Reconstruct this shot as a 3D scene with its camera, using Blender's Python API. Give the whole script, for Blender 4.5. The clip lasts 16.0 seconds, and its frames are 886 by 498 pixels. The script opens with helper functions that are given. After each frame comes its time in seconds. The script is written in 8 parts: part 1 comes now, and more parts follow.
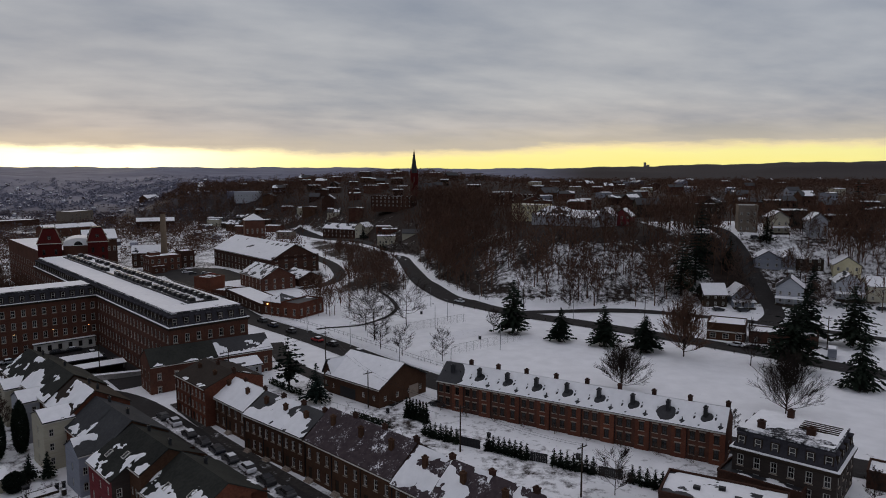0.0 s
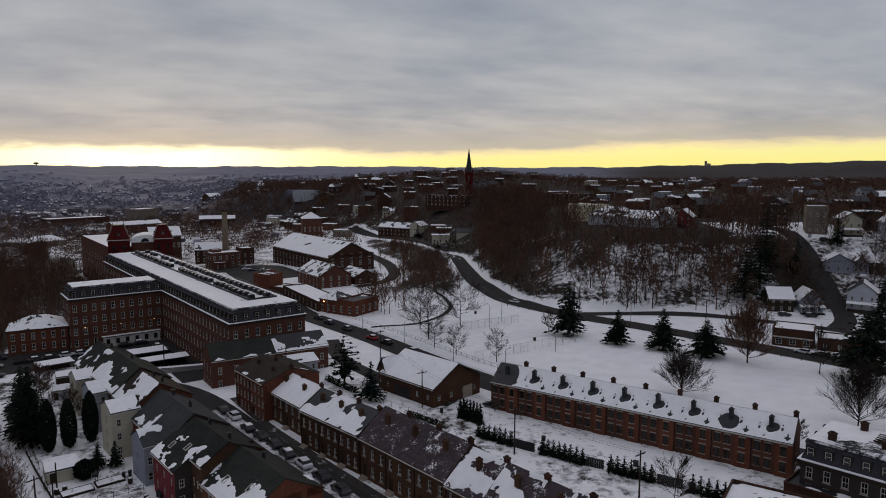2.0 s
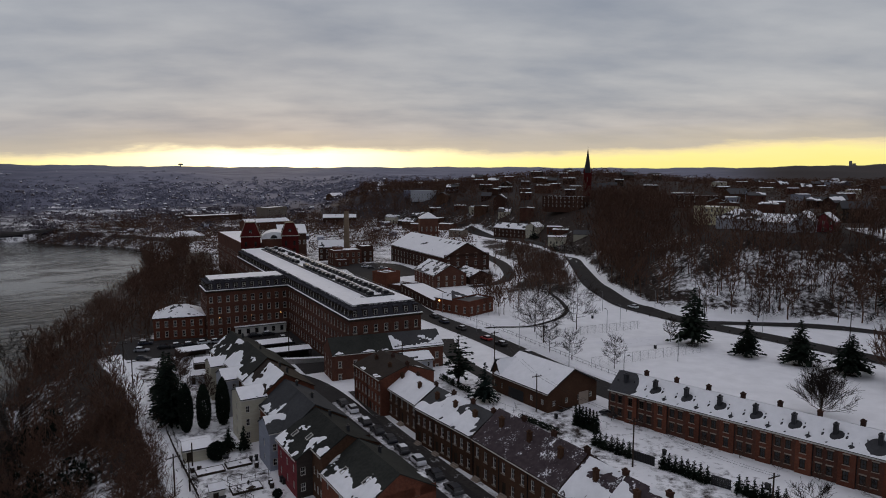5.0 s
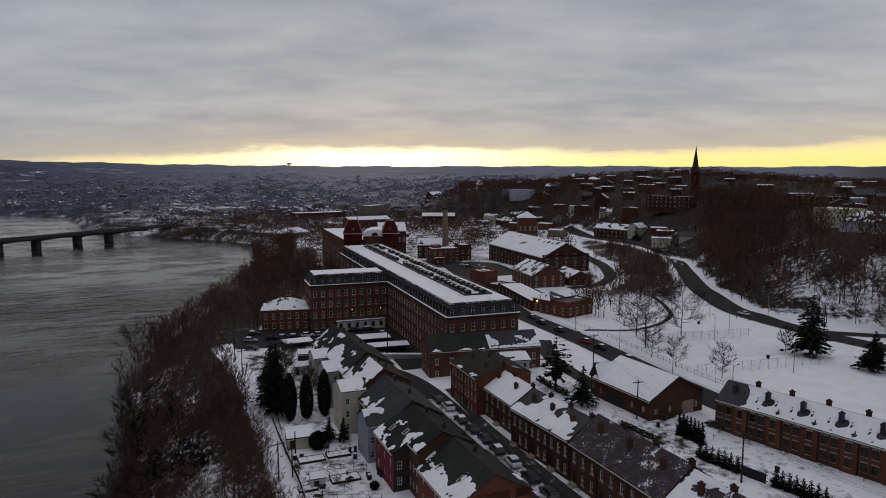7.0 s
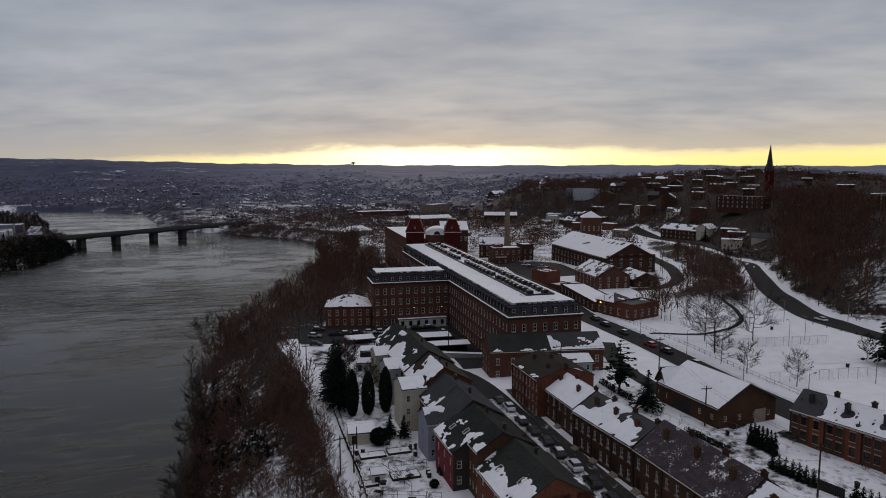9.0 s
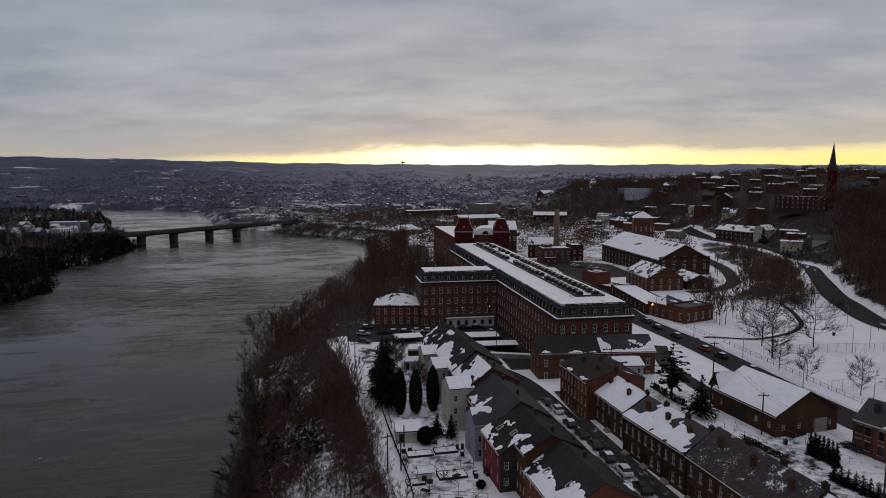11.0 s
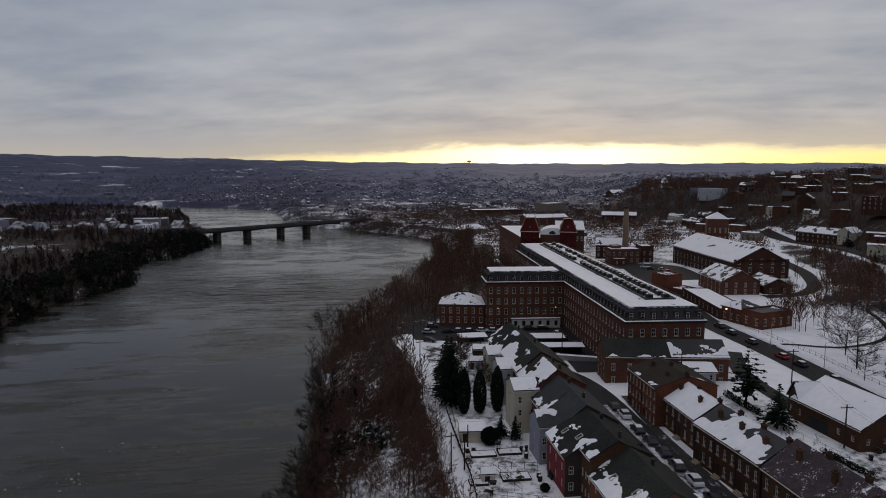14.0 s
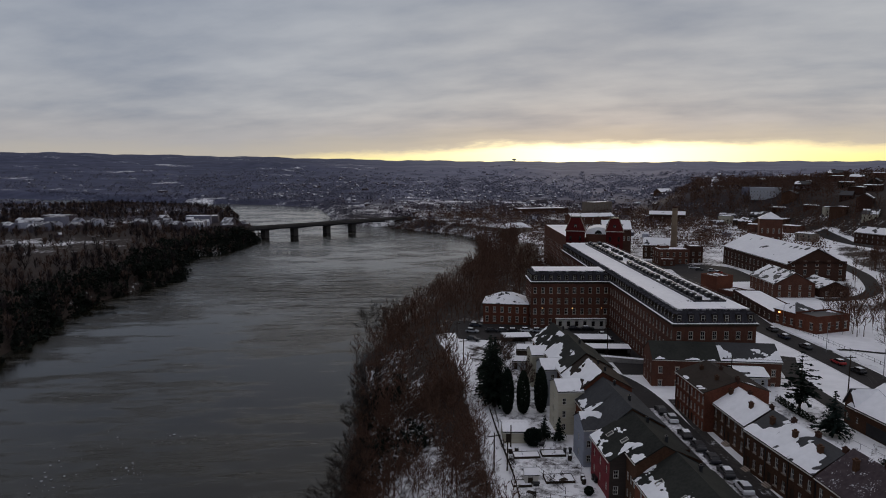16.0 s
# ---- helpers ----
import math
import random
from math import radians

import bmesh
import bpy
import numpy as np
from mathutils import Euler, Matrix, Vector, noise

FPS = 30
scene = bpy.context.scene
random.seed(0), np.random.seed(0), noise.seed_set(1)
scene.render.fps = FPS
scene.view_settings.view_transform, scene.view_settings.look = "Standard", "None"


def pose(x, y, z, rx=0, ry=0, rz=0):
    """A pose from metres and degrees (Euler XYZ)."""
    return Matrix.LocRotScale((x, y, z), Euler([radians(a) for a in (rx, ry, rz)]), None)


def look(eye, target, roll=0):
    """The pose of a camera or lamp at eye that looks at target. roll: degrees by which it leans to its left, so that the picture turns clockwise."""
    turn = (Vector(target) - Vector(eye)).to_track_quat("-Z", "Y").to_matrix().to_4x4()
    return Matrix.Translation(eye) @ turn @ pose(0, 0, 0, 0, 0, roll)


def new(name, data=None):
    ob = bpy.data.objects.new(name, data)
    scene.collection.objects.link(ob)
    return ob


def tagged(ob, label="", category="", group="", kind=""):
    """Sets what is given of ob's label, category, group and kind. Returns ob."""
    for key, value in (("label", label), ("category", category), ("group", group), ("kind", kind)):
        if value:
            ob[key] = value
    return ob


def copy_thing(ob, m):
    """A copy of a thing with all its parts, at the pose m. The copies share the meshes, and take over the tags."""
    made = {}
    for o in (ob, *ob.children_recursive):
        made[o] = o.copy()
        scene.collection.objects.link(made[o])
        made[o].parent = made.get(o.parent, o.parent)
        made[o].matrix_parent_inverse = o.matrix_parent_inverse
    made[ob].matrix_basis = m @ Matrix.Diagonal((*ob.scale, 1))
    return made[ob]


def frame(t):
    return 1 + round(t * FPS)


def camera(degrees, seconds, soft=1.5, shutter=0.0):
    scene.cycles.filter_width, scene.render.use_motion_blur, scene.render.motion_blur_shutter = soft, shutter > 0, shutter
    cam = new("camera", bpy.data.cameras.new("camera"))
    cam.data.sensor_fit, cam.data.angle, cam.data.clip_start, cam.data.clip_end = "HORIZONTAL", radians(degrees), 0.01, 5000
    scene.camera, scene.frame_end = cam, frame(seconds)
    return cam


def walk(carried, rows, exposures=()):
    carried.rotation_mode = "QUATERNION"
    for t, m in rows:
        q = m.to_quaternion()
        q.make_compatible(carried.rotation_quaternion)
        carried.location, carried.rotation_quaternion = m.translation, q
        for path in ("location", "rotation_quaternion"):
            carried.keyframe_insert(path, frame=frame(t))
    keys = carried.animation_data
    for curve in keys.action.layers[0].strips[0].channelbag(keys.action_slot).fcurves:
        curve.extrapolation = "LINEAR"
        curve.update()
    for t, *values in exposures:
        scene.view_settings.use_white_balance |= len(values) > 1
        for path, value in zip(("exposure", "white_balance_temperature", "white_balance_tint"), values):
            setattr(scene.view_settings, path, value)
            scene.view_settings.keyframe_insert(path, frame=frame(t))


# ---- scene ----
EYE = 52.0
cam = camera(66.84, 16.0, 1.0)
# seconds, metres from the first eye (x, y, z), yaw, pitch, roll in degrees
PATH = [
    (0.0, 0.00, 0.00, 0.00, 0.01, -6.55, 0.0), (0.5, -0.09, 0.16, 0.06, 1.28, -6.58, 0.0),
    (1.0, -0.18, 0.31, 0.11, 2.32, -6.61, 0.0), (1.5, -0.28, 0.47, 0.15, 3.52, -6.64, 0.0),
    (2.0, -0.38, 0.62, 0.17, 4.62, -6.64, 0.0), (2.5, -0.48, 0.77, 0.19, 5.92, -6.63, 0.0),
    (3.0, -0.58, 0.91, 0.20, 7.70, -6.62, 0.0), (3.5, -0.68, 1.05, 0.20, 9.37, -6.61, 0.0),
    (6.0, -1.16, 1.68, 0.16, 18.30, -6.61, 0.0), (6.5, -1.25, 1.79, 0.15, 20.49, -6.64, 0.0),
    (7.0, -1.33, 1.89, 0.13, 22.81, -6.67, 0.0), (7.5, -1.41, 1.99, 0.12, 24.57, -6.68, 0.0),
    (8.0, -1.48, 2.07, 0.11, 26.01, -6.71, 0.0), (8.5, -1.55, 2.15, 0.10, 27.07, -6.72, 0.0),
    (9.0, -1.62, 2.22, 0.09, 28.09, -6.75, 0.0), (11.5, -1.86, 2.47, 0.11, 33.26, -6.81, 0.0),
    (12.0, -1.89, 2.49, 0.13, 34.26, -6.83, 0.0), (12.5, -1.92, 2.51, 0.16, 35.23, -6.85, 0.0),
    (13.0, -1.95, 2.52, 0.19, 36.20, -6.85, 0.0), (13.5, -1.97, 2.52, 0.22, 36.98, -6.89, 0.0),
    (14.0, -1.99, 2.52, 0.26, 37.86, -6.89, 0.0), (14.5, -2.00, 2.51, 0.31, 38.70, -6.90, 0.0),
    (15.0, -2.02, 2.49, 0.36, 39.59, -6.96, 0.0), (15.5, -2.03, 2.46, 0.42, 40.43, -7.00, 0.0),
    (16.0, -2.04, 2.43, 0.49, 41.64, -7.04, 0.0),
]
walk(cam, [(t, pose(x, y, EYE + z, 90 + pitch, roll, yaw)) for t, x, y, z, yaw, pitch, roll in PATH])

# ---------------------------------------------------------------- node helpers
def node(tree, kind, **values):
    n = tree.nodes.new(kind)
    for key, value in values.items():
        n.inputs[key.replace("_", " ")].default_value = value
    return n


def math_node(tree, op, a, b=None, clamp=False):
    n = tree.nodes.new("ShaderNodeMath")
    n.operation, n.use_clamp = op, clamp
    for i, v in enumerate((a, b)):
        if v is None:
            continue
        if isinstance(v, (int, float)):
            n.inputs[i].default_value = v
        else:
            tree.links.new(v, n.inputs[i])
    return n.outputs[0]


def ramp(tree, fac, stops, mode="LINEAR"):
    n = tree.nodes.new("ShaderNodeValToRGB")
    n.color_ramp.interpolation = mode
    el = n.color_ramp.elements
    while len(el) < len(stops):
        el.new(0.5)
    for e, (p, c) in zip(el, stops):
        e.position, e.color = p, (*c, 1.0)
    tree.links.new(fac, n.inputs["Fac"])
    return n.outputs["Color"]


def mix(tree, fac, a, b, how="MIX"):
    n = tree.nodes.new("ShaderNodeMix")
    n.data_type, n.blend_type = "RGBA", how
    for i, v in ((0, fac), (6, a), (7, b)):
        if isinstance(v, (int, float)):
            n.inputs[i].default_value = v
        elif isinstance(v, tuple):
            n.inputs[i].default_value = (*v, 1.0)
        else:
            tree.links.new(v, n.inputs[i])
    return n.outputs[2]


def noise_of(tree, vector, scale, detail=3.0, rough=0.55, stretch=None):
    if stretch:
        m = tree.nodes.new("ShaderNodeMapping")
        m.inputs["Scale"].default_value = stretch
        tree.links.new(vector, m.inputs["Vector"])
        vector = m.outputs[0]
    n = node(tree, "ShaderNodeTexNoise", Scale=scale, Detail=detail, Roughness=rough)
    tree.links.new(vector, n.inputs["Vector"])
    return n.outputs["Fac"]


# ---------------------------------------------------------------- sky and sun
SUN_AZ, SUN_EL = 28.5, 4.0
world = bpy.data.worlds.new("dusk")
scene.world = world
world.use_nodes = True
wt = world.node_tree
wt.nodes.clear()
coord = wt.nodes.new("ShaderNodeTexCoord").outputs["Generated"]
split = wt.nodes.new("ShaderNodeSeparateXYZ")
wt.links.new(coord, split.inputs[0])
up = math_node(wt, "MAXIMUM", split.outputs[2], 0.0)
# clouds lie in a flat layer, so they close up towards the horizon
depth = math_node(wt, "DIVIDE", 1.0, math_node(wt, "ADD", up, 0.15))
layer = wt.nodes.new("ShaderNodeCombineXYZ")
wt.links.new(math_node(wt, "MULTIPLY", split.outputs[0], depth), layer.inputs[0])
wt.links.new(math_node(wt, "MULTIPLY", split.outputs[1], depth), layer.inputs[1])
turn = wt.nodes.new("ShaderNodeMapping")
turn.inputs["Rotation"].default_value = (0, 0, radians(-20))
wt.links.new(layer.outputs[0], turn.inputs["Vector"])
big = noise_of(wt, turn.outputs[0], 0.85, 3.0, 0.5, (0.85, 1.15, 1.0))
fine = noise_of(wt, turn.outputs[0], 2.6, 5.0, 0.55, (0.8, 1.15, 1.0))
cloud = math_node(wt, "ADD", math_node(wt, "MULTIPLY", big, 0.6), math_node(wt, "MULTIPLY", fine, 0.4))
ragged = noise_of(wt, coord, 9.0, 5.0, 0.6, (1.0, 1.0, 5.0))
toward = wt.nodes.new("ShaderNodeVectorMath")
toward.operation = "DOT_PRODUCT"
wt.links.new(coord, toward.inputs[0])
toward.inputs[1].default_value = (-math.sin(radians(SUN_AZ)), math.cos(radians(SUN_AZ)), 0.02)
near_sun = math_node(wt, "POWER", math_node(wt, "MAXIMUM", toward.outputs["Value"], 0.0), 40.0)
west = math_node(wt, "POWER", math_node(wt, "MAXIMUM", toward.outputs["Value"], 0.0), 3.0)
left = math_node(wt, "MULTIPLY", math_node(wt, "SUBTRACT", math_node(wt, "MULTIPLY", split.outputs[0], -1.0), 0.62), 4.0, True)
lift = math_node(wt, "ADD", up, math_node(wt, "MULTIPLY", math_node(wt, "SUBTRACT", ragged, 0.5), 0.028))
lift = math_node(wt, "ADD", lift, math_node(wt, "MULTIPLY", left, 0.021))
right = math_node(wt, "MULTIPLY", math_node(wt, "ADD", split.outputs[0], 0.12), 3.0, True)
lift = math_node(wt, "ADD", lift, math_node(wt, "MULTIPLY", right, -0.013))
lift = math_node(wt, "ADD", lift, math_node(wt, "MULTIPLY", near_sun, -0.004))
gap = ramp(wt, lift, [(0.0, (1.0, 0.88, 0.30)), (0.016, (1.0, 0.90, 0.36)), (0.023, (0.95, 0.78, 0.42)), (0.031, (0.57, 0.50, 0.40)), (0.060, (0.48, 0.45, 0.43)), (0.10, (0.43, 0.425, 0.43))])
cover = ramp(wt, up, [(0.0, (0.45, 0.44, 0.43)), (0.10, (0.425, 0.43, 0.445)), (0.24, (0.352, 0.374, 0.415)), (0.5, (0.46, 0.445, 0.465)), (1.0, (0.80, 0.75, 0.77))])
blend = ramp(wt, up, [(0.06, (0, 0, 0)), (0.13, (1, 1, 1))])
sky = mix(wt, blend, gap, cover)
shade = ramp(wt, cloud, [(0.37, (0.75, 0.79, 0.86)), (0.50, (0.975, 0.983, 1.0)), (0.63, (1.18, 1.165, 1.14))])
amount = ramp(wt, up, [(0.025, (0, 0, 0)), (0.07, (1, 1, 1))])
sky = mix(wt, amount, sky, mix(wt, 1.0, sky, shade, "MULTIPLY"))
glow = ramp(wt, lift, [(0.0, (1, 1, 1)), (0.021, (1, 1, 1)), (0.033, (0, 0, 0))])
sky = mix(wt, math_node(wt, "MULTIPLY", glow, near_sun), sky, (1.9, 1.68, 1.05))
sky = mix(wt, math_node(wt, "MULTIPLY", left, 0.8), sky, mix(wt, 1.0, sky, (0.80, 0.845, 0.92), "MULTIPLY"))
away = ramp(wt, west, [(0.0, (0.62, 0.66, 0.74)), (0.12, (0.95, 0.97, 1.0)), (0.35, (1, 1, 1))])
sky = mix(wt, 1.0, sky, away, "MULTIPLY")
clouds = node(wt, "ShaderNodeBackground", Strength=1.0)
wt.links.new(sky, clouds.inputs["Color"])
air = wt.nodes.new("ShaderNodeTexSky")
air.sky_type, air.sun_disc = "NISHITA", False
air.sun_elevation, air.sun_rotation = radians(SUN_EL), radians(-SUN_AZ)
behind = node(wt, "ShaderNodeBackground", Strength=0.0015)
wt.links.new(air.outputs[0], behind.inputs["Color"])
both = wt.nodes.new("ShaderNodeAddShader")
wt.links.new(clouds.outputs[0], both.inputs[0])
wt.links.new(behind.outputs[0], both.inputs[1])
wt.links.new(both.outputs[0], wt.nodes.new("ShaderNodeOutputWorld").inputs["Surface"])

sun = new("sun", bpy.data.lights.new("sun", "SUN"))
sun.data.energy, sun.data.angle, sun.data.color = 0.25, radians(12), (1.0, 0.78, 0.5)
sa, se = radians(SUN_AZ), radians(SUN_EL + 3)
sun.matrix_world = look((0, 0, 0), (math.sin(sa) * math.cos(se), -math.cos(sa) * math.cos(se), -math.sin(se)))

# ---------------------------------------------------------------- materials
def surface(name, low, high, rough=0.8, grain=1.5, patch=0.12, bump=0.15, metal=0.0, stain=None, stain_at=(0.55, 0.75), stretch=None, own=0.0):
    """A matte surface whose colour runs between low and high by noise at two scales, with stains and relief."""
    m = bpy.data.materials.new(name)
    m.use_nodes = True
    t = m.node_tree
    b = t.nodes["Principled BSDF"]
    where = t.nodes.new("ShaderNodeNewGeometry").outputs["Position"]
    a = noise_of(t, where, grain, 4.0, 0.6, stretch)
    c = noise_of(t, where, patch, 3.0, 0.5, stretch)
    f = math_node(t, "ADD", math_node(t, "MULTIPLY", a, 0.6), math_node(t, "MULTIPLY", c, 0.4))
    if own:
        r = t.nodes.new("ShaderNodeObjectInfo").outputs["Random"]
        f = math_node(t, "ADD", f, math_node(t, "MULTIPLY", math_node(t, "SUBTRACT", r, 0.5), own))
    col = ramp(t, f, [(0.32, low), (0.68, high)])
    if stain:
        s = noise_of(t, where, patch * 3.1, 5.0, 0.65)
        k = ramp(t, s, [(stain_at[0], (0, 0, 0)), (stain_at[1], (1, 1, 1))])
        col = mix(t, k, col, stain)
    t.links.new(col, b.inputs["Base Color"])
    b.inputs["Roughness"].default_value, b.inputs["Metallic"].default_value = rough, metal
    b.inputs["Specular IOR Level"].default_value = 0.08 if rough >= 0.6 else 0.35
    if bump:
        bn = node(t, "ShaderNodeBump", Strength=bump, Distance=0.05)
        t.links.new(a, bn.inputs["Height"])
        t.links.new(bn.outputs[0], b.inputs["Normal"])
    return m


def islands(name, colours, rough=0.8, own=False):
    """One colour out of a few for each loose piece of a mesh, or for each object."""
    m = bpy.data.materials.new(name)
    m.use_nodes = True
    t = m.node_tree
    b = t.nodes["Principled BSDF"]
    if own:
        r = t.nodes.new("ShaderNodeObjectInfo").outputs["Random"]
    else:
        r = t.nodes.new("ShaderNodeNewGeometry").outputs["Random Per Island"]
    col = ramp(t, r, [(i / len(colours), c) for i, c in enumerate(colours)], "CONSTANT")
    where = t.nodes.new("ShaderNodeNewGeometry").outputs["Position"]
    col = mix(t, 1.0, col, ramp(t, noise_of(t, where, 0.7, 4.0), [(0.3, (0.75, 0.75, 0.75)), (0.7, (1.1, 1.1, 1.1))]), "MULTIPLY")
    t.links.new(col, b.inputs["Base Color"])
    b.inputs["Roughness"].default_value = rough
    b.inputs["Specular IOR Level"].default_value = 0.08 if rough >= 0.6 else 0.35
    return m


def snowed(name, low, high, cover, scale=0.9, fine=4.0, soft=0.06, rough=0.85):
    """A dark surface with patchy, blown or half-melted snow on it."""
    m = bpy.data.materials.new(name)
    m.use_nodes = True
    t = m.node_tree
    b = t.nodes["Principled BSDF"]
    where = t.nodes.new("ShaderNodeNewGeometry").outputs["Position"]
    a, c = noise_of(t, where, fine, 4.0, 0.65), noise_of(t, where, scale * 0.3, 4.0, 0.6)
    base = ramp(t, noise_of(t, where, 1.3, 4.0), [(0.3, low), (0.7, high)])
    f = math_node(t, "ADD", math_node(t, "MULTIPLY", a, 0.45), math_node(t, "MULTIPLY", c, 0.55))
    k = ramp(t, f, [(1.0 - cover - soft, (0, 0, 0)), (1.0 - cover + soft, (1, 1, 1))])
    t.links.new(mix(t, k, base, (0.80, 0.805, 0.82)), b.inputs["Base Color"])
    b.inputs["Roughness"].default_value = rough
    b.inputs["Specular IOR Level"].default_value = 0.08
    bn = node(t, "ShaderNodeBump", Strength=0.3, Distance=0.08)
    t.links.new(f, bn.inputs["Height"])
    t.links.new(bn.outputs[0], b.inputs["Normal"])
    return m


BRICK = surface("red_brick", (0.066, 0.030, 0.022), (0.138, 0.062, 0.041), 0.85, 3.0, 0.25, 0.3, stain=(0.095, 0.058, 0.050), own=0.15)
BRICK_DARK = surface("sooty_brick", (0.034, 0.019, 0.014), (0.074, 0.037, 0.026), 0.88, 3.0, 0.22, 0.3, stain=(0.052, 0.039, 0.035), own=0.15)
BRICK_BROWN = surface("brown_brick", (0.0502, 0.0266, 0.0172), (0.0959, 0.0517, 0.0310), 0.88, 3.0, 0.22, 0.3, own=0.15)
BRICK_BRIGHT = surface("orange_red_brick", (0.090, 0.034, 0.022), (0.178, 0.066, 0.039), 0.85, 3.0, 0.25, 0.3, stain=(0.135, 0.067, 0.048), own=0.2)
TOWER_RED = surface("painted_red_brick", (0.0537, 0.0072, 0.0072), (0.0912, 0.0144, 0.0128), 0.8, 2.5, 0.2, 0.25)
SNOW = surface("snow", (0.78, 0.785, 0.79), (0.90, 0.903, 0.91), 0.7, 0.8, 0.08, 0.25)
SLATE = surface("dark_slate", (0.0133, 0.0140, 0.0150), (0.0315, 0.0322, 0.0367), 0.55, 2.2, 0.3, 0.25, own=0.2)
SLATE_GREEN = surface("weathered_shingle", (0.0180, 0.0188, 0.0172), (0.0385, 0.0400, 0.0345), 0.92, 2.2, 0.3, 0.25, own=0.2)
SHINGLE_GREY = surface("grey_shingle", (0.0380, 0.0395, 0.0415), (0.0650, 0.0665, 0.0685), 0.92, 2.2, 0.3, 0.25)
SHINGLE_BROWN = surface("brown_shingle", (0.0245, 0.0191, 0.0150), (0.0448, 0.0350, 0.0282), 0.8, 2.2, 0.3, 0.25)
SLATE_PURPLE = snowed("purple_slate_with_thin_snow", (0.044, 0.033, 0.036), (0.077, 0.059, 0.062), 0.40, 1.6, 3.4, 0.035)
ROOF_PATCHY = snowed("dark_roof_with_thin_snow", (0.026, 0.026, 0.028), (0.047, 0.047, 0.052), 0.47, 1.0, 2.0, 0.05)
TRIM = surface("white_painted_wood", (0.46, 0.44, 0.40), (0.58, 0.56, 0.515), 0.6, 2.0, 0.3, 0.05)
STONE = surface("pale_sandstone", (0.25, 0.205, 0.168), (0.36, 0.30, 0.245), 0.85, 2.0, 0.3, 0.2)
CLAP_WHITE = surface("grey_white_clapboard", (0.336, 0.352, 0.384), (0.440, 0.456, 0.480), 0.7, 1.2, 0.3, 0.1, stretch=(0.4, 0.4, 6.0))
CLAP_CREAM = surface("cream_clapboard", (0.400, 0.376, 0.288), (0.496, 0.464, 0.368), 0.7, 1.2, 0.3, 0.1, stretch=(0.4, 0.4, 6.0))
CLAP_GREY = surface("blue_grey_clapboard", (0.216, 0.232, 0.272), (0.296, 0.312, 0.352), 0.7, 1.2, 0.3, 0.1, stretch=(0.4, 0.4, 6.0))
CLAP_RED = surface("maroon_clapboard", (0.118, 0.021, 0.027), (0.224, 0.044, 0.048), 0.7, 1.2, 0.3, 0.1, stretch=(0.4, 0.4, 6.0))
CLAP_DARK = surface("dark_brown_clapboard", (0.033, 0.027, 0.024), (0.056, 0.044, 0.038), 0.75, 1.2, 0.3, 0.1, stretch=(0.4, 0.4, 6.0))
TAN_STUCCO = surface("weathered_tan_stucco", (0.15, 0.125, 0.10), (0.22, 0.185, 0.15), 0.85, 1.2, 0.3, 0.1)
CLAP_YELLOW = surface("pale_yellow_render", (0.55, 0.50, 0.32), (0.66, 0.60, 0.40), 0.8, 1.2, 0.3, 0.1)
CONCRETE = surface("weathered_concrete", (0.22, 0.21, 0.20), (0.34, 0.33, 0.31), 0.85, 1.5, 0.2, 0.2, stain=(0.111, 0.104, 0.096))
ASPHALT = surface("wet_asphalt", (0.0263, 0.0252, 0.0242), (0.0450, 0.0408, 0.0391), 0.85, 1.6, 0.12, 0.1, stain=(0.118, 0.118, 0.126), stain_at=(0.60, 0.85))
SLUSH = snowed("slushy_snow", (0.052, 0.047, 0.044), (0.089, 0.081, 0.074), 0.50, 0.8, 1.6, 0.10)
WET_FLAGS = snowed("wet_flagstones", (0.033, 0.030, 0.027), (0.063, 0.056, 0.052), 0.36, 0.8, 1.4, 0.06)
PATH_SNOW = snowed("trodden_snow", (0.148, 0.141, 0.133), (0.28, 0.27, 0.26), 0.66, 0.6, 1.2, 0.12)
IRON = surface("dark_iron", (0.016, 0.016, 0.018), (0.030, 0.030, 0.031), 0.5, 2.0, 0.3, 0.05, metal=0.6)
STEEL = surface("galvanised_steel", (0.20, 0.205, 0.21), (0.30, 0.305, 0.31), 0.45, 2.0, 0.3, 0.05, metal=0.7)
TIMBER = surface("weathered_timber", (0.0266, 0.0198, 0.0144), (0.0469, 0.0356, 0.0264), 0.85, 3.0, 0.5, 0.2)
BARK = surface("bark", (0.0225, 0.0154, 0.0119), (0.0473, 0.0343, 0.0271), 0.9, 3.0, 0.4, 0.2)
TWIG_RED = surface("reddish_twigs", (0.052, 0.034, 0.028), (0.118, 0.080, 0.064), 0.9, 1.2, 0.03, 0.0)
TWIG_BANK = surface("red_brown_bank_twigs", (0.060, 0.034, 0.024), (0.138, 0.079, 0.055), 0.9, 1.2, 0.03, 0.0)
TWIG_GREY = surface("grey_brown_twigs", (0.0180, 0.0140, 0.0122), (0.0382, 0.0294, 0.0245), 0.9, 1.2, 0.03, 0.0)
NEEDLES = surface("dark_needles", (0.0060, 0.0112, 0.0078), (0.0180, 0.0254, 0.0162), 0.8, 1.6, 0.2, 0.1, own=0.3)
NEEDLES_BLUE = surface("spruce_needles", (0.0065, 0.0137, 0.0112), (0.0175, 0.0279, 0.0229), 0.8, 1.6, 0.2, 0.1)
NEEDLES_DARK = surface("black_green_needles", (0.0048, 0.0072, 0.0056), (0.0144, 0.0192, 0.0136), 0.85, 1.6, 0.2, 0.1)
TYRE = surface("tyre_rubber", (0.015, 0.015, 0.016), (0.03, 0.03, 0.032), 0.8, 3.0, 0.5, 0.0)
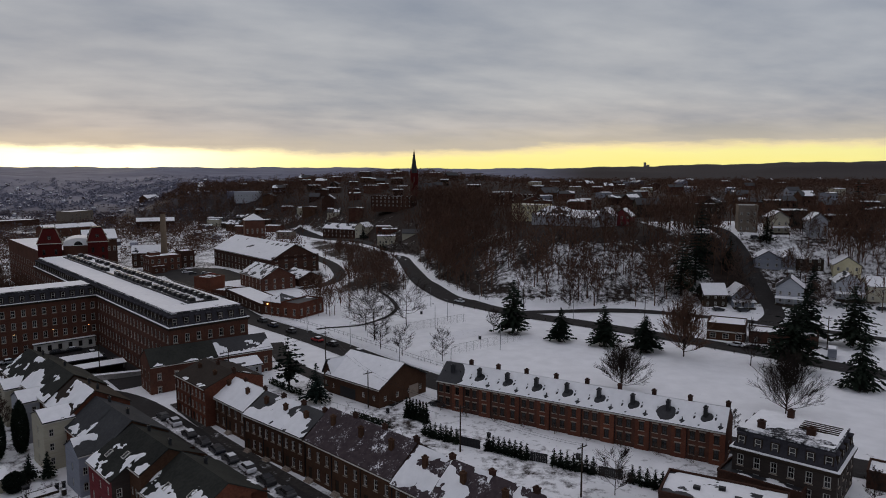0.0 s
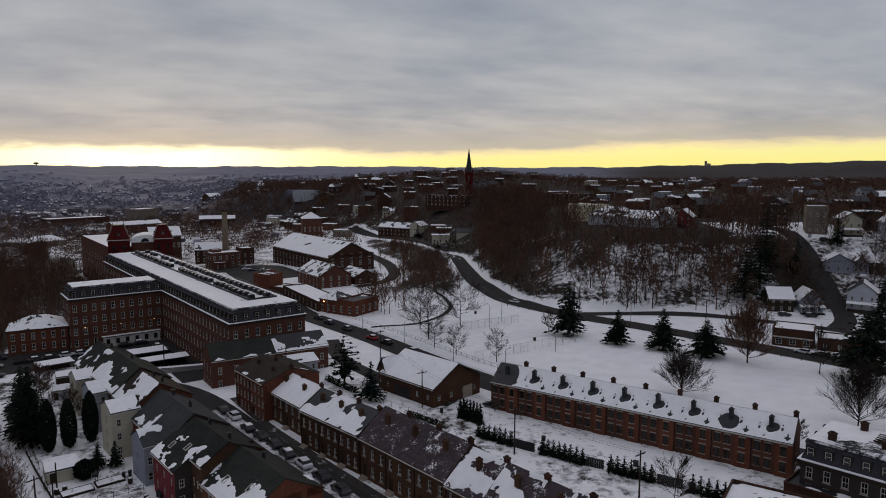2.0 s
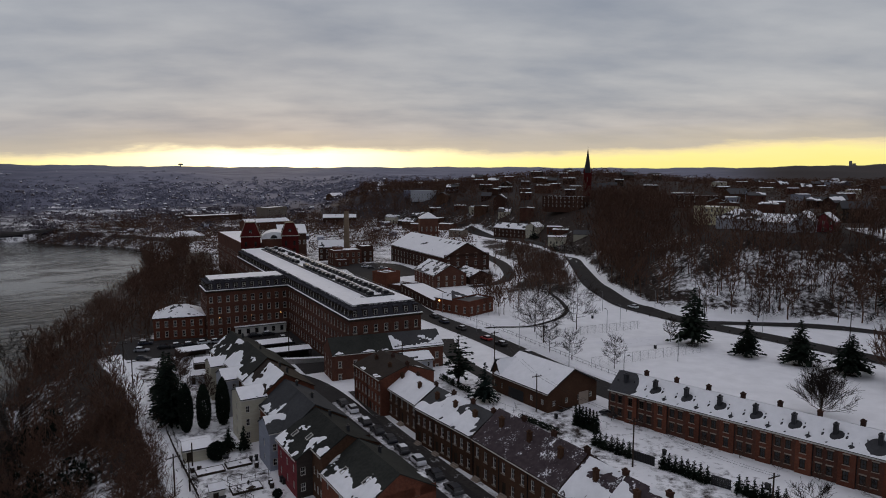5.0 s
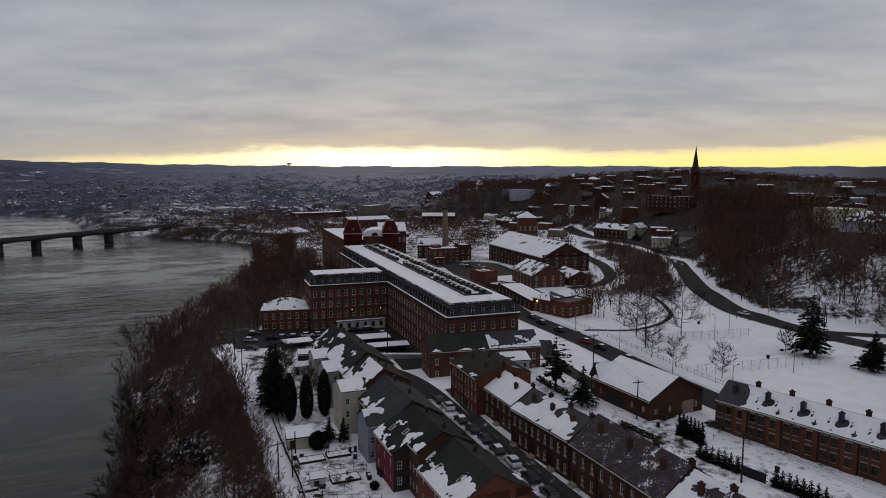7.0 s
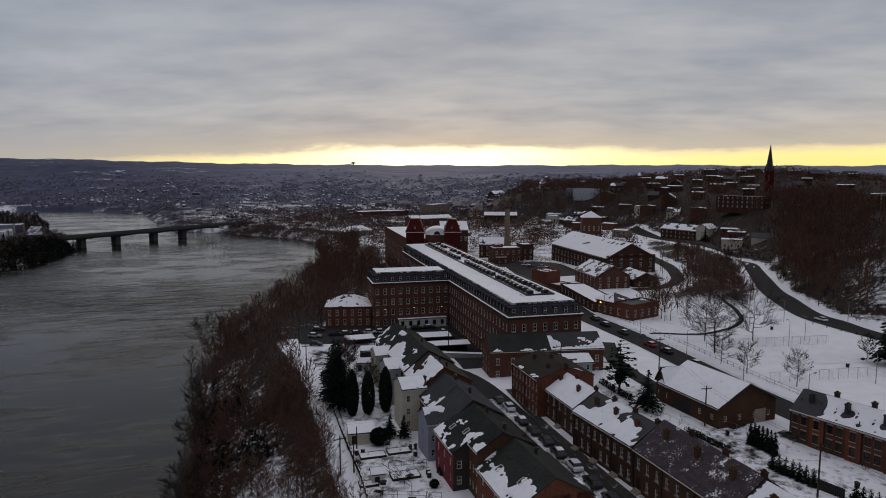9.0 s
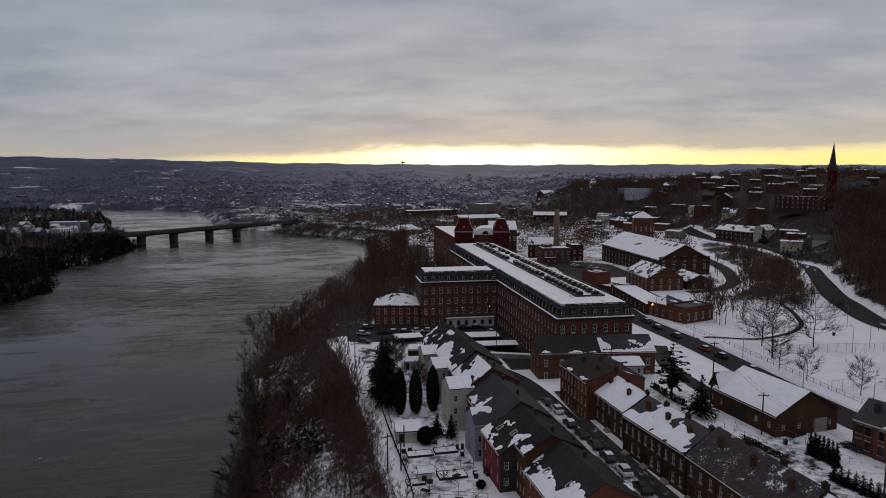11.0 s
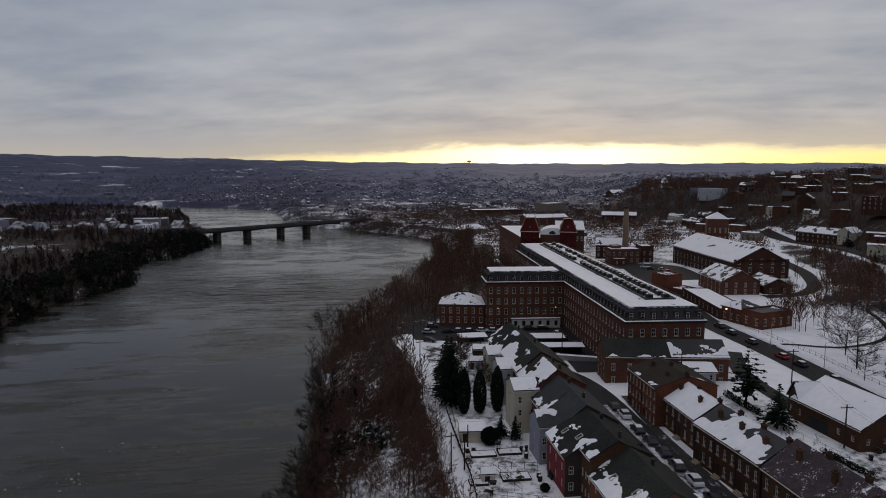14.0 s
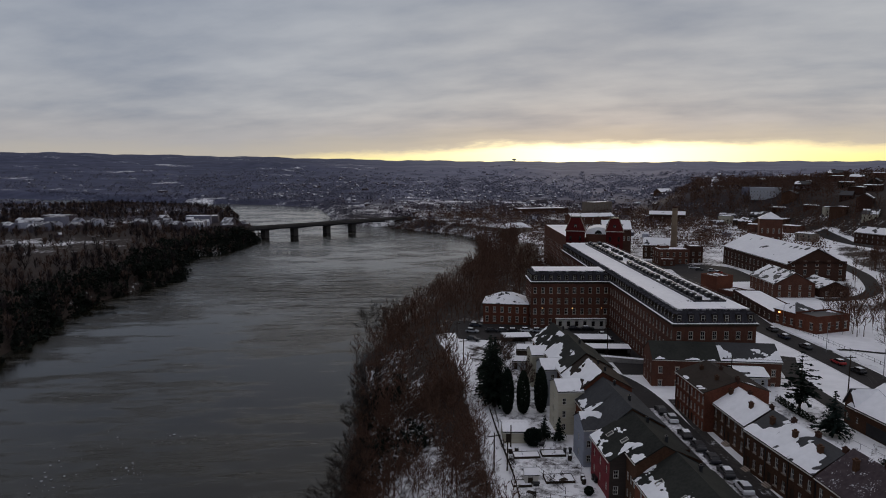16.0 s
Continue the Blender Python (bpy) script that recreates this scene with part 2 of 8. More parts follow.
PAINT = islands("car_paint", [(0.03, 0.032, 0.036), (0.55, 0.56, 0.58), (0.10, 0.11, 0.12), (0.02, 0.025, 0.045), (0.28, 0.29, 0.31), (0.24, 0.02, 0.02)], 0.3, True)
PAINT_WHITE = surface("white_car_paint", (0.60, 0.61, 0.63), (0.68, 0.69, 0.71), 0.3, 0.5, 0.2, 0.0)
PAINT_RED = surface("red_car_paint", (0.30, 0.02, 0.02), (0.36, 0.03, 0.03), 0.3, 0.5, 0.2, 0.0)
PAINT_DARK = islands("dark_car_paint", [(0.012, 0.012, 0.014), (0.026, 0.027, 0.030), (0.010, 0.012, 0.020), (0.05, 0.05, 0.053)], 0.3, True)
GLASS = bpy.data.materials.new("window_glass")
GLASS.use_nodes = True
gb = GLASS.node_tree.nodes["Principled BSDF"]
gb.inputs["Base Color"].default_value = (0.012, 0.012, 0.013, 1)
gb.inputs["Roughness"].default_value = 0.12
LAMP = bpy.data.materials.new("sodium_lamp_glow")
LAMP.use_nodes = True
lb = LAMP.node_tree.nodes["Principled BSDF"]
lb.inputs["Base Color"].default_value = (1, 0.6, 0.25, 1)
lb.inputs["Emission Color"].default_value = (1.0, 0.55, 0.18, 1)
lb.inputs["Emission Strength"].default_value = 3.0

# ---------------------------------------------------------------- the lie of the land
def sstep(a, b, v):
    t = np.clip((v - a) / (b - a), 0.0, 1.0)
    return t * t * (3 - 2 * t)
def side(line, x, y):
    """Signed distance to a polyline: positive on its right."""
    best = np.full(np.shape(x), 1e9)
    sign = np.ones(np.shape(x))
    for (ax, ay), (bx, by) in zip(line, line[1:]):
        dx, dy = bx - ax, by - ay
        t = np.clip(((x - ax) * dx + (y - ay) * dy) / (dx * dx + dy * dy), 0, 1)
        d = np.hypot(x - ax - t * dx, y - ay - t * dy)
        s = np.where((x - ax) * dy - (y - ay) * dx > 0, 1.0, -1.0)
        sign = np.where(d < best - 1e-6, s, sign)
        best = np.minimum(best, d)
    return best * sign
HILL_FOOT = [(900, 120), (330, 195), (130, 243), (60, 250), (12, 262), (-6, 300), (-20, 370), (-42, 440), (-90, 520), (-200, 640), (-420, 800)]
BANK_TOP = [(60, -500), (10, -100), (-38, 60), (-66, 88.6), (-80.5, 103.7), (-96, 119.5), (-112.5, 135.6), (-128, 148.5), (-154, 171), (-176, 207), (-208, 270), (-258, 365), (-318, 450), (-380, 512), (-440, 529), (-518, 531), (-565, 530), (-620, 535), (-750, 628), (-875, 706), (-1000, 690), (-1300, 570), (-2200, 300)]
FAR_SHORE = [(-120, -500), (-190, -100), (-254, 66), (-333, 127), (-355, 158), (-370, 191), (-397, 209), (-437, 229), (-459, 252), (-461, 274), (-508, 331), (-565, 374), (-640, 400), (-701, 430), (-757, 470), (-860, 522), (-960, 522), (-1250, 430), (-2200, 190)]
WATER = -14.0
def height(x, y):
    x, y = np.asarray(x, float), np.asarray(y, float)
    r = np.hypot(x, y)
    az = np.degrees(np.arctan2(-x, y))
    back_yard = (x + 43) * -0.70 + (y - 101) * -0.71
    z = -3.0 * np.maximum(sstep(150, 200, r) * sstep(16, 27, az), 0.85 * sstep(-5, 5, back_yard) * sstep(-12, -30, x)) - 3.0 * sstep(260, 500, r) * sstep(10, 24, az)
    s = side(HILL_FOOT, x, y)
    z = z + (26.0 * sstep(-4, 62, s) + 0.014 * np.clip(s - 60, 0, 700)) * np.maximum(sstep(26, 20.5, az), sstep(-60, -80, az))
    z = z + 18 * np.exp(-(((x + 60) / 170) ** 2 + ((y - 850) / 160) ** 2))
    z = z + 7.0 * sstep(280, 480, r) * sstep(12, 6, az) * sstep(4, -6, s)
    b = side(BANK_TOP, x, y)            # left of the bank top is negative
    inside = sstep(0, -36, b)
    z = z * (1 - inside) + (WATER - 3.0) * inside
    # the far shore of the river
    far = side(FAR_SHORE, x, y)
    z = np.where(b < -20, np.maximum(z, WATER - 3 + 9.0 * sstep(-2, -14, far) + 3.0 * sstep(-14, -120, far)), z)
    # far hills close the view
    lift = np.interp(az, [-60, -30, -19, -10, 0, 10, 26, 36, 46, 57, 72, 100], [0.75, 0.72, 0.50, 0.30, 0.26, 0.36, 0.33, 0.38, 0.48, 0.72, 0.95, 0.9])
    lift = lift + 0.030 * np.sin(az * 0.9 + 1) + 0.022 * np.sin(az * 2.3) + 0.014 * np.sin(az * 5.1)
    crest = 52 + 4700 * np.tan(np.radians(lift))
    t = sstep(1300, 4600, r)
    back = sstep(900, 2000, r)
    ridge = 9 * np.exp(-((r - 3000 - 300 * np.sin(az * 0.11)) / 260) ** 2) * (1 + np.sin(az * 0.37))
    return z * (1 - back) + back * (np.minimum(z, 12) * (1 - t) + crest * t + ridge)


def ground_z(x, y):
    return float(height(x, y))


def sheet(name, verts, faces, material, smooth=False):
    me = bpy.data.meshes.new(name)
    me.from_pydata(verts, [], faces)
    for m in material if isinstance(material, (list, tuple)) else [material]:
        me.materials.append(m)
    if smooth:
        me.polygons.foreach_set("use_smooth", [True] * len(me.polygons))
    me.update()
    return me


def ground_material():
    m = bpy.data.materials.new("snowy_ground")
    m.use_nodes = True
    t = m.node_tree
    b = t.nodes["Principled BSDF"]
    where = t.nodes.new("ShaderNodeNewGeometry").outputs["Position"]
    soil = ramp(t, noise_of(t, where, 0.35, 5.0, 0.6), [(0.3, (0.022, 0.016, 0.013)), (0.7, (0.052, 0.039, 0.032))])
    # blue distance haze, put into the colour of the far soil
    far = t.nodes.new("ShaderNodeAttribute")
    far.attribute_name = "far_haze"
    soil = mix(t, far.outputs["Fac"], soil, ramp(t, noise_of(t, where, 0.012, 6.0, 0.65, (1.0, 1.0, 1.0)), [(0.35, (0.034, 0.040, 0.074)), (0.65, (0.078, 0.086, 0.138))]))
    # paler haze over the farther plain, mixed into the same colour
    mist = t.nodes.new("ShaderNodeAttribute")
    mist.attribute_name = "pale_haze"
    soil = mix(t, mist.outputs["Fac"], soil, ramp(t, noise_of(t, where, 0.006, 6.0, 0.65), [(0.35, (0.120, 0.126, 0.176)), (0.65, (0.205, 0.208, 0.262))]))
    white = ramp(t, noise_of(t, where, 0.22, 5.0, 0.55), [(0.3, (0.78, 0.785, 0.79)), (0.7, (0.89, 0.893, 0.90))])
    wood = t.nodes.new("ShaderNodeAttribute")
    wood.attribute_name = "bare"
    n = math_node(t, "ADD", math_node(t, "MULTIPLY", noise_of(t, where, 0.5, 6.0, 0.7), 0.55), math_node(t, "MULTIPLY", noise_of(t, where, 0.05, 4.0, 0.6), 0.45))
    edge = math_node(t, "SUBTRACT", math_node(t, "ADD", wood.outputs["Fac"], n), 0.72)
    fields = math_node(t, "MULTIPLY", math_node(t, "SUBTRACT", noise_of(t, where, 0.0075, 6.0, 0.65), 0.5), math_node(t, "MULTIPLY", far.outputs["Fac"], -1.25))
    edge = math_node(t, "ADD", edge, fields)
    k = math_node(t, "MULTIPLY", edge, 9.0, True)
    tuft = math_node(t, "MULTIPLY", math_node(t, "SUBTRACT", noise_of(t, where, 1.3, 7.0, 0.75, (1.0, 0.6, 1.0)), 0.635), 6.0, True)
    k = math_node(t, "MAXIMUM", k, math_node(t, "MULTIPLY", tuft, 0.5))
    t.links.new(mix(t, k, white, soil), b.inputs["Base Color"])
    b.inputs["Roughness"].default_value = 0.8
    b.inputs["Specular IOR Level"].default_value = 0.08
    bn = node(t, "ShaderNodeBump", Strength=0.35, Distance=0.15)
    t.links.new(noise_of(t, where, 0.9, 6.0, 0.65), bn.inputs["Height"])
    t.links.new(bn.outputs[0], b.inputs["Normal"])
    return m


VERGES = ([(66.6, 211.8), (29.9, 240), (3.6, 268.5), (-10.4, 312.3), (-25.2, 395), (-54, 443.2), (-103.5, 535), (-127, 573)], [(-103, 470), (-79.3, 407.9), (-60, 364), (-50, 328), (-53, 305), (-64, 296)])


def bare_at(x, y):
    """How much of the ground is bare leaf litter rather than snow, 0 to 1."""
    r = np.hypot(x, y)
    s, b = side(HILL_FOOT, x, y), side(BANK_TOP, x, y)
    az = np.degrees(np.arctan2(-x, y))
    v = 0.30 * sstep(1, 9, s) + 0.20 * sstep(25, 60, s) * sstep(125, 105, x) + 0.09 * sstep(76, 110, s)
    v = v - 0.035 * sstep(6, 14, s) * sstep(10, 20, x) * sstep(58, 40, s)
    v = v + 0.09 * sstep(4, 12, s) * sstep(40, 10, x) * sstep(60, 30, s)
    v = np.maximum(v, (0.22 + 0.13 * sstep(-12, -4, b) + 0.11 * sstep(125, 165, r) - 0.03 * sstep(400, 460, r)) * np.maximum(sstep(0, -3, b), sstep(24.6, 26.2, (x + 43) * -0.70 + (y - 101) * -0.71) * sstep(200, 180, r) * sstep(60, 62, r)))
    v = np.maximum(v, 0.40 * sstep(17, 12, b) * sstep(205, 225, r) * sstep(560, 500, r))
    ms, mw = (x + 68.5) * -0.65 + (y - 165.8) * 0.76, (x + 68.5) * 0.76 + (y - 165.8) * 0.65
    v = np.maximum(v, 0.40 * sstep(-3, -5, mw) * sstep(100, 108, ms) * sstep(250, 240, ms) * sstep(0, 2, b))
    v = np.maximum(v, 0.40 * sstep(-29, -31, mw) * sstep(74, 80, ms) * sstep(200, 180, ms) * sstep(0, 2, b))
    v = np.maximum(v, 0.36 * sstep(270, 300, r) * sstep(2, 4, az) * sstep(13, 10, az))
    v = np.maximum(v, 0.27 * sstep(300, 420, r) * sstep(2, 10, az) * (1 - 0.75 * sstep(7, 9, az) * sstep(20, 15, az) * sstep(390, 420, r) * sstep(620, 540, r)))
    v = v + 0.19 * np.maximum(sstep(300, 325, y), sstep(126, 118, x)) * sstep(104, 116, x) * sstep(0, 15, s) * sstep(420, 380, r)
    back = (x + 43) * -0.70 + (y - 101) * -0.71
    v = np.maximum(v, 0.232 * sstep(6, 9, back) * sstep(0, 3, b) * sstep(210, 190, r))
    v = np.maximum(v, 0.20 * sstep(150, 140, r) * sstep(-28, -20, x))
    run = (x + 43) * -0.71 + (y - 101) * 0.70
    v = np.maximum(v, 0.27 * sstep(50, 60, run) * sstep(112, 102, run) * sstep(4, 8, back) * sstep(22, 20, back))
    v = np.maximum(v, 0.215 * sstep(-32, -36, back) * sstep(-58, -52, back) * sstep(-35, -20, run) * sstep(62, 52, run))
    v = np.maximum(v, (0.43 + 0.14 * np.sin(x * 0.021 + 0.7) * np.sin(y * 0.027)) * sstep(-2, -12, side(FAR_SHORE, x, y)) * sstep(-8, -30, b))
    v = np.maximum(v, 0.31 * sstep(520, 760, r) + 0.19 * sstep(900, 1600, r))
    v = v * (1 - 0.7 * sstep(96, 106, x) * sstep(165, 155, x) * sstep(292, 300, y) * sstep(352, 344, y))
    road = np.minimum(np.abs(side(VERGES[0], x, y)), np.abs(side(VERGES[1], x, y)))
    v = v * (0.15 + 0.85 * sstep(5.5, 8.5, road))
    for px, py, pr in ((22.7, 213.3, 4.5), (36.2, 202.3, 2.2), (48.2, 197.7, 3.0), (58.7, 190.2, 3.0), (91.5, 172.5, 3.5), (100.6, 157.0, 4.5), (68.1, 185.4, 2.0)):
        v = np.maximum(v, 0.42 * sstep(pr, pr * 0.4, np.hypot(x - px, y - py)))
    return v


angles = np.concatenate([np.arange(-180, -42, 6.0), np.arange(-42, 86, 0.5), np.arange(86, 180, 6.0)])
radii = np.concatenate([[0.0], 15 * 1.0165 ** np.arange(0, 354)])
ga, gr = np.meshgrid(np.radians(angles), radii)
gx, gy = -np.sin(ga) * gr, np.cos(ga) * gr
gz = height(gx, gy)
na, nr = len(angles), len(radii)
quads = [(i * na + j, (i + 1) * na + j, (i + 1) * na + (j + 1) % na, i * na + (j + 1) % na) for i in range(nr - 1) for j in range(na)]
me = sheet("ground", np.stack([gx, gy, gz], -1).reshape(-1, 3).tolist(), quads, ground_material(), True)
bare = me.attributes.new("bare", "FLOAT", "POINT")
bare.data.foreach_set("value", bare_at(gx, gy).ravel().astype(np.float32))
# how much blue haze the soil colour takes on, by distance and bearing
dist = me.attributes.new("far_haze", "FLOAT", "POINT")
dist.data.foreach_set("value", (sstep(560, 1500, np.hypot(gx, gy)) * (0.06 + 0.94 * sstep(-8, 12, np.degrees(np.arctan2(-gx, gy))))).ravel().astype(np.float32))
# where that painted haze turns paler
pale = me.attributes.new("pale_haze", "FLOAT", "POINT")
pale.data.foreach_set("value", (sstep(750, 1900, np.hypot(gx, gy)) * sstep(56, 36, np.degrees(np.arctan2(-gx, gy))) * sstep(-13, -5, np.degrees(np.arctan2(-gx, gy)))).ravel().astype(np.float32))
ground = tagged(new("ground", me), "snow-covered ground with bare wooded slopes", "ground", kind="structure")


def water_material():
    m = bpy.data.materials.new("river_water")
    m.use_nodes = True
    t = m.node_tree
    b = t.nodes["Principled BSDF"]
    where = t.nodes.new("ShaderNodeNewGeometry").outputs["Position"]
    off = t.nodes.new("ShaderNodeMapping")
    off.vector_type = "TEXTURE"
    off.inputs["Location"].default_value = (-285, 228, WATER)
    off.inputs["Rotation"].default_value = (0, 0, radians(10))
    off.inputs["Scale"].default_value = (190, 85, 100)
    t.links.new(where, off.inputs["Vector"])
    far_out = t.nodes.new("ShaderNodeVectorMath")
    far_out.operation = "LENGTH"
    t.links.new(off.outputs[0], far_out.inputs[0])
    rough_water = ramp(t, far_out.outputs["Value"], [(0.25, (1, 1, 1)), (0.95, (0, 0, 0))])
    along = t.nodes.new("ShaderNodeMapping")
    along.inputs["Rotation"].default_value = (0, 0, radians(-48))
    t.links.new(where, along.inputs["Vector"])
    where = along.outputs[0]
    broad = noise_of(t, where, 0.016, 4.0, 0.6, (1.0, 1.6, 1.0))
    streak = noise_of(t, where, 0.060, 6.0, 0.66, (0.7, 2.6, 1.0))
    both_streaks = math_node(t, "ADD", math_node(t, "MULTIPLY", broad, 0.5), math_node(t, "MULTIPLY", streak, 0.5))
    t.links.new(ramp(t, both_streaks, [(0.42, (0.004, 0.0035, 0.002)), (0.58, (0.021, 0.019, 0.012))]), b.inputs["Base Color"])
    chop = noise_of(t, where, 0.13, 7.0, 0.72, (0.42, 2.3, 1.0))
    crest = math_node(t, "MULTIPLY", math_node(t, "SUBTRACT", chop, 0.47), 7.0, True)
    crest = math_node(t, "MULTIPLY", crest, math_node(t, "ADD", math_node(t, "MULTIPLY", rough_water, 0.48), math_node(t, "MULTIPLY", math_node(t, "SUBTRACT", both_streaks, 0.46), 1.6, True)))
    t.links.new(math_node(t, "ADD", crest, 0.13), b.inputs["Roughness"])
    b.inputs["IOR"].default_value = 1.27
    ripple = noise_of(t, where, 0.16, 6.0, 0.68, (0.55, 1.9, 1.0))
    bn = node(t, "ShaderNodeBump", Distance=1.1)
    t.links.new(ripple, bn.inputs["Height"])
    calm = math_node(t, "MULTIPLY", ramp(t, both_streaks, [(0.47, (0.03, 0.03, 0.03)), (0.56, (1, 1, 1))]), 0.75)
    torn = math_node(t, "MULTIPLY", ramp(t, both_streaks, [(0.40, (0.1, 0.1, 0.1)), (0.54, (1, 1, 1))]), rough_water)
    t.links.new(math_node(t, "MAXIMUM", calm, torn), bn.inputs["Strength"])
    t.links.new(bn.outputs[0], b.inputs["Normal"])
    return m


me = sheet("water", [(-2400, -600, WATER), (200, -600, WATER), (-60, 60, WATER), (-140, 200, WATER), (-300, 470, WATER), (-480, 620, WATER), (-2000, 1500, WATER), (-2400, 1400, WATER)], [tuple(range(8))], water_material())
tagged(new("water", me), "wide grey river with rippled current", "river", kind="structure")


def strip(name, line, width, material, label, category, lift=0.08, step=4.0):
    """A road or path that follows the ground along a line of plan points."""
    pts = []
    for (ax, ay), (bx, by) in zip(line, line[1:]):
        n = max(1, int(math.hypot(bx - ax, by - ay) / step))
        pts += [(ax + (bx - ax) * k / n, ay + (by - ay) * k / n) for k in range(n)]
    pts.append(line[-1])
    p = np.array(pts, float)
    for _ in range(6):
        p[1:-1] = 0.25 * p[:-2] + 0.5 * p[1:-1] + 0.25 * p[2:]
    d = np.gradient(p, axis=0)
    d /= np.linalg.norm(d, axis=1)[:, None]
    nrm = np.stack([-d[:, 1], d[:, 0]], -1)
    verts, faces, cols = [], [], 5
    for k in range(len(p)):
        w = width[0] + (width[1] - width[0]) * k / (len(p) - 1) if isinstance(width, tuple) else width
        for c in range(cols):
            q = p[k] + nrm[k] * w * (0.5 - c / (cols - 1))
            verts.append((q[0], q[1], ground_z(q[0], q[1]) + lift))
        if k:
            faces += [((k - 1) * cols + c, (k - 1) * cols + c + 1, k * cols + c + 1, k * cols + c) for c in range(cols - 1)]
    return tagged(new(name, sheet(name, verts, faces, material, True)), label, category, kind="structure")


# ---------------------------------------------------------------- builders
def mesh_of(name, bm, material):
    me = bpy.data.meshes.new(name)
    bm.to_mesh(me)
    bm.free()
    for m in material if isinstance(material, (list, tuple)) else [material]:
        me.materials.append(m)
    return me


def part(name, data, material, parent, label="", at=None):
    """One mesh object under a thing or a part; data is a bmesh or a finished mesh."""
    ob = new(name, mesh_of(name, data, material) if isinstance(data, bmesh.types.BMesh) else data)
    ob.parent = parent
    if at is not None:
        ob.matrix_local = at
    return tagged(ob, label) if label else ob


def thing(name, label, category, at, group=""):
    ob = new(name)
    ob.empty_display_size = 0.5
    ob.matrix_world = at
    return tagged(ob, label, category, group)


def face(bm, pts, index=0):
    f = bm.faces.new([bm.verts.new(p) for p in pts])
    f.material_index = index
    return f


def block(bm, x0, y0, z0, x1, y1, z1, index=0):
    v = [bm.verts.new((x, y, z)) for z in (z0, z1) for x, y in ((x0, y0), (x1, y0), (x1, y1), (x0, y1))]
    for q in ((0, 3, 2, 1), (4, 5, 6, 7), (0, 1, 5, 4), (1, 2, 6, 5), (2, 3, 7, 6), (3, 0, 4, 7)):
        bm.faces.new([v[i] for i in q]).material_index = index


def tube(bm, p, q, r0, r1, sides=6, cap=True):
    p, q = Vector(p), Vector(q)
    d = (q - p).normalized()
    a = d.orthogonal().normalized()
    b = d.cross(a)
    ring = [[bm.verts.new(c + (a * math.cos(k * math.tau / sides) + b * math.sin(k * math.tau / sides)) * r) for k in range(sides)] for c, r in ((p, r0), (q, r1))]
    for k in range(sides):
        bm.faces.new((ring[0][k], ring[0][(k + 1) % sides], ring[1][(k + 1) % sides], ring[1][k]))
    if cap:
        bm.faces.new(ring[0][::-1])
        bm.faces.new(ring[1])


def slab(bm, pts, thick):
    """A thin plate below the given corners, which run counter-clockwise from above."""
    pts = [Vector(p) for p in pts]
    n = (pts[1] - pts[0]).cross(pts[2] - pts[0]).normalized()
    top = [bm.verts.new(p) for p in pts]
    low = [bm.verts.new(p - n * thick) for p in pts]
    bm.faces.new(top)
    bm.faces.new(low[::-1])
    k = len(pts)
    for i in range(k):
        bm.faces.new((top[i], low[i], low[(i + 1) % k], top[(i + 1) % k]))


def snow_on(pts, cover, seed, cell=0.45, thick=0.14, scale=0.22, melt=0.0, holes=()):
    """Snow lying in drifts on a slope given by four corners (eave, eave, ridge, ridge). melt thins it towards the ridge; holes are (u, v, radius) in metres."""
    a, b, c, d = (np.array(p, float) for p in pts)
    wide, high = max(np.linalg.norm(b - a), np.linalg.norm(c - d)), np.linalg.norm(d - a)
    nu, nv = max(2, int(wide / cell)), max(2, int(high / cell))
    n = np.cross(b - a, d - a) if np.linalg.norm(b - a) > 0.05 else np.cross(c - a, d - a)
    n = n / np.linalg.norm(n)
    bm = bmesh.new()
    grid, keep = [], []
    for i in range(nv + 1):
        for j in range(nu + 1):
            u, v = j / nu, i / nv
            p = (a * (1 - u) + b * u) * (1 - v) + (d * (1 - u) + c * u) * v
            f = 0.5 + 0.55 * noise.fractal(Vector((u * wide * scale + seed * 7.3, v * high * scale * 1.4, seed * 1.7)), 0.8, 2.1, 4) + 0.09 * noise.noise(Vector((u * wide * 1.5, v * high * 0.45 + seed, seed * 2.3)))
            h = cover - melt * v - f
            for hu, hv, hr in holes:
                e = math.hypot(u * wide - hu, v * high - hv) / hr
                h = min(h, (e - 1.0) * 0.5)
            h = min(1.0, h * 7.0)
            keep.append(h > 0)
            grid.append(bm.verts.new(p + n * (thick * h ** 0.7 if h > 0 else max(-0.14, h * 0.18))))
    w = nu + 1
    for i in range(nv):
        for j in range(nu):
            q = (i * w + j, i * w + j + 1, (i + 1) * w + j + 1, (i + 1) * w + j)
            if any(keep[k] for k in q):
                f = bm.faces.new([grid[k] for k in q])
                f.smooth = True
    seen, small = set(), []
    for start in bm.faces:
        if start in seen:
            continue
        patch, queue = [], [start]
        seen.add(start)
        while queue:
            f = queue.pop()
            patch.append(f)
            for e in f.edges:
                for other in e.link_faces:
                    if other not in seen:
                        seen.add(other)
                        queue.append(other)
        if len(patch) < 14:
            small += patch
    bmesh.ops.delete(bm, geom=small, context="FACES_ONLY")
    bmesh.ops.delete(bm, geom=[v for v in bm.verts if not v.link_faces], context="VERTS")
    return bm


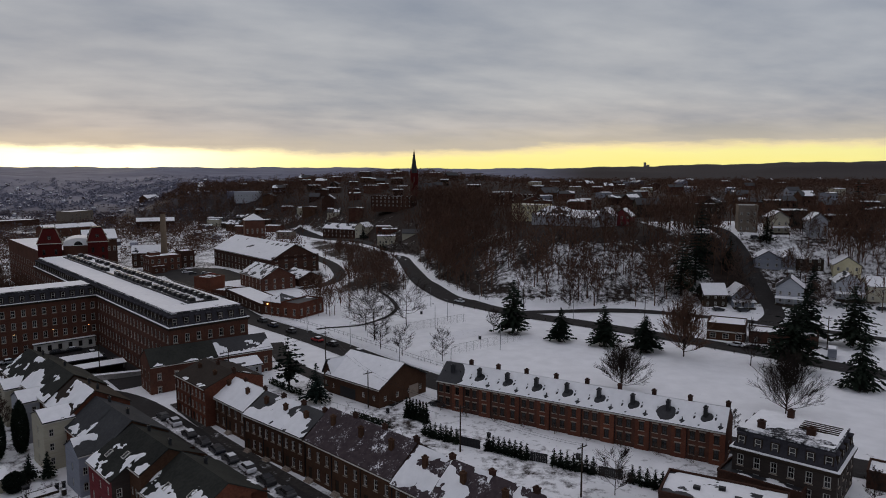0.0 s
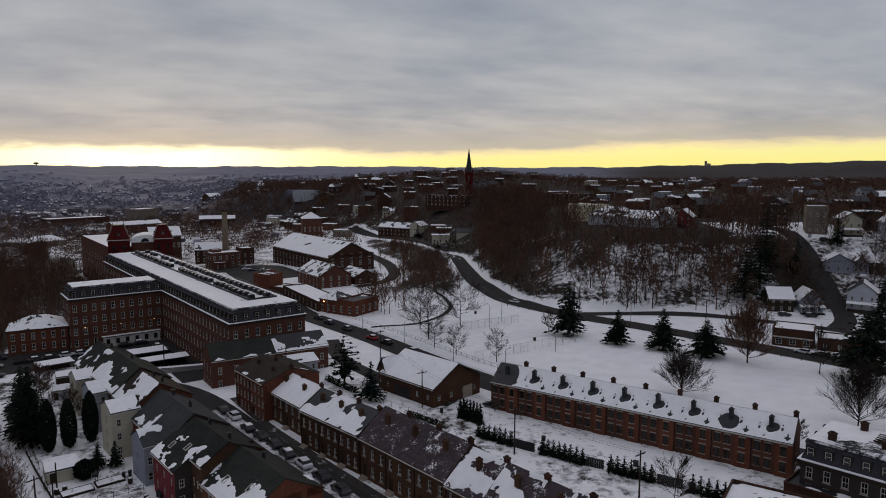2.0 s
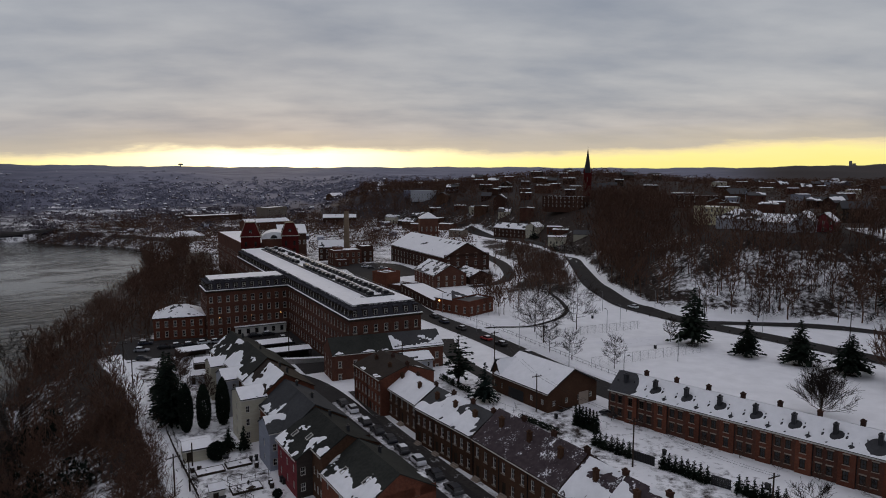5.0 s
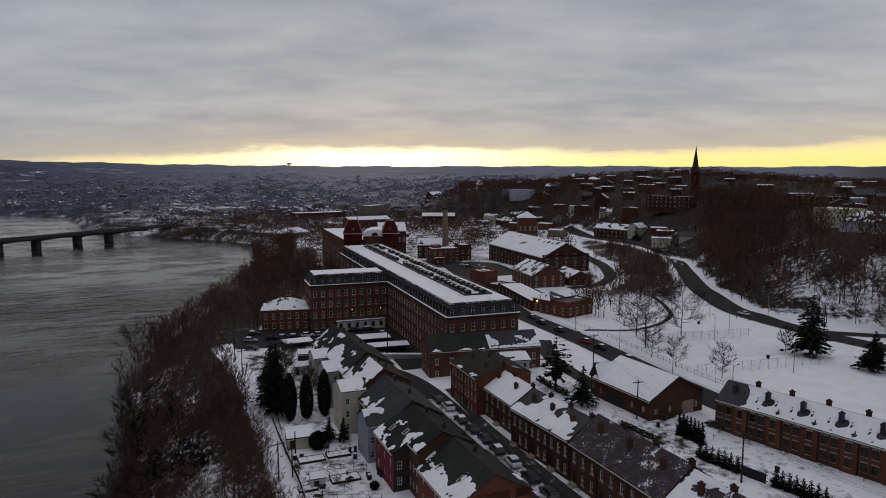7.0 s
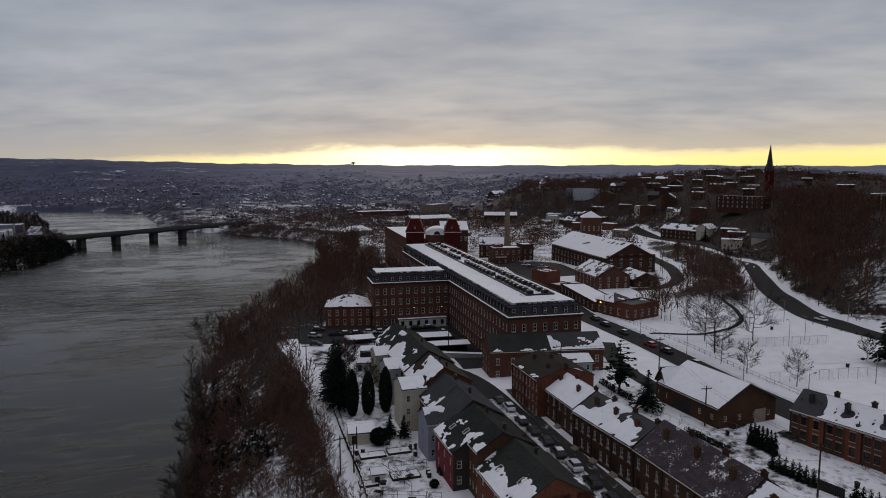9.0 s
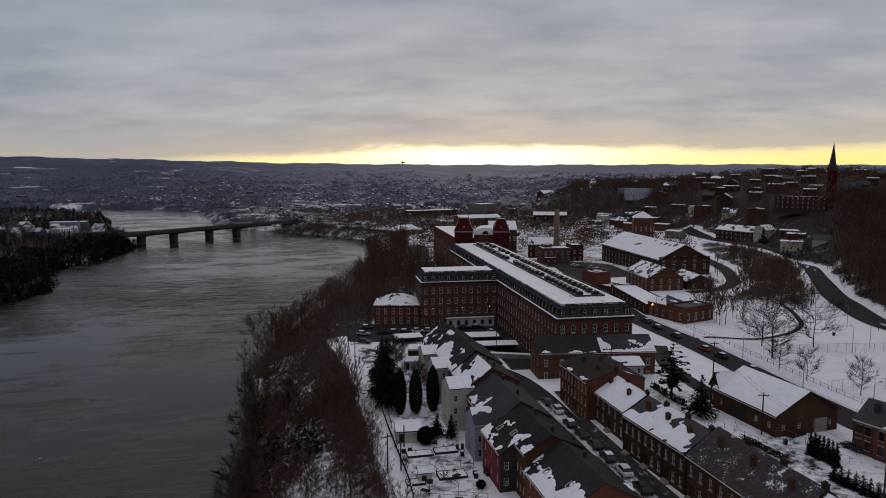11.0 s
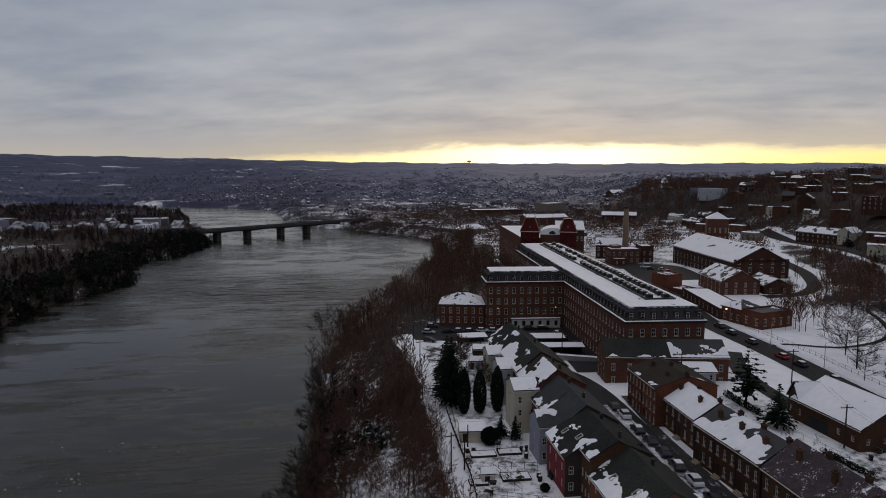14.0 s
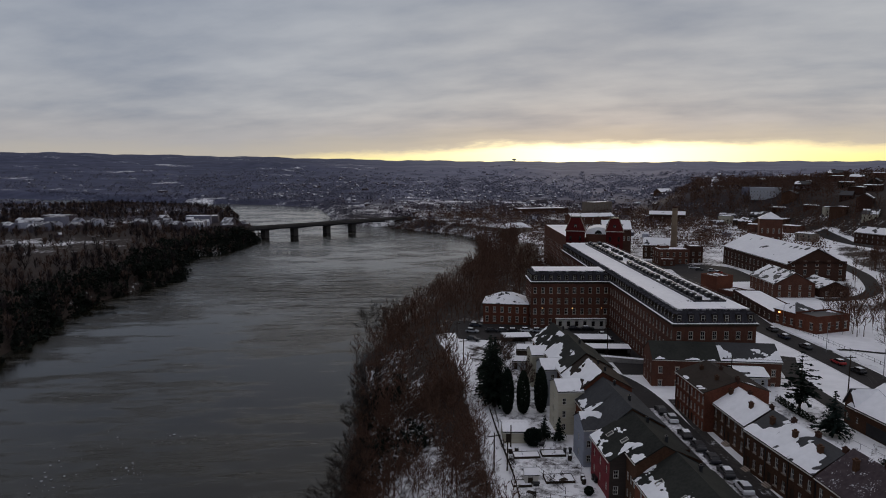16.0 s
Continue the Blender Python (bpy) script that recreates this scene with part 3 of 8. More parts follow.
def facade(wide, high, holes, gable=None, deep=0.22):
    """A wall sheet from (0, 0) to (wide, high) with openings (x, z, w, h by lower left corner), their reveals, and a gable on top as (x, z) points."""
    bm = bmesh.new()
    xs = sorted({0.0, wide, *(h[0] for h in holes), *(h[0] + h[2] for h in holes)})
    zs = sorted({0.0, high, *(h[1] for h in holes), *(h[1] + h[3] for h in holes)})
    rows = {}
    for z0, z1 in zip(zs, zs[1:]):
        run = None
        for x0, x1 in zip(xs, xs[1:]):
            cx, cz = (x0 + x1) / 2, (z0 + z1) / 2
            if any(h[0] < cx < h[0] + h[2] and h[1] < cz < h[1] + h[3] for h in holes):
                if run is not None:
                    face(bm, [(run, 0, z0), (x0, 0, z0), (x0, 0, z1), (run, 0, z1)])
                run = None
            elif run is None:
                run = x0
        if run is not None:
            face(bm, [(run, 0, z0), (wide, 0, z0), (wide, 0, z1), (run, 0, z1)])
    for x, z, w, h in holes:
        a, b, c, d = (x, z), (x + w, z), (x + w, z + h), (x, z + h)
        for p, q in ((a, b), (b, c), (c, d), (d, a)):
            face(bm, [(p[0], 0, p[1]), (p[0], deep, p[1]), (q[0], deep, q[1]), (q[0], 0, q[1])])
    if gable:
        face(bm, [(0, 0, high), (wide, 0, high)] + [(x, 0, z) for x, z in gable[::-1]])
    return bm


WINDOW_MESH = {}


def window(parent, x, z, w, h, frame_mat=TRIM, sill=STONE, lintel=True, arched=False, deep=0.16):
    """A sash window in an opening whose lower left corner is (x, z); it may carry a stone sill and lintel."""
    key = (round(w, 2), round(h, 2), frame_mat.name, sill.name if sill else "", lintel, deep)
    if key not in WINDOW_MESH:
        f = 0.13
        mid = h * 0.5
        lights = [(f, f, w - 2 * f, mid - 0.04 - f), (f, mid + 0.04, w - 2 * f, h - f - mid - 0.04)]
        if w > 0.8:
            half = w / 2 - 0.02 - f
            lights = [(x0, z0, half, hh) for _, z0, _, hh in lights for x0 in (f, w / 2 + 0.02)]
        bm = facade(w, h, lights, None, 0.09)
        bmesh.ops.remove_doubles(bm, verts=list(bm.verts), dist=0.001)
        bmesh.ops.translate(bm, verts=list(bm.verts), vec=(0, deep - 0.05, 0))
        fm = mesh_of("frame", bm, frame_mat)
        bm = bmesh.new()
        face(bm, [(f, deep, f), (w - f, deep, f), (w - f, deep, h - f), (f, deep, h - f)])
        pm = mesh_of("pane", bm, GLASS)
        sm = None
        if sill:
            bm = bmesh.new()
            block(bm, -0.12, -0.10, -0.14, w + 0.12, 0.10, 0.0)
            sm = mesh_of("sill", bm, sill)
        lm = None
        if sill and lintel:
            bm = bmesh.new()
            block(bm, -0.12, -0.035, h, w + 0.12, 0.08, h + 0.24)
            lm = mesh_of("lintel", bm, sill)
        WINDOW_MESH[key] = (fm, pm, sm, lm)
    fm, pm, sm, lm = WINDOW_MESH[key]
    w_ob = part("window", fm, None, parent, at=pose(x, 0, z))
    part("pane", pm, None, w_ob)
    if sm:
        part("sill", sm, None, w_ob)
    if lm:
        part("lintel", lm, None, w_ob)
    return w_ob


def grid(wide, cols, rows, w, h, margin=None, skip=()):
    """Openings in even columns; rows are the heights of the sills."""
    if cols <= 0:
        return []
    m = wide / (2 * cols) if margin is None else margin
    gap = (wide - 2 * m) / (cols - 1) if cols > 1 else 0
    return [(m + gap * c - w / 2, z, w, h) for r, z in enumerate(rows) for c in range(cols) if (c, r) not in skip]


def stance(a, b, z):
    """Pose with x from a to b in plan; y then points away from a viewer who sees a on his left."""
    return pose(a[0], a[1], z, 0, 0, math.degrees(math.atan2(b[1] - a[1], b[0] - a[0]))), math.hypot(b[0] - a[0], b[1] - a[1])


def chimney(parent, x, y, z0, z1, w=0.7, d=0.9, mat=BRICK_DARK, snow=True):
    bm = bmesh.new()
    block(bm, x - w / 2, y - d / 2, z0, x + w / 2, y + d / 2, z1 - 0.2)
    block(bm, x - w / 2 - 0.07, y - d / 2 - 0.07, z1 - 0.2, x + w / 2 + 0.07, y + d / 2 + 0.07, z1)
    block(bm, x - w / 4, y - d / 4, z1, x + w / 4, y + d / 4, z1 + 0.25)
    return part("chimney", bm, mat, parent)


def building(name, label, category, a, b, depth, z0, eave, ridge, roof="x", wall=BRICK, cover=SLATE, snow=None, front=(0, ()), back=None, left=(0, ()), right=(0, ()),
             size=(0.95, 1.6), split=0.5, over=0.35, ends=None, trim=TRIM, sill=STONE, melt=0.0, group="", doors=(), sink=1.5, snow_scale=0.22, cell=0.45, lintel=True, holes=((), ()), walls=None, eave2=None):
    """A house or block. Its front runs from a to b in plan, seen from the front with a on the left. z0 is the ground; eave and ridge stand above it.
    front, left, right: (columns, sill heights). roof: x (ridge along the front), y (gable to the front), flat, hip. split: where the ridge lies across the depth."""
    at, wide = stance(a, b, z0)
    root = thing(name, label, category, at, group)
    walls = walls or {}
    ends = over if ends is None else ends
    eave2 = eave if eave2 is None else eave2
    w, h = size
    half = wide / 2
    plans = {"front": (wide, front, pose(0, 0, 0)), "right": (depth, right, pose(wide, 0, 0, 0, 0, 90)), "back": (wide, back or (0, ()), pose(wide, depth, 0, 0, 0, 180)), "left": (depth, left, pose(0, depth, 0, 0, 0, 270))}
    for key, (run, spec, m) in plans.items():
        gable, top = None, eave
        if roof == "x" and key in ("left", "right"):
            gable = [(run * split, ridge), (run, eave2)] if key == "right" else [(0, eave2), (run * (1 - split), ridge)]
        elif roof == "y" and key in ("front", "back"):
            gable = [(run * 0.5, ridge)]
        if roof == "x" and key == "back":
            top = eave2
        holes_here = [q for q in grid(run, spec[0], spec[1], w, h, skip=spec[2] if len(spec) > 2 else ())]
        dl = [(x, 0.15, dw, dh) for k, x, dw, dh in doors if k == key]
        holes_here = [q for q in holes_here if not any(q[0] < x + dw + 0.2 and x < q[0] + q[2] + 0.2 and q[1] < dh + 0.3 for x, _, dw, dh in dl)]
        bm = facade(run, top, holes_here + dl, gable)
        if sink:
            face(bm, [(0, 0, -sink), (run, 0, -sink), (run, 0, 0), (0, 0, 0)])
        wl = part("wall", bm, walls.get(key, wall), root, at=m)
        for q in holes_here:
            window(wl, *q, frame_mat=trim, sill=sill, lintel=lintel)
        for x, z, dw, dh in dl:
            bm = bmesh.new()
            block(bm, x, 0.12, z, x + dw, 0.2, z + dh)
            part("door", bm, TIMBER, wl)
    slopes = []
    if roof == "x":
        r = depth * split
        k1, k2 = (ridge - eave) / r, (ridge - eave2) / (depth - r)
        slopes = [[(-ends, -over, eave - over * k1), (wide + ends, -over, eave - over * k1), (wide + ends, r, ridge), (-ends, r, ridge)],
                  [(wide + ends, depth + over, eave2 - over * k2), (-ends, depth + over, eave2 - over * k2), (-ends, r, ridge), (wide + ends, r, ridge)]]
    elif roof == "y":
        k = (ridge - eave) / half
        slopes = [[(-over, depth + over, eave - over * k), (-over, -over, eave - over * k), (half, -over, ridge), (half, depth + over, ridge)],
                  [(wide + over, -over, eave - over * k), (wide + over, depth + over, eave - over * k), (half, depth + over, ridge), (half, -over, ridge)]]
    elif roof == "hip":
        i = min(depth, wide) * 0.5
        k = (ridge - eave) / i
        e = eave - over * k
        c = [(-over, -over, e), (wide + over, -over, e), (wide + over, depth + over, e), (-over, depth + over, e)]
        if wide >= depth:
            p, q = (i, depth / 2, ridge), (wide - i, depth / 2, ridge)
            slopes = [[c[0], c[1], q, p], [c[2], c[3], p, q], [c[1], c[2], q, q], [c[3], c[0], p, p]]
        else:
            p, q = (wide / 2, i, ridge), (wide / 2, depth - i, ridge)
            slopes = [[c[0], c[1], p, p], [c[2], c[3], q, q], [c[1], c[2], q, p], [c[3], c[0], p, q]]
    if slopes:
        bm = bmesh.new()
        for s in slopes:
            pts = [p for i, p in enumerate(s) if p not in s[:i]]
            slab(bm, [(x, y, z + 0.16) for x, y, z in pts], 0.16)
        rf = part("roof", bm, cover, root)
    else:
        bm = bmesh.new()
        face(bm, [(0.2, 0.2, eave - 0.35), (wide - 0.2, 0.2, eave - 0.35), (wide - 0.2, depth - 0.2, eave - 0.35), (0.2, depth - 0.2, eave - 0.35)])
        rf = part("roof", bm, cover, root)
        bm = bmesh.new()
        o = 0.06
        for q in ((-o, -o, wide + o, 0.22), (-o, depth - 0.22, wide + o, depth + o), (-o, 0.22, 0.22, depth - 0.22), (wide - 0.22, 0.22, wide + o, depth - 0.22)):
            block(bm, q[0], q[1], eave - 0.30, q[2], q[3], eave + 0.12)
        part("parapet", bm, walls.get("parapet", wall), root)
        slopes = [[(0.25, 0.25, eave - 0.33), (wide - 0.25, 0.25, eave - 0.33), (wide - 0.25, depth - 0.25, eave - 0.33), (0.25, depth - 0.25, eave - 0.33)]]
    if roof != "flat":
        bm = bmesh.new()
        if roof == "x":
            k1 = (ridge - eave) / (depth * split)
            block(bm, -ends, -over - 0.12, eave - over * k1 - 0.12, wide + ends, -over, eave - over * k1 + 0.02)
        elif roof == "y":
            k = (ridge - eave) / half
            for x in (-over - 0.12, wide + over):
                block(bm, x, -over, eave - over * k - 0.12, x + 0.12, depth + over, eave - over * k + 0.02)
        if len(bm.verts):
            part("gutter", bm, trim, root)
        else:
            bm.free()
    if snow is not None:
        amounts = snow if isinstance(snow, (tuple, list)) else [snow] * len(slopes)
        for i, (s, v) in enumerate(zip(slopes, amounts)):
            if v > 0:
                seed = (abs(a[0]) * 3.1 + abs(a[1]) * 1.7 + i * 5.3) % 50
                lift = [(x, y, z + (0.16 if roof != "flat" else 0)) for x, y, z in s]
                bm = snow_on(lift, v, seed, cell, melt=melt, scale=snow_scale, holes=holes[i] if i < len(holes) else ())
                if bm.faces:
                    part("snow", bm, SNOW, rf, "drifted snow on the roof")
                else:
                    bm.free()
    return root

# ---------------------------------------------------------------- roads and paths
strip("road_front", [(-2.1, 78.6), (-19.8, 96.1), (-34.0, 110.1), (-51.5, 127.9), (-65.2, 142.4), (-75.7, 153.1), (-83.2, 159.6), (-92.8, 164.1), (-102.7, 165.4)], 8.0, ASPHALT, "narrow slushy street lined with parked cars", "street")
strip("road_main", [(-190, 430), (-127, 328), (-68.5, 234), (-39.1, 204.8), (-15.8, 177.3), (6, 154), (40, 132), (90, 104), (150, 78)], 9.0, ASPHALT, "wet asphalt street beside the park", "street")
strip("road_parkway", [(230, 70), (150, 132), (113.7, 167.6), (90.1, 191.4), (66.6, 211.8), (42.9, 231.6), (29.9, 240), (3.6, 268.5), (-10.4, 312.3), (-25.2, 395), (-54, 443.2), (-103.5, 535), (-127, 573)], 9.2, ASPHALT, "winding cleared parkway past the snowy park", "road", 0.15)
strip("road_upper", [(27, 245), (55, 248.5), (77, 247), (105, 232), (150, 195), (220, 150)], 5.5, ASPHALT, "narrow road along the foot of the wooded hill", "road", 0.14)
strip("road_hill", [(113, 229), (124, 243), (125.5, 267.5), (125.8, 284.5), (124, 320), (122, 380)], 7.0, ASPHALT, "steep street climbing the hill between houses", "street", 0.22)
strip("road_loop", [(-103, 470), (-79.3, 407.9), (-60, 364), (-50, 328), (-53, 305), (-64, 296)], 6.0, ASPHALT, "curving factory lane between snowy verges", "lane", 0.15)
strip("road_bridge", [(-486, 526), (-430, 556), (-330, 610), (-230, 640)], 9.0, ASPHALT, "road running from the bridge into town", "road", 0.3)
strip("street_edge", [(-20.5, 98.0), (-34.3, 111.9), (-50.5, 128.0), (-61.0, 138.6)], 3.0, SLUSH, "churned slush beneath the parked cars", "street edge", 0.12)
strip("pavement_front", [(-2.3, 85.5), (-30.7, 113.5), (-47.6, 130.4), (-60.8, 146.8)], 2.0, WET_FLAGS, "slushy pavement before the brick row", "pavement", 0.16)
strip("pavement_park", [(-121, 331), (-63, 237), (-34, 208.5), (-10.6, 181), (10, 158.5), (43, 137)], 2.2, PATH_SNOW, "snowy pavement along the park railing", "pavement", 0.16)
strip("path_park", [(-44, 214), (-42.6, 221.4), (-36, 221), (-27.6, 223.3), (-19.3, 239.2), (-17.2, 254.4), (-22.4, 276), (-28.9, 291.6), (-24, 310), (-14, 322)], 1.7, ASPHALT, "narrow dark path winding through the park", "path", 0.10, 2.5)
strip("path_bank", [(-42.0, 66.5), (-53.8, 78.6), (-64.0, 89.4), (-73.1, 98.9), (-86.8, 112.0), (-103.5, 128.4), (-120.9, 146.2), (-146, 168)], 3.2, SNOW, "snow-covered footpath along the top of the river bank", "path", 0.12)
strip("parking_lot", [(-150, 172), (-122, 190), (-100, 206)], 25.0, ASPHALT, "parking lot before the mill, half cleared of snow", "parking lot", 0.07)
strip("factory_yard", [(-178, 372), (-134, 366), (-104, 322)], 24.0, ASPHALT, "cleared yard between the factory buildings", "yard", 0.07)
strip("track_court", [(-4, 205), (22, 222)], 9.0, PATH_SNOW, "sports court showing through thin snow", "court", 0.06, 2.5)
strip("mill_lane", [(-60, 196), (-98, 243), (-130, 285), (-150, 318)], 11.0, SLUSH, "slushy lane along the back of the mill", "lane", 0.07)
strip("parking_lane", [(-108, 200), (-84, 176), (-76, 165)], 11.0, ASPHALT, "wet lane past the carports", "lane", 0.10)
strip("lane_yards", [(-51.3, 201.0), (-46.5, 186.0), (-43.2, 176.5), (-38.1, 172.8), (-33.2, 169.0), (-29.3, 165.0), (-24.4, 155.1), (-17.3, 148.6), (-10.0, 146.5)], 4.6, ASPHALT, "slushy back lane between the yards and the brick hall", "lane", 0.09)


# ---------------------------------------------------------------- trees
def limbs(seed, tall, spread, trunk, levels=4, forks=4, droop=0.0, first=0.25, up=0.5):
    """The limbs of a bare tree as rows of (start, end, radius, radius)."""
    rng = random.Random(seed)
    out = []

    def grow(p, d, length, r, level):
        steps = 3 if level < 2 else 2
        nodes = [(p, r)]
        for k in range(steps):
            d = (d + Vector((rng.uniform(-1, 1), rng.uniform(-1, 1), rng.uniform(-0.5, 0.8))) * 0.16 + Vector((0, 0, up * 0.12 - droop * 0.1))).normalized()
            q = p + d * length / steps
            r2 = r * (0.80 if level else 0.84)
            out.append((p.copy(), q.copy(), r, r2))
            p, r = q, r2
            nodes.append((p, r))
        if level >= levels:
            return
        count = forks + (3 if level == 0 else 0)
        for k in range(count):
            f = first + (1 - first) * (k + rng.random()) / count if level == 0 else 0.25 + 0.75 * (k + rng.random()) / count
            i = min(int(f * steps), steps - 1)
            a, b = nodes[i], nodes[i + 1]
            g = f * steps - i
            base = a[0].lerp(b[0], g)
            turn = rng.uniform(0, math.tau) if level else k * 2.4 + rng.uniform(-0.4, 0.4)
            side_way = Vector((math.cos(turn), math.sin(turn), rng.uniform(0.1, 0.9) * up * 2 - droop))
            way = (d * (0.55 if level else 0.35) + side_way * spread).normalized()
            grow(base, way, length * rng.uniform(0.50, 0.72) * (1.1 - 0.4 * f if level == 0 else 1), (a[1] + (b[1] - a[1]) * g) * 0.55, level + 1)

    grow(Vector((0, 0, -0.3)), Vector((rng.uniform(-0.05, 0.05), rng.uniform(-0.05, 0.05), 1)), tall * 0.72, trunk, 0)
    return out


def round_limbs(seed, tall, wide, trunk, base=0.25, boughs=12, sprays=6, twigs=5, upright=0.5, dome=False):
    """The limbs of a full-crowned bare tree: a trunk, boughs reaching to an egg-shaped outline, sprays and twigs."""
    rng = random.Random(seed)
    out = []

    def bend(p, q, r0, r1, sag):
        m = p.lerp(q, 0.5) + Vector((rng.uniform(-1, 1), rng.uniform(-1, 1), 0)) * (q - p).length * 0.07 - Vector((0, 0, sag * (q - p).length))
        out.append((p, m, r0, (r0 + r1) / 2))
        out.append((m, q, (r0 + r1) / 2, r1))
        return m

    spine = [Vector((0, 0, -0.4))]
    for k in range(1, 5):
        spine.append(Vector((rng.uniform(-0.03, 0.03) * tall * k / 4, rng.uniform(-0.03, 0.03) * tall * k / 4, tall * 0.86 * k / 4)))
    for k in range(4):
        out.append((spine[k], spine[k + 1], trunk * (1 - 0.22 * k), trunk * (0.78 - 0.22 * k)))
    mid, half = tall * (0.5 + base * 0.42), tall * (0.5 - base * 0.40)
    for k in range(boughs):
        f = (k + rng.random()) / boughs
        z = tall * (base * 0.7 + (0.80 - base * 0.7) * f)
        i = min(int(z / (tall * 0.86) * 4), 3)
        foot = spine[i].lerp(spine[i + 1], min(1.0, z / (tall * 0.86) * 4 - i))
        turn = k * 2.4 + rng.uniform(-0.5, 0.5)
        rise = min(0.93, (z - mid) / half + upright * rng.uniform(0.5, 1.1) + 0.1)
        reach = wide * math.sqrt(max(0.03, 1 - rise * rise)) * rng.uniform(0.72, 1.02)
        tip = Vector((math.cos(turn) * reach, math.sin(turn) * reach, mid + half * rise))
        if dome:        # boughs fan out of a short bole to a half-round head
            rise = radians(8 + 80 * f ** 0.8)
            long = rng.uniform(0.80, 1.0)
            foot = spine[0].lerp(spine[1], min(1.0, 0.45 + 0.9 * f))
            tip = Vector((math.cos(turn) * math.cos(rise) * wide * long, math.sin(turn) * math.cos(rise) * wide * long, tall * (0.20 + 0.78 * math.sin(rise) * long)))
        r0 = trunk * (0.50 - 0.22 * f)
        bow = bend(foot, tip, r0, r0 * 0.28, 0.10)
        for j in range(sprays):
            g = 0.25 + 0.75 * (j + rng.random()) / sprays
            p = foot.lerp(bow, g * 2) if g < 0.5 else bow.lerp(tip, g * 2 - 1)
            way = ((tip - foot).normalized() * 1.15 + Vector((rng.uniform(-1, 1), rng.uniform(-1, 1), rng.uniform(-0.25, 1.0)))).normalized()
            long = wide * rng.uniform(0.40, 0.68) * (1.2 - 0.55 * g)
            q = p + way * long
            rs = r0 * 0.24
            bend(p, q, rs, rs * 0.4, 0.06)
            for _ in range(twigs):
                h = rng.uniform(0.2, 1.0)
                w2 = (way * 1.1 + Vector((rng.uniform(-1, 1), rng.uniform(-1, 1), rng.uniform(-0.3, 0.9)))).normalized()
                out.append((p.lerp(q, h), p.lerp(q, h) + w2 * long * rng.uniform(0.40, 0.75), rs * 0.35, rs * 0.12))
    return out


def ribbon_arrays(rows, thick, seed=1):
    """Limbs far off, each as one tapering sliver turned at random."""
    rng = np.random.RandomState(seed)
    p, q = np.array([r[0] for r in rows]), np.array([r[1] for r in rows])
    r0, r1 = np.array([max(r[2], thick) for r in rows]), np.array([max(r[3], thick * 0.7) for r in rows])
    d = q - p
    a = np.cross(d, rng.normal(size=d.shape))
    a /= np.linalg.norm(a, axis=1)[:, None] + 1e-9
    verts = np.stack([p - a * r0[:, None], p + a * r0[:, None], q + a * r1[:, None], q - a * r1[:, None]], 1)
    return verts.reshape(-1, 3), np.arange(len(rows) * 4).reshape(-1, 4)


def limb_arrays(rows, thick=0.0, sides=3):
    """Vertices and faces of tapering prisms along limbs."""
    p, q = np.array([r[0] for r in rows]), np.array([r[1] for r in rows])
    r0, r1 = np.array([max(r[2], thick) for r in rows]), np.array([max(r[3], thick) for r in rows])
    d = q - p
    d /= np.linalg.norm(d, axis=1)[:, None] + 1e-9
    ref = np.where(np.abs(d[:, 2:3]) > 0.9, [[1.0, 0, 0]], [[0, 0, 1.0]])
    a = np.cross(d, ref)
    a /= np.linalg.norm(a, axis=1)[:, None] + 1e-9
    b = np.cross(d, a)
    rings = []
    for c, r in ((p, r0), (q, r1)):
        for k in range(sides):
            w = math.tau * k / sides
            rings.append(c + (a * math.cos(w) + b * math.sin(w)) * r[:, None])
    verts = np.stack(rings, 1)
    n = len(rows)
    base = (np.arange(n) * 2 * sides)[:, None]
    quads = [base + np.array([k, (k + 1) % sides, sides + (k + 1) % sides, sides + k]) for k in range(sides)]
    return verts.reshape(-1, 3), np.concatenate(quads)


def quads_mesh(name, verts, faces, materials, index=None):
    """A mesh from arrays of vertices and of four-cornered faces."""
    me = bpy.data.meshes.new(name)
    verts, faces = np.asarray(verts, np.float32), np.asarray(faces, np.int32)
    me.vertices.add(len(verts))
    me.vertices.foreach_set("co", verts.ravel())
    me.loops.add(faces.size)
    me.loops.foreach_set("vertex_index", faces.ravel())
    me.polygons.add(len(faces))
    me.polygons.foreach_set("loop_start", np.arange(0, faces.size, 4, dtype=np.int32))
    for m in materials if isinstance(materials, (list, tuple)) else [materials]:
        me.materials.append(m)
    if index is not None:
        me.polygons.foreach_set("material_index", np.asarray(index, np.int32))
    me.update(calc_edges=True)
    me.validate()
    return me


TREE_KIT = {}


def bare_tree(x, y, tall, spread=0.8, seed=1, label="leafless deciduous tree in the snow", twig=TWIG_GREY, trunk=None, levels=4, forks=6, first=0.2, up=0.5, thick=0.018, group="bare trees", name="bare_tree"):
    key = (tall, spread, seed, twig.name, levels)
    if key not in TREE_KIT:
        n = (34, 9, 7) if levels == 5 else (22, 9, 9) if levels == 4 else (14, 7, 7)
        thick = thick * 0.85
        rows = round_limbs(seed, tall, tall * spread * 0.5, trunk or tall * 0.012, first, *n, upright=up, dome=levels == 5)
        cut = tall * 0.0032
        big, small = [r for r in rows if r[2] > cut], [r for r in rows if r[2] <= cut]
        TREE_KIT[key] = (quads_mesh("trunk", *limb_arrays(big, 0.03, 6), BARK), quads_mesh("crown", *limb_arrays(small, thick), twig))
    a, b = TREE_KIT[key]
    root = thing(name, label, "tree", pose(x, y, ground_z(x, y), 0, 0, (x * 37 + y * 91) % 360), group)
    part("trunk", a, None, root)
    part("crown", b, None, root, "bare branching twigs")
    return root


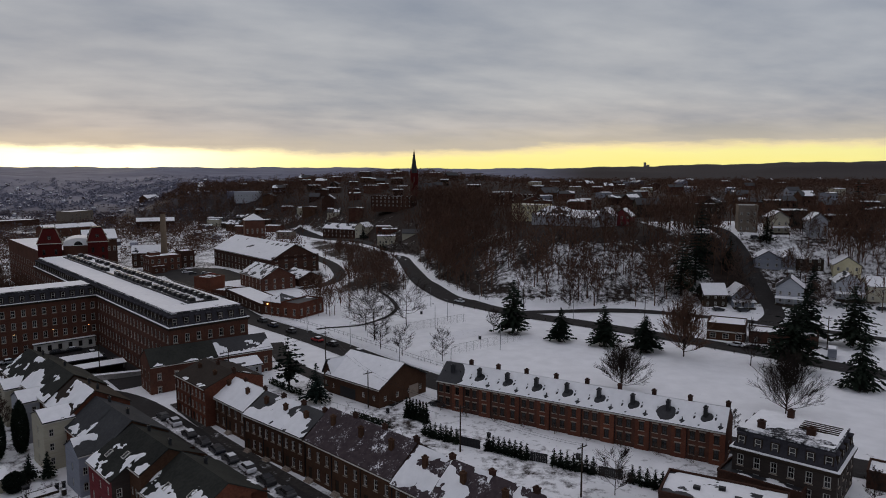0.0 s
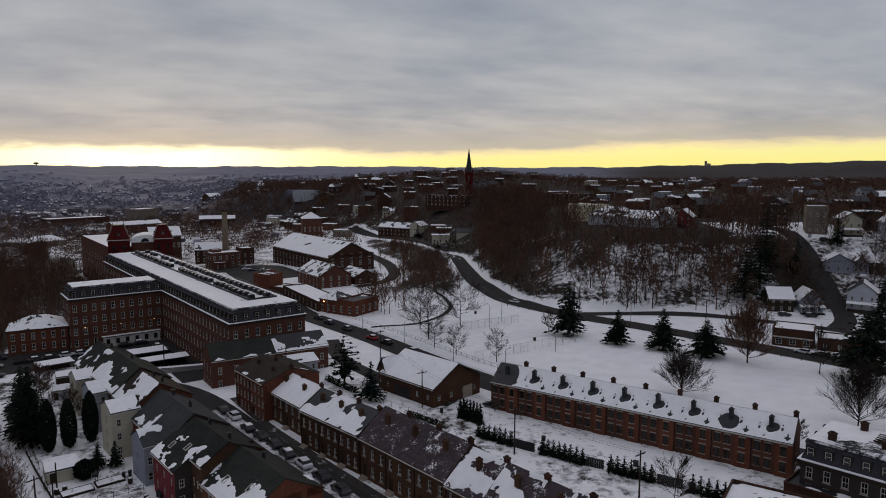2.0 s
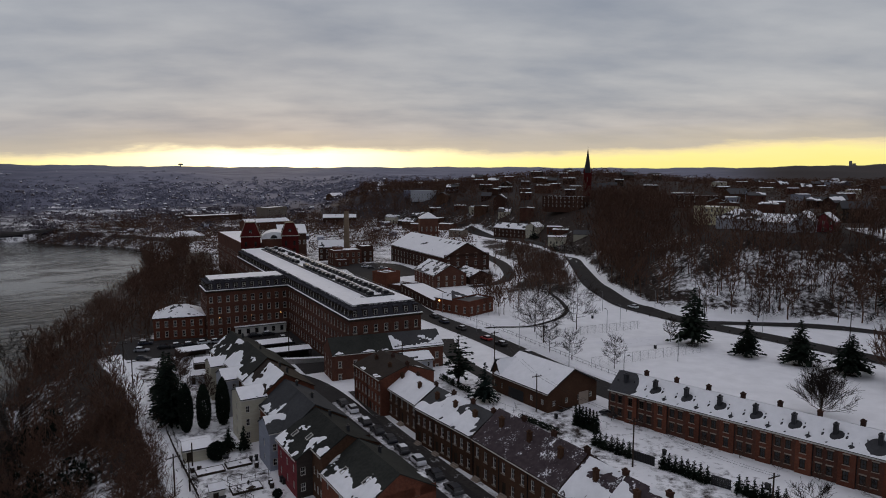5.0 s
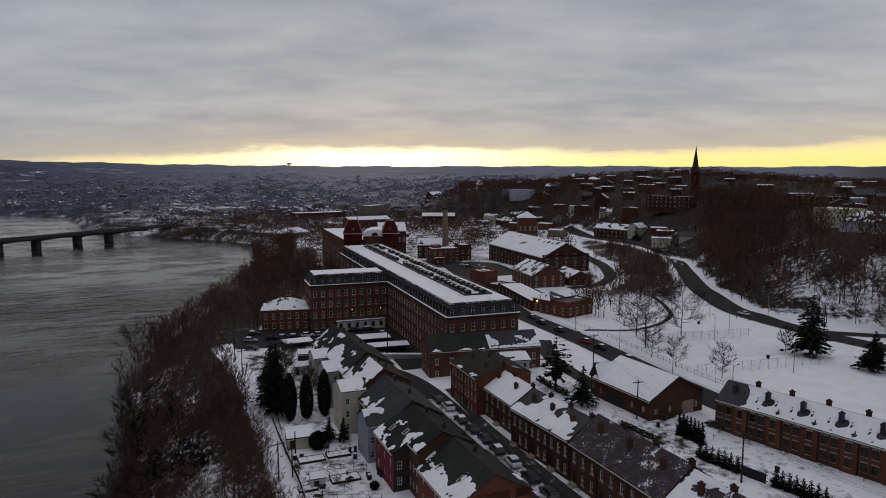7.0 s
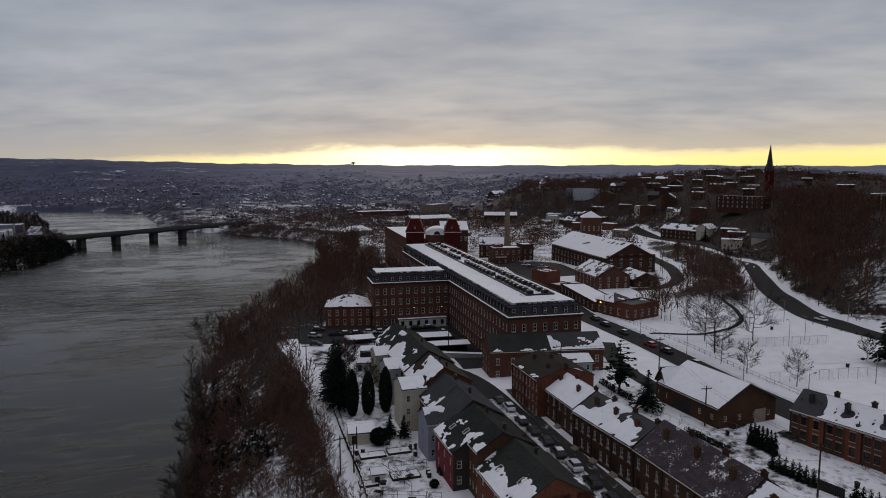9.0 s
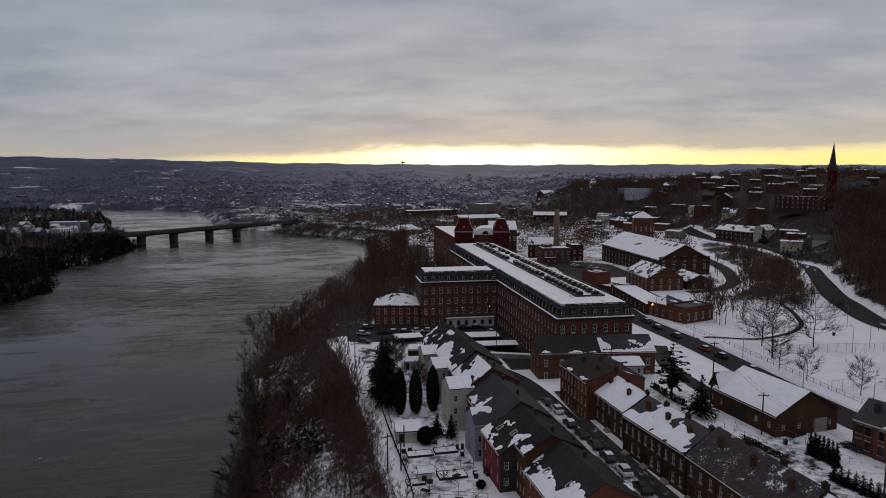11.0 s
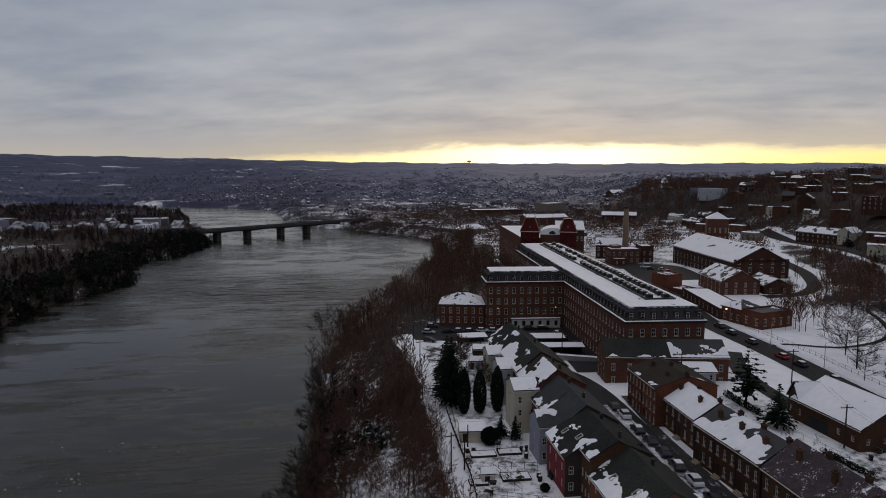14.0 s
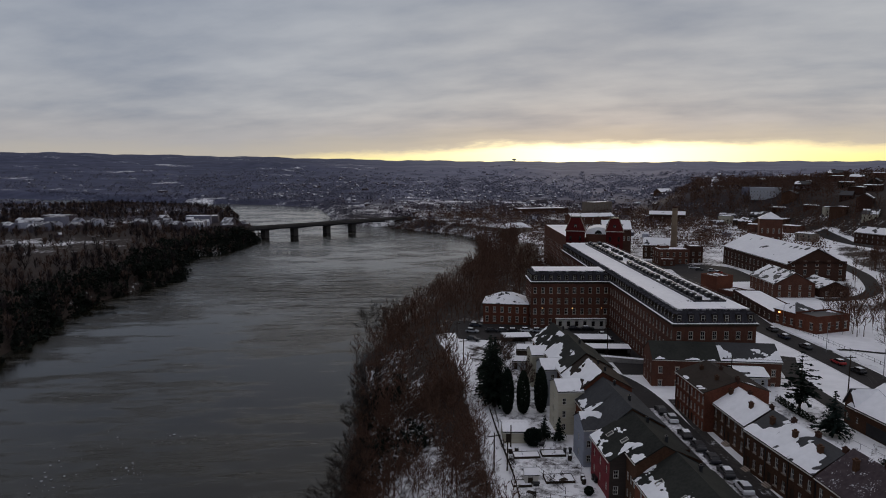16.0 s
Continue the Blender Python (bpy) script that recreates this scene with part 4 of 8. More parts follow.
def needle_arrays(seed, tall, wide, tiers, per, sharp=1.0, base=0.08, size=0.5, droop=0.25):
    """Needle-bearing sprays of a conifer: many small tilted leaves of foliage in drooping tiers."""
    rng = np.random.RandomState(seed)
    verts, faces = [], []
    for k in range(tiers):
        f = k / (tiers - 1)
        z = tall * (base + (0.99 - base) * f)
        reach = wide * (1 - f) ** sharp + 0.05 * wide
        n = max(4, int(1.25 * per * (1 - f * 0.75)))
        for j in range(n):
            w = rng.uniform(0, math.tau)
            r_out = reach * rng.uniform(0.50, 1.10) * (1 + 0.34 * math.sin(k * 1.9 + seed) * math.sin(w * 2 + k))
            m = max(2, int(r_out / (size * 0.55)))
            for i in range(m):
                g = (i + rng.uniform(0.3, 1.0)) / m
                c = np.array([math.cos(w) * r_out * g, math.sin(w) * r_out * g, z - droop * r_out * g * g + rng.uniform(-0.15, 0.15) * size])
                c[:2] += rng.uniform(-0.35, 0.35, 2) * size * g
                s = size * rng.uniform(0.8, 1.5) * (1.15 - 0.4 * f)
                t = w + rng.uniform(-0.7, 0.7)
                along = np.array([math.cos(t), math.sin(t), -droop * 1.4 + rng.uniform(-0.3, 0.3)]) * s
                over = np.array([-math.sin(t), math.cos(t), rng.uniform(-0.9, 0.9)]) * s * 0.5
                b0 = len(verts)
                verts += [c - along * 0.5, c + over * 0.6, c + along * 0.6, c - over * 0.6]
                faces.append((b0, b0 + 1, b0 + 2, b0 + 3))
    return np.array(verts), np.array(faces)


def conifer(x, y, tall, wide, seed=1, label="dark green spruce with drooping boughs", name="conifer", foliage=NEEDLES, tiers=22, per=16, sharp=0.85, base=0.13, size=0.55, droop=0.15, group="conifers", lean=0):
    key = ("c", tall, wide, seed, name)
    if key not in TREE_KIT:
        bm = bmesh.new()
        tube(bm, (0, 0, -0.3), (0, 0, tall * 0.95), tall * 0.018 + 0.06, 0.03, 8)
        TREE_KIT[key] = (mesh_of("trunk", bm, BARK), quads_mesh("crown", *needle_arrays(seed, tall, wide, tiers, per, sharp, base, size, droop), foliage))
    a, b = TREE_KIT[key]
    root = thing(name, label, "tree", pose(x, y, ground_z(x, y), 0, 0, (x * 53 + y * 17) % 360), group)
    part("trunk", a, None, root)
    part("crown", b, None, root, "dense dark green needles")
    return root


def bush_arrays(seed, tall, wide, n, size):
    rng = np.random.RandomState(seed)
    verts, faces = [], []
    for _ in range(n):
        v = rng.normal(size=3)
        v /= np.linalg.norm(v)
        if tall > 4 * wide:
            v[:2] *= (1 - min(abs(v[2]), 0.99) ** 4) ** 0.5 / max(math.hypot(v[0], v[1]), 0.12) * (1.0 - 0.50 * max(v[2], 0.0) ** 1.5) * (1.0 - 0.12 * max(-v[2], 0.0) ** 1.5)
        v *= rng.uniform(0.75, 1.0)
        c = np.array([v[0] * wide, v[1] * wide, tall * 0.5 + v[2] * tall * 0.5])
        a, b = rng.normal(size=3), rng.normal(size=3)
        a *= size / np.linalg.norm(a)
        b *= size * 0.6 / np.linalg.norm(b)
        k = len(verts)
        verts += [c - a, c + b, c + a, c - b]
        faces.append((k, k + 1, k + 2, k + 3))
    return np.array(verts), np.array(faces)


def bush(x, y, tall, wide, seed=1, label="clipped round evergreen bush", name="evergreen_bush", group="evergreen bushes", foliage=NEEDLES):
    key = ("b", tall, wide, seed)
    if key not in TREE_KIT:
        TREE_KIT[key] = quads_mesh("foliage", *bush_arrays(seed, tall, wide, int(420 * wide * (wide + tall) / 2), 0.27), foliage)
    root = thing(name, label, "bush", pose(x, y, ground_z(x, y)), group)
    part("foliage", TREE_KIT[key], None, root)
    bm = bmesh.new()
    tube(bm, (0, 0, -0.2), (0, 0, tall * 0.6), 0.08, 0.04, 6)
    part("trunk", bm, BARK, root)
    return root


def woods(name, label, spots, kit, material, seed, low=0.7, high=1.25):
    """Many bare trees that nobody could count, in one mesh. spots are (x, y); kit holds arrays of single trees."""
    rng = np.random.RandomState(seed)
    verts, faces, n = [], [], 0
    zs = height(np.array([s[0] for s in spots]), np.array([s[1] for s in spots]))
    for (x, y), z in zip(spots, zs):
        v, f = kit[rng.randint(len(kit))]
        w, k = rng.uniform(0, math.tau), rng.uniform(low, high)
        c, s = math.cos(w) * k, math.sin(w) * k
        verts.append(np.stack([v[:, 0] * c - v[:, 1] * s + x, v[:, 0] * s + v[:, 1] * c + y, v[:, 2] * k + z], -1))
        faces.append(f + n)
        n += len(v)
    return tagged(new(name, quads_mesh(name, np.concatenate(verts), np.concatenate(faces), material)), label, "woods", kind="stuff")


def scatter(count, seed, test, x0, x1, y0, y1):
    """Random plan points for which test(x, y) exceeds a random number."""
    rng = np.random.RandomState(seed)
    x, y, u = rng.uniform(x0, x1, count), rng.uniform(y0, y1, count), rng.rand(count)
    k = test(x, y) > u
    return list(zip(x[k].tolist(), y[k].tolist()))


def spray_arrays(seed, tall, wide, n, w):
    """A far bare tree as a fan of thin twig sprays about a short trunk."""
    rng = np.random.RandomState(seed)
    verts, faces = [], []
    for k in range(n):
        turn, rise = rng.uniform(0, math.tau), rng.uniform(0.25, 1.0)
        reach = wide * math.sqrt(max(0.05, 1 - (2 * rise - 1.15) ** 2)) * rng.uniform(0.4, 1.0)
        p = np.array([0, 0, tall * rng.uniform(0.1, 0.7) * rise])
        q = np.array([math.cos(turn) * reach, math.sin(turn) * reach, tall * rise])
        across = np.array([-math.sin(turn), math.cos(turn), rng.uniform(-0.8, 0.8)]) * w * rng.uniform(0.5, 1.0)
        m = p * 0.4 + q * 0.6
        b = len(verts)
        verts += [p, m + across, q, m - across]
        faces.append((b, b + 1, b + 2, b + 3))
    b = len(verts)
    verts += [np.array([-w, 0, -1.0]), np.array([w, 0, -1.0]), np.array([w * 0.4, 0, tall * 0.7]), np.array([-w * 0.4, 0, tall * 0.7])]
    faces.append((b, b + 1, b + 2, b + 3))
    return np.array(verts), np.array(faces)


KIT_NEAR = [ribbon_arrays(round_limbs(s, 10 + s % 4, 3.0 + 0.3 * (s % 3), 0.15, 0.30, 10, 5, 3, 0.7), 0.038, s) for s in (3, 5, 8, 13)]
KIT_FAR = [ribbon_arrays(round_limbs(s, 11 + s % 4, 2.6 + 0.4 * (s % 3), 0.19, 0.38, 8, 4, 1, 0.8), 0.085, s) for s in (21, 22, 23, 24, 25, 26)]
KIT_SHRUB = [ribbon_arrays(limbs(s, 4.5, 1.0, 0.06, 2, 5, first=0.05), 0.045, s) for s in (31, 32, 33)]
KIT_HAZE = [spray_arrays(s, 10 + s % 3, 3.9 + 0.4 * (s % 3), 34, 0.25) for s in (41, 42, 43, 44, 45)]
KIT_CLUMP = [spray_arrays(s, 8.5, 5.2, 24, 0.42) for s in (95, 96, 97)]
KIT_SOFT = [bush_arrays(s, 8.5, 4.0, 34, 0.80) for s in (111, 112, 113, 114)]
KIT_BAND = [bush_arrays(s, 5.5, 9, 15, 2.3) for s in (105, 106, 107)]


# ---------------------------------------------------------------- the mill
DORMER = {}
MANSARD = surface("purple_grey_mansard_slate", (0.026, 0.025, 0.030), (0.056, 0.054, 0.062), 0.75, 2.2, 0.3, 0.25)


def dormer(parent, m, w=1.35, h=2.0, out=0.9, hood=SNOW):
    """A dormer with a curved, snow-capped hood; m is its pose at the foot of the slope, y into the roof."""
    if not DORMER:
        bm = bmesh.new()
        block(bm, -w / 2, 0, 0, -w / 2 + 0.2, out, h)
        block(bm, w / 2 - 0.2, 0, 0, w / 2, out, h)
        block(bm, -w / 2 + 0.2, 0.02, h - 0.25, w / 2 - 0.2, out, h)
        block(bm, -w / 2 + 0.2, 0.0, 0, w / 2 - 0.2, out, 0.2)
        DORMER["body"] = mesh_of("body", bm, TIMBER)
        bm = bmesh.new()
        n = 6
        ring = []
        for y in (-0.12, out):
            ring.append([bm.verts.new(((w / 2 + 0.12) * math.cos(math.pi * k / n), y, h + 0.40 * math.sin(math.pi * k / n))) for k in range(n + 1)])
        for k in range(n):
            bm.faces.new((ring[0][k], ring[0][k + 1], ring[1][k + 1], ring[1][k]))
        bm.faces.new(ring[0][::-1])
        DORMER["hood"] = mesh_of("hood", bm, MANSARD)
        bm = bmesh.new()
        a, b, c, d = -w / 2 + 0.2, w / 2 - 0.2, 0.2, h - 0.25
        for q in ((a, c, a + 0.09, d), (b - 0.09, c, b, d), (a + 0.09, c, b - 0.09, c + 0.09), (a + 0.09, d - 0.09, b - 0.09, d), (a + 0.09, (c + d) / 2 - 0.04, b - 0.09, (c + d) / 2 + 0.04)):
            block(bm, q[0], 0.06, q[1], q[2], 0.14, q[3])
        DORMER["window"] = mesh_of("window", bm, TRIM)
        bm = bmesh.new()
        face(bm, [(a, 0.10, c), (b, 0.10, c), (b, 0.10, d), (a, 0.10, d)])
        DORMER["pane"] = mesh_of("pane", bm, GLASS)
    ob = part("dormer", DORMER["body"], None, parent, at=m)
    part("hood", DORMER["hood"], None, ob)
    part("window_sash", DORMER["window"], None, ob)
    part("pane", DORMER["pane"], None, ob)
    return ob


def mansard(name, label, category, a, b, depth, z0, cornice, top, inset, wall, rows, cols, size, snow=0.93, dormers=(0, 0, 0), group="", slope=MANSARD, trim=TRIM, sill=STONE, holes=(), skip_left=None):
    """A block with a steep mansard roof: rows of sill heights, cols for front, right and left; dormers alike."""
    at, wide = stance(a, b, z0)
    root = thing(name, label, category, at, group)
    sides = (("front", wide, cols[0], dormers[0], pose(0, 0, 0)), ("right", depth, cols[1], dormers[1], pose(wide, 0, 0, 0, 0, 90)),
             ("back", wide, 0, 0, pose(wide, depth, 0, 0, 0, 180)), ("left", depth, cols[2], dormers[2], pose(0, depth, 0, 0, 0, 270)))
    for key, run, n, dn, m in sides:
        hs = grid(run, n, rows, *size)
        bm = facade(run, cornice, hs)
        face(bm, [(0, 0, -2), (run, 0, -2), (run, 0, 0), (0, 0, 0)])
        wl = part("wall", bm, wall, root, at=m)
        for q in hs:
            window(wl, *q, frame_mat=trim, sill=sill, lintel=False)
        bm = bmesh.new()
        slab(bm, [(0, 0, cornice + 0.3), (run, 0, cornice + 0.3), (run - inset, inset, top), (inset, inset, top)], 0.2)
        rf = part("mansard_slope", bm, slope, root, at=m)
        for k in range(dn):
            x = run / (2 * dn) * (2 * k + 1)
            dormer(rf, pose(x, 0.16, cornice + 0.5))
        bm = bmesh.new()
        block(bm, -0.45, -0.45, cornice - 0.25, run + 0.45, 0.0, cornice + 0.12)
        block(bm, -0.3, -0.3, cornice - 0.5, run + 0.3, 0.0, cornice - 0.25)
        part("cornice", bm, TIMBER, root, at=m)
        bm = bmesh.new()
        slab(bm, [(-0.45, -0.45, cornice + 0.26), (run + 0.45, -0.45, cornice + 0.26), (run, 0.12, cornice + 0.34), (0, 0.12, cornice + 0.34)], 0.13)
        part("snow_ledge", bm, SNOW, root, "snow lying along the cornice", m)
    bm = bmesh.new()
    i = inset
    slab(bm, [(i - 0.25, i - 0.25, top + 0.12), (wide - i + 0.25, i - 0.25, top + 0.12), (wide - i + 0.25, depth - i + 0.25, top + 0.12), (i - 0.25, depth - i + 0.25, top + 0.12)], 0.25)
    rf = part("roof", bm, ROOF_PATCHY, root)
    s = [(i - 0.1, i - 0.1, top + 0.13), (wide - i + 0.1, i - 0.1, top + 0.13), (wide - i + 0.1, depth - i + 0.1, top + 0.13), (i - 0.1, depth - i + 0.1, top + 0.13)]
    part("snow", snow_on(s, snow, abs(a[0]) % 17, 0.6, 0.15, 0.12, holes=holes), SNOW, rf, "snow on the flat roof")
    return root


LONG, SHORT, CORNER = Vector((-0.672, 0.741)), Vector((0.741, 0.672)), Vector((-68.45, 164.3))


def mill_plan(s, w):
    """Plan point s along the long wing from its street corner and w across it."""
    p = CORNER + LONG * s + SHORT * w
    return (p.x, p.y)


ROWS4 = (1.2, 4.8, 8.4, 12.1)
mill = mansard("mill", "long four-storey red brick mill wing with slate mansard and snowy roof", "mill", mill_plan(150, 0), mill_plan(0, 0), 21.0, -3, 16.0, 19.45, 1.5, BRICK, ROWS4, (53, 7, 0), (1.15, 2.1), 0.95, (53, 7, 0), "mill wings")
mansard("mill", "brick mill cross wing with slate mansard above the parking lot", "mill", mill_plan(62, -27), mill_plan(62, 0), 13, -3, 16.0, 19.45, 1.5, BRICK, ROWS4, (10, 0, 5), (1.15, 2.1), 0.80, (10, 0, 5), "mill wings")
wing_at, wing_wide = stance(mill_plan(62, -27), mill_plan(62, 0), -3)
for f in (0.14, 0.52, 0.89):
    wall_lamp = thing("wall_lamp", "small glowing sodium lamp on an iron bracket on the mill wall", "lamp", wing_at @ pose(wing_wide * f, 0, ROWS4[1] + 2.35), "wall lamps on the mill")
    bm = bmesh.new()
    tube(bm, (0, 0.02, 0.0), (0, -0.7, 0.18), 0.04, 0.04, 6)
    tube(bm, (0, -0.7, 0.24), (0, -0.7, 0.06), 0.10, 0.34, 10)
    part("bracket", bm, IRON, wall_lamp)
    bm = bmesh.new()
    bmesh.ops.create_uvsphere(bm, u_segments=8, v_segments=6, radius=0.16, matrix=pose(0, -0.7, 0.0))
    part("bulb", bm, LAMP, wall_lamp)
# white ground-floor front under the cross wing
at, wide = stance(mill_plan(60.6, -18.5), mill_plan(60.6, -1.5), -3)
porch = thing("entrance_front", "white-painted ground-floor front with dark openings along the mill", "porch", at)
hs = grid(wide, 6, (0.9,), 1.1, 1.7)
wl = part("wall", facade(wide, 3.2, hs), TRIM, porch)
for q in hs:
    window(wl, *q, frame_mat=TIMBER, sill=None)
bm = bmesh.new()
block(bm, -0.2, -0.3, 3.2, wide + 0.2, 1.35, 3.4)
part("roof", bm, SLATE, porch)
bm = bmesh.new()
block(bm, -0.2, -0.3, 3.4, wide + 0.2, 1.3, 3.5)
part("snow", bm, SNOW, porch)

# two-storey annex by the river
building("annex", "two-storey red brick annex with snowy hipped roof beside the mill", "annex", (-146.2, 186.0), (-132.8, 194.6), 12, -3, 7.4, 10.4, "hip", BRICK_BRIGHT, SLATE, (0.72, 0.9, 0.9, 0.9), (6, (1.0, 4.3)), left=(4, (1.0, 4.3)), size=(1.0, 1.9))

# towers at the far end of the long wing
def mill_tower(a, b, h, cap, label):
    at, wide = stance(a, b, -3)
    root = thing("stair_tower", label, "tower", at, "mill stair towers")
    for run, m in ((wide, pose(0, 0, 0)), (wide, pose(wide, 0, 0, 0, 0, 90)), (wide, pose(wide, wide, 0, 0, 0, 180)), (wide, pose(0, wide, 0, 0, 0, 270))):
        hs = grid(run, 2, (15.5, 19.2), 1.1, 2.4)
        wl = part("wall", facade(run, h, hs), TOWER_RED, root, at=m)
        for q in hs:
            window(wl, *q, frame_mat=TIMBER, sill=None)
        bm = bmesh.new()
        i = wide * 0.24
        slab(bm, [(-0.3, -0.3, h), (run + 0.3, -0.3, h), (run - i, i, h + cap), (i, i, h + cap)], 0.2)
        rf = part("roof_slope", bm, TOWER_RED, root, at=m)
        bm = bmesh.new()
        for x0, x1 in ((-0.3, i), (run + 0.3, run - i)):
            tube(bm, (x0, -0.3, h + 0.05), (x1, i, h + cap + 0.05), 0.16, 0.14, 6)
        part("hip_trim", bm, STONE, rf)
        dormer(rf, pose(run / 2, 0.3, h + 0.8))
        bm = bmesh.new()
        block(bm, -0.5, -0.5, h - 0.3, run + 0.5, 0, h)
        part("cornice", bm, TRIM, root, at=m)
    i = wide * 0.24
    bm = bmesh.new()
    block(bm, i - 0.3, i - 0.3, h + cap, wide - i + 0.3, wide - i + 0.3, h + cap + 0.25)
    part("crown_plate", bm, SLATE, root)
    for x in (i, wide - i):
        for y in (i, wide - i):
            bm = bmesh.new()
            tube(bm, (x, y, h + cap + 0.2), (x, y, h + cap + 1.3), 0.12, 0.03, 6)
            part("finial", bm, IRON, root)
    return root


mill_tower((-174.5, 287.0), (-166.6, 291.4), 24.2, 6.3, "dark red brick stair tower with tall mansard cap")
mill_tower((-158.0, 296.6), (-151.0, 300.5), 24.2, 6.0, "second red brick stair tower with mansard cap")
# arched gable between the towers
at, wide = stance((-167.4, 294.0), (-157.0, 299.4), -3)
centre = thing("mill_centre", "brick centre block between the towers with a curved snowy roof", "mill", at)
bm = facade(wide, 22.5, [])
part("wall", bm, BRICK, centre)
bm = bmesh.new()
n, d = 14, 16
ring = [[bm.verts.new((wide / 2 - (wide / 2 + 0.3) * math.cos(math.pi * k / n), y, 22.5 + 3.4 * math.sin(math.pi * k / n))) for k in range(n + 1)] for y in (-0.3, d)]
for k in range(n):
    bm.faces.new((ring[0][k], ring[0][k + 1], ring[1][k + 1], ring[1][k]))
bm.faces.new(ring[0])
part("roof", bm, SNOW, centre, "curved roof under snow")
bm = bmesh.new()
n = 10
v = [bm.verts.new((wide / 2 + 1.7 * math.cos(math.pi * k / n), -0.42, 22.7 + 1.7 * math.sin(math.pi * k / n))) for k in range(n + 1)]
bm.faces.new(v)
part("lunette", bm, GLASS, centre, "half-round window")
building("mill_block", "red brick far mill block with flat snowy roof", "mill", (-226, 347), (-175.5, 290), 15, -3, 20.4, 21, "flat", BRICK, SLATE, 0.9, (18, ROWS4), right=(4, ROWS4), size=(1.15, 2.1), group="mill wings")
building("mill_block", "brick mill block behind the towers with snowy roof", "mill", (-181, 336), (-168, 344), 22, -4, 22, 26, "x", BRICK_DARK, SLATE, 0.9, (6, (16,)), size=(1.15, 2.1), group="mill wings")

# service walkway and units along the roof of the long wing
top_z = 16.45 + 0.3
at, wide = stance(mill_plan(142, 9.0), mill_plan(10, 9.0), top_z)
walk_on = thing("roof_walkway", "low dark kerb round the plant on the mill roof", "roof walkway", at)
for q in ((0, 0, wide, 0.5), (0, 8.0, wide, 8.4), (wide - 0.5, 0.5, wide, 8.0), (0, 0.5, 0.5, 8.0)):
    bm = bmesh.new()
    block(bm, q[0], q[1], -0.2, q[2], q[3], 0.42)
    part("kerb", bm, SLATE, walk_on)
bm = bmesh.new()
for k in range(67):
    tube(bm, (k * 2.0, 9.4, 0), (k * 2.0, 9.4, 1.05), 0.03, 0.03, 4)
for z in (0.55, 1.05):
    tube(bm, (0, 9.4, z), (wide, 9.4, z), 0.03, 0.03, 4)
part("railing", bm, STEEL, walk_on)
unit = None
rng = random.Random(4)
for k in range(34):
    for row, w in ((0, 10.7), (1, 15.3)):
        if rng.random() < 0.12:
            continue
        p = mill_plan(12.5 + k * 3.85 + rng.uniform(-0.4, 0.4), w + rng.uniform(-0.3, 0.3))
        m = pose(p[0], p[1], top_z - 0.05, 0, 0, math.degrees(math.atan2(LONG.y, LONG.x)))
        if unit is None:
            unit = thing("rooftop_unit", "dark metal cooling unit with snow on the mill roof", "cooling unit", m, "units on the mill roof")
            bm = bmesh.new()
            block(bm, -1.15, -0.75, 0.15, 1.15, 0.75, 1.25)
            part("casing", bm, IRON, unit)
            for x in (-0.55, 0.55):
                bm = bmesh.new()
                tube(bm, (x, 0, 1.25), (x, 0, 1.45), 0.42, 0.40, 10)
                part("fan_collar", bm, STEEL, unit)
            for x in (-1.0, 1.0):
                bm = bmesh.new()
                block(bm, x - 0.1, -0.8, -0.2, x + 0.1, 0.8, 0.15)
                part("rail_foot", bm, STEEL, unit)
            bm = bmesh.new()
            block(bm, -0.25, -0.7, 1.25, 0.25, 0.7, 1.33)
            part("snow_cap", bm, SNOW, unit)
        else:
            copy_thing(unit, m)


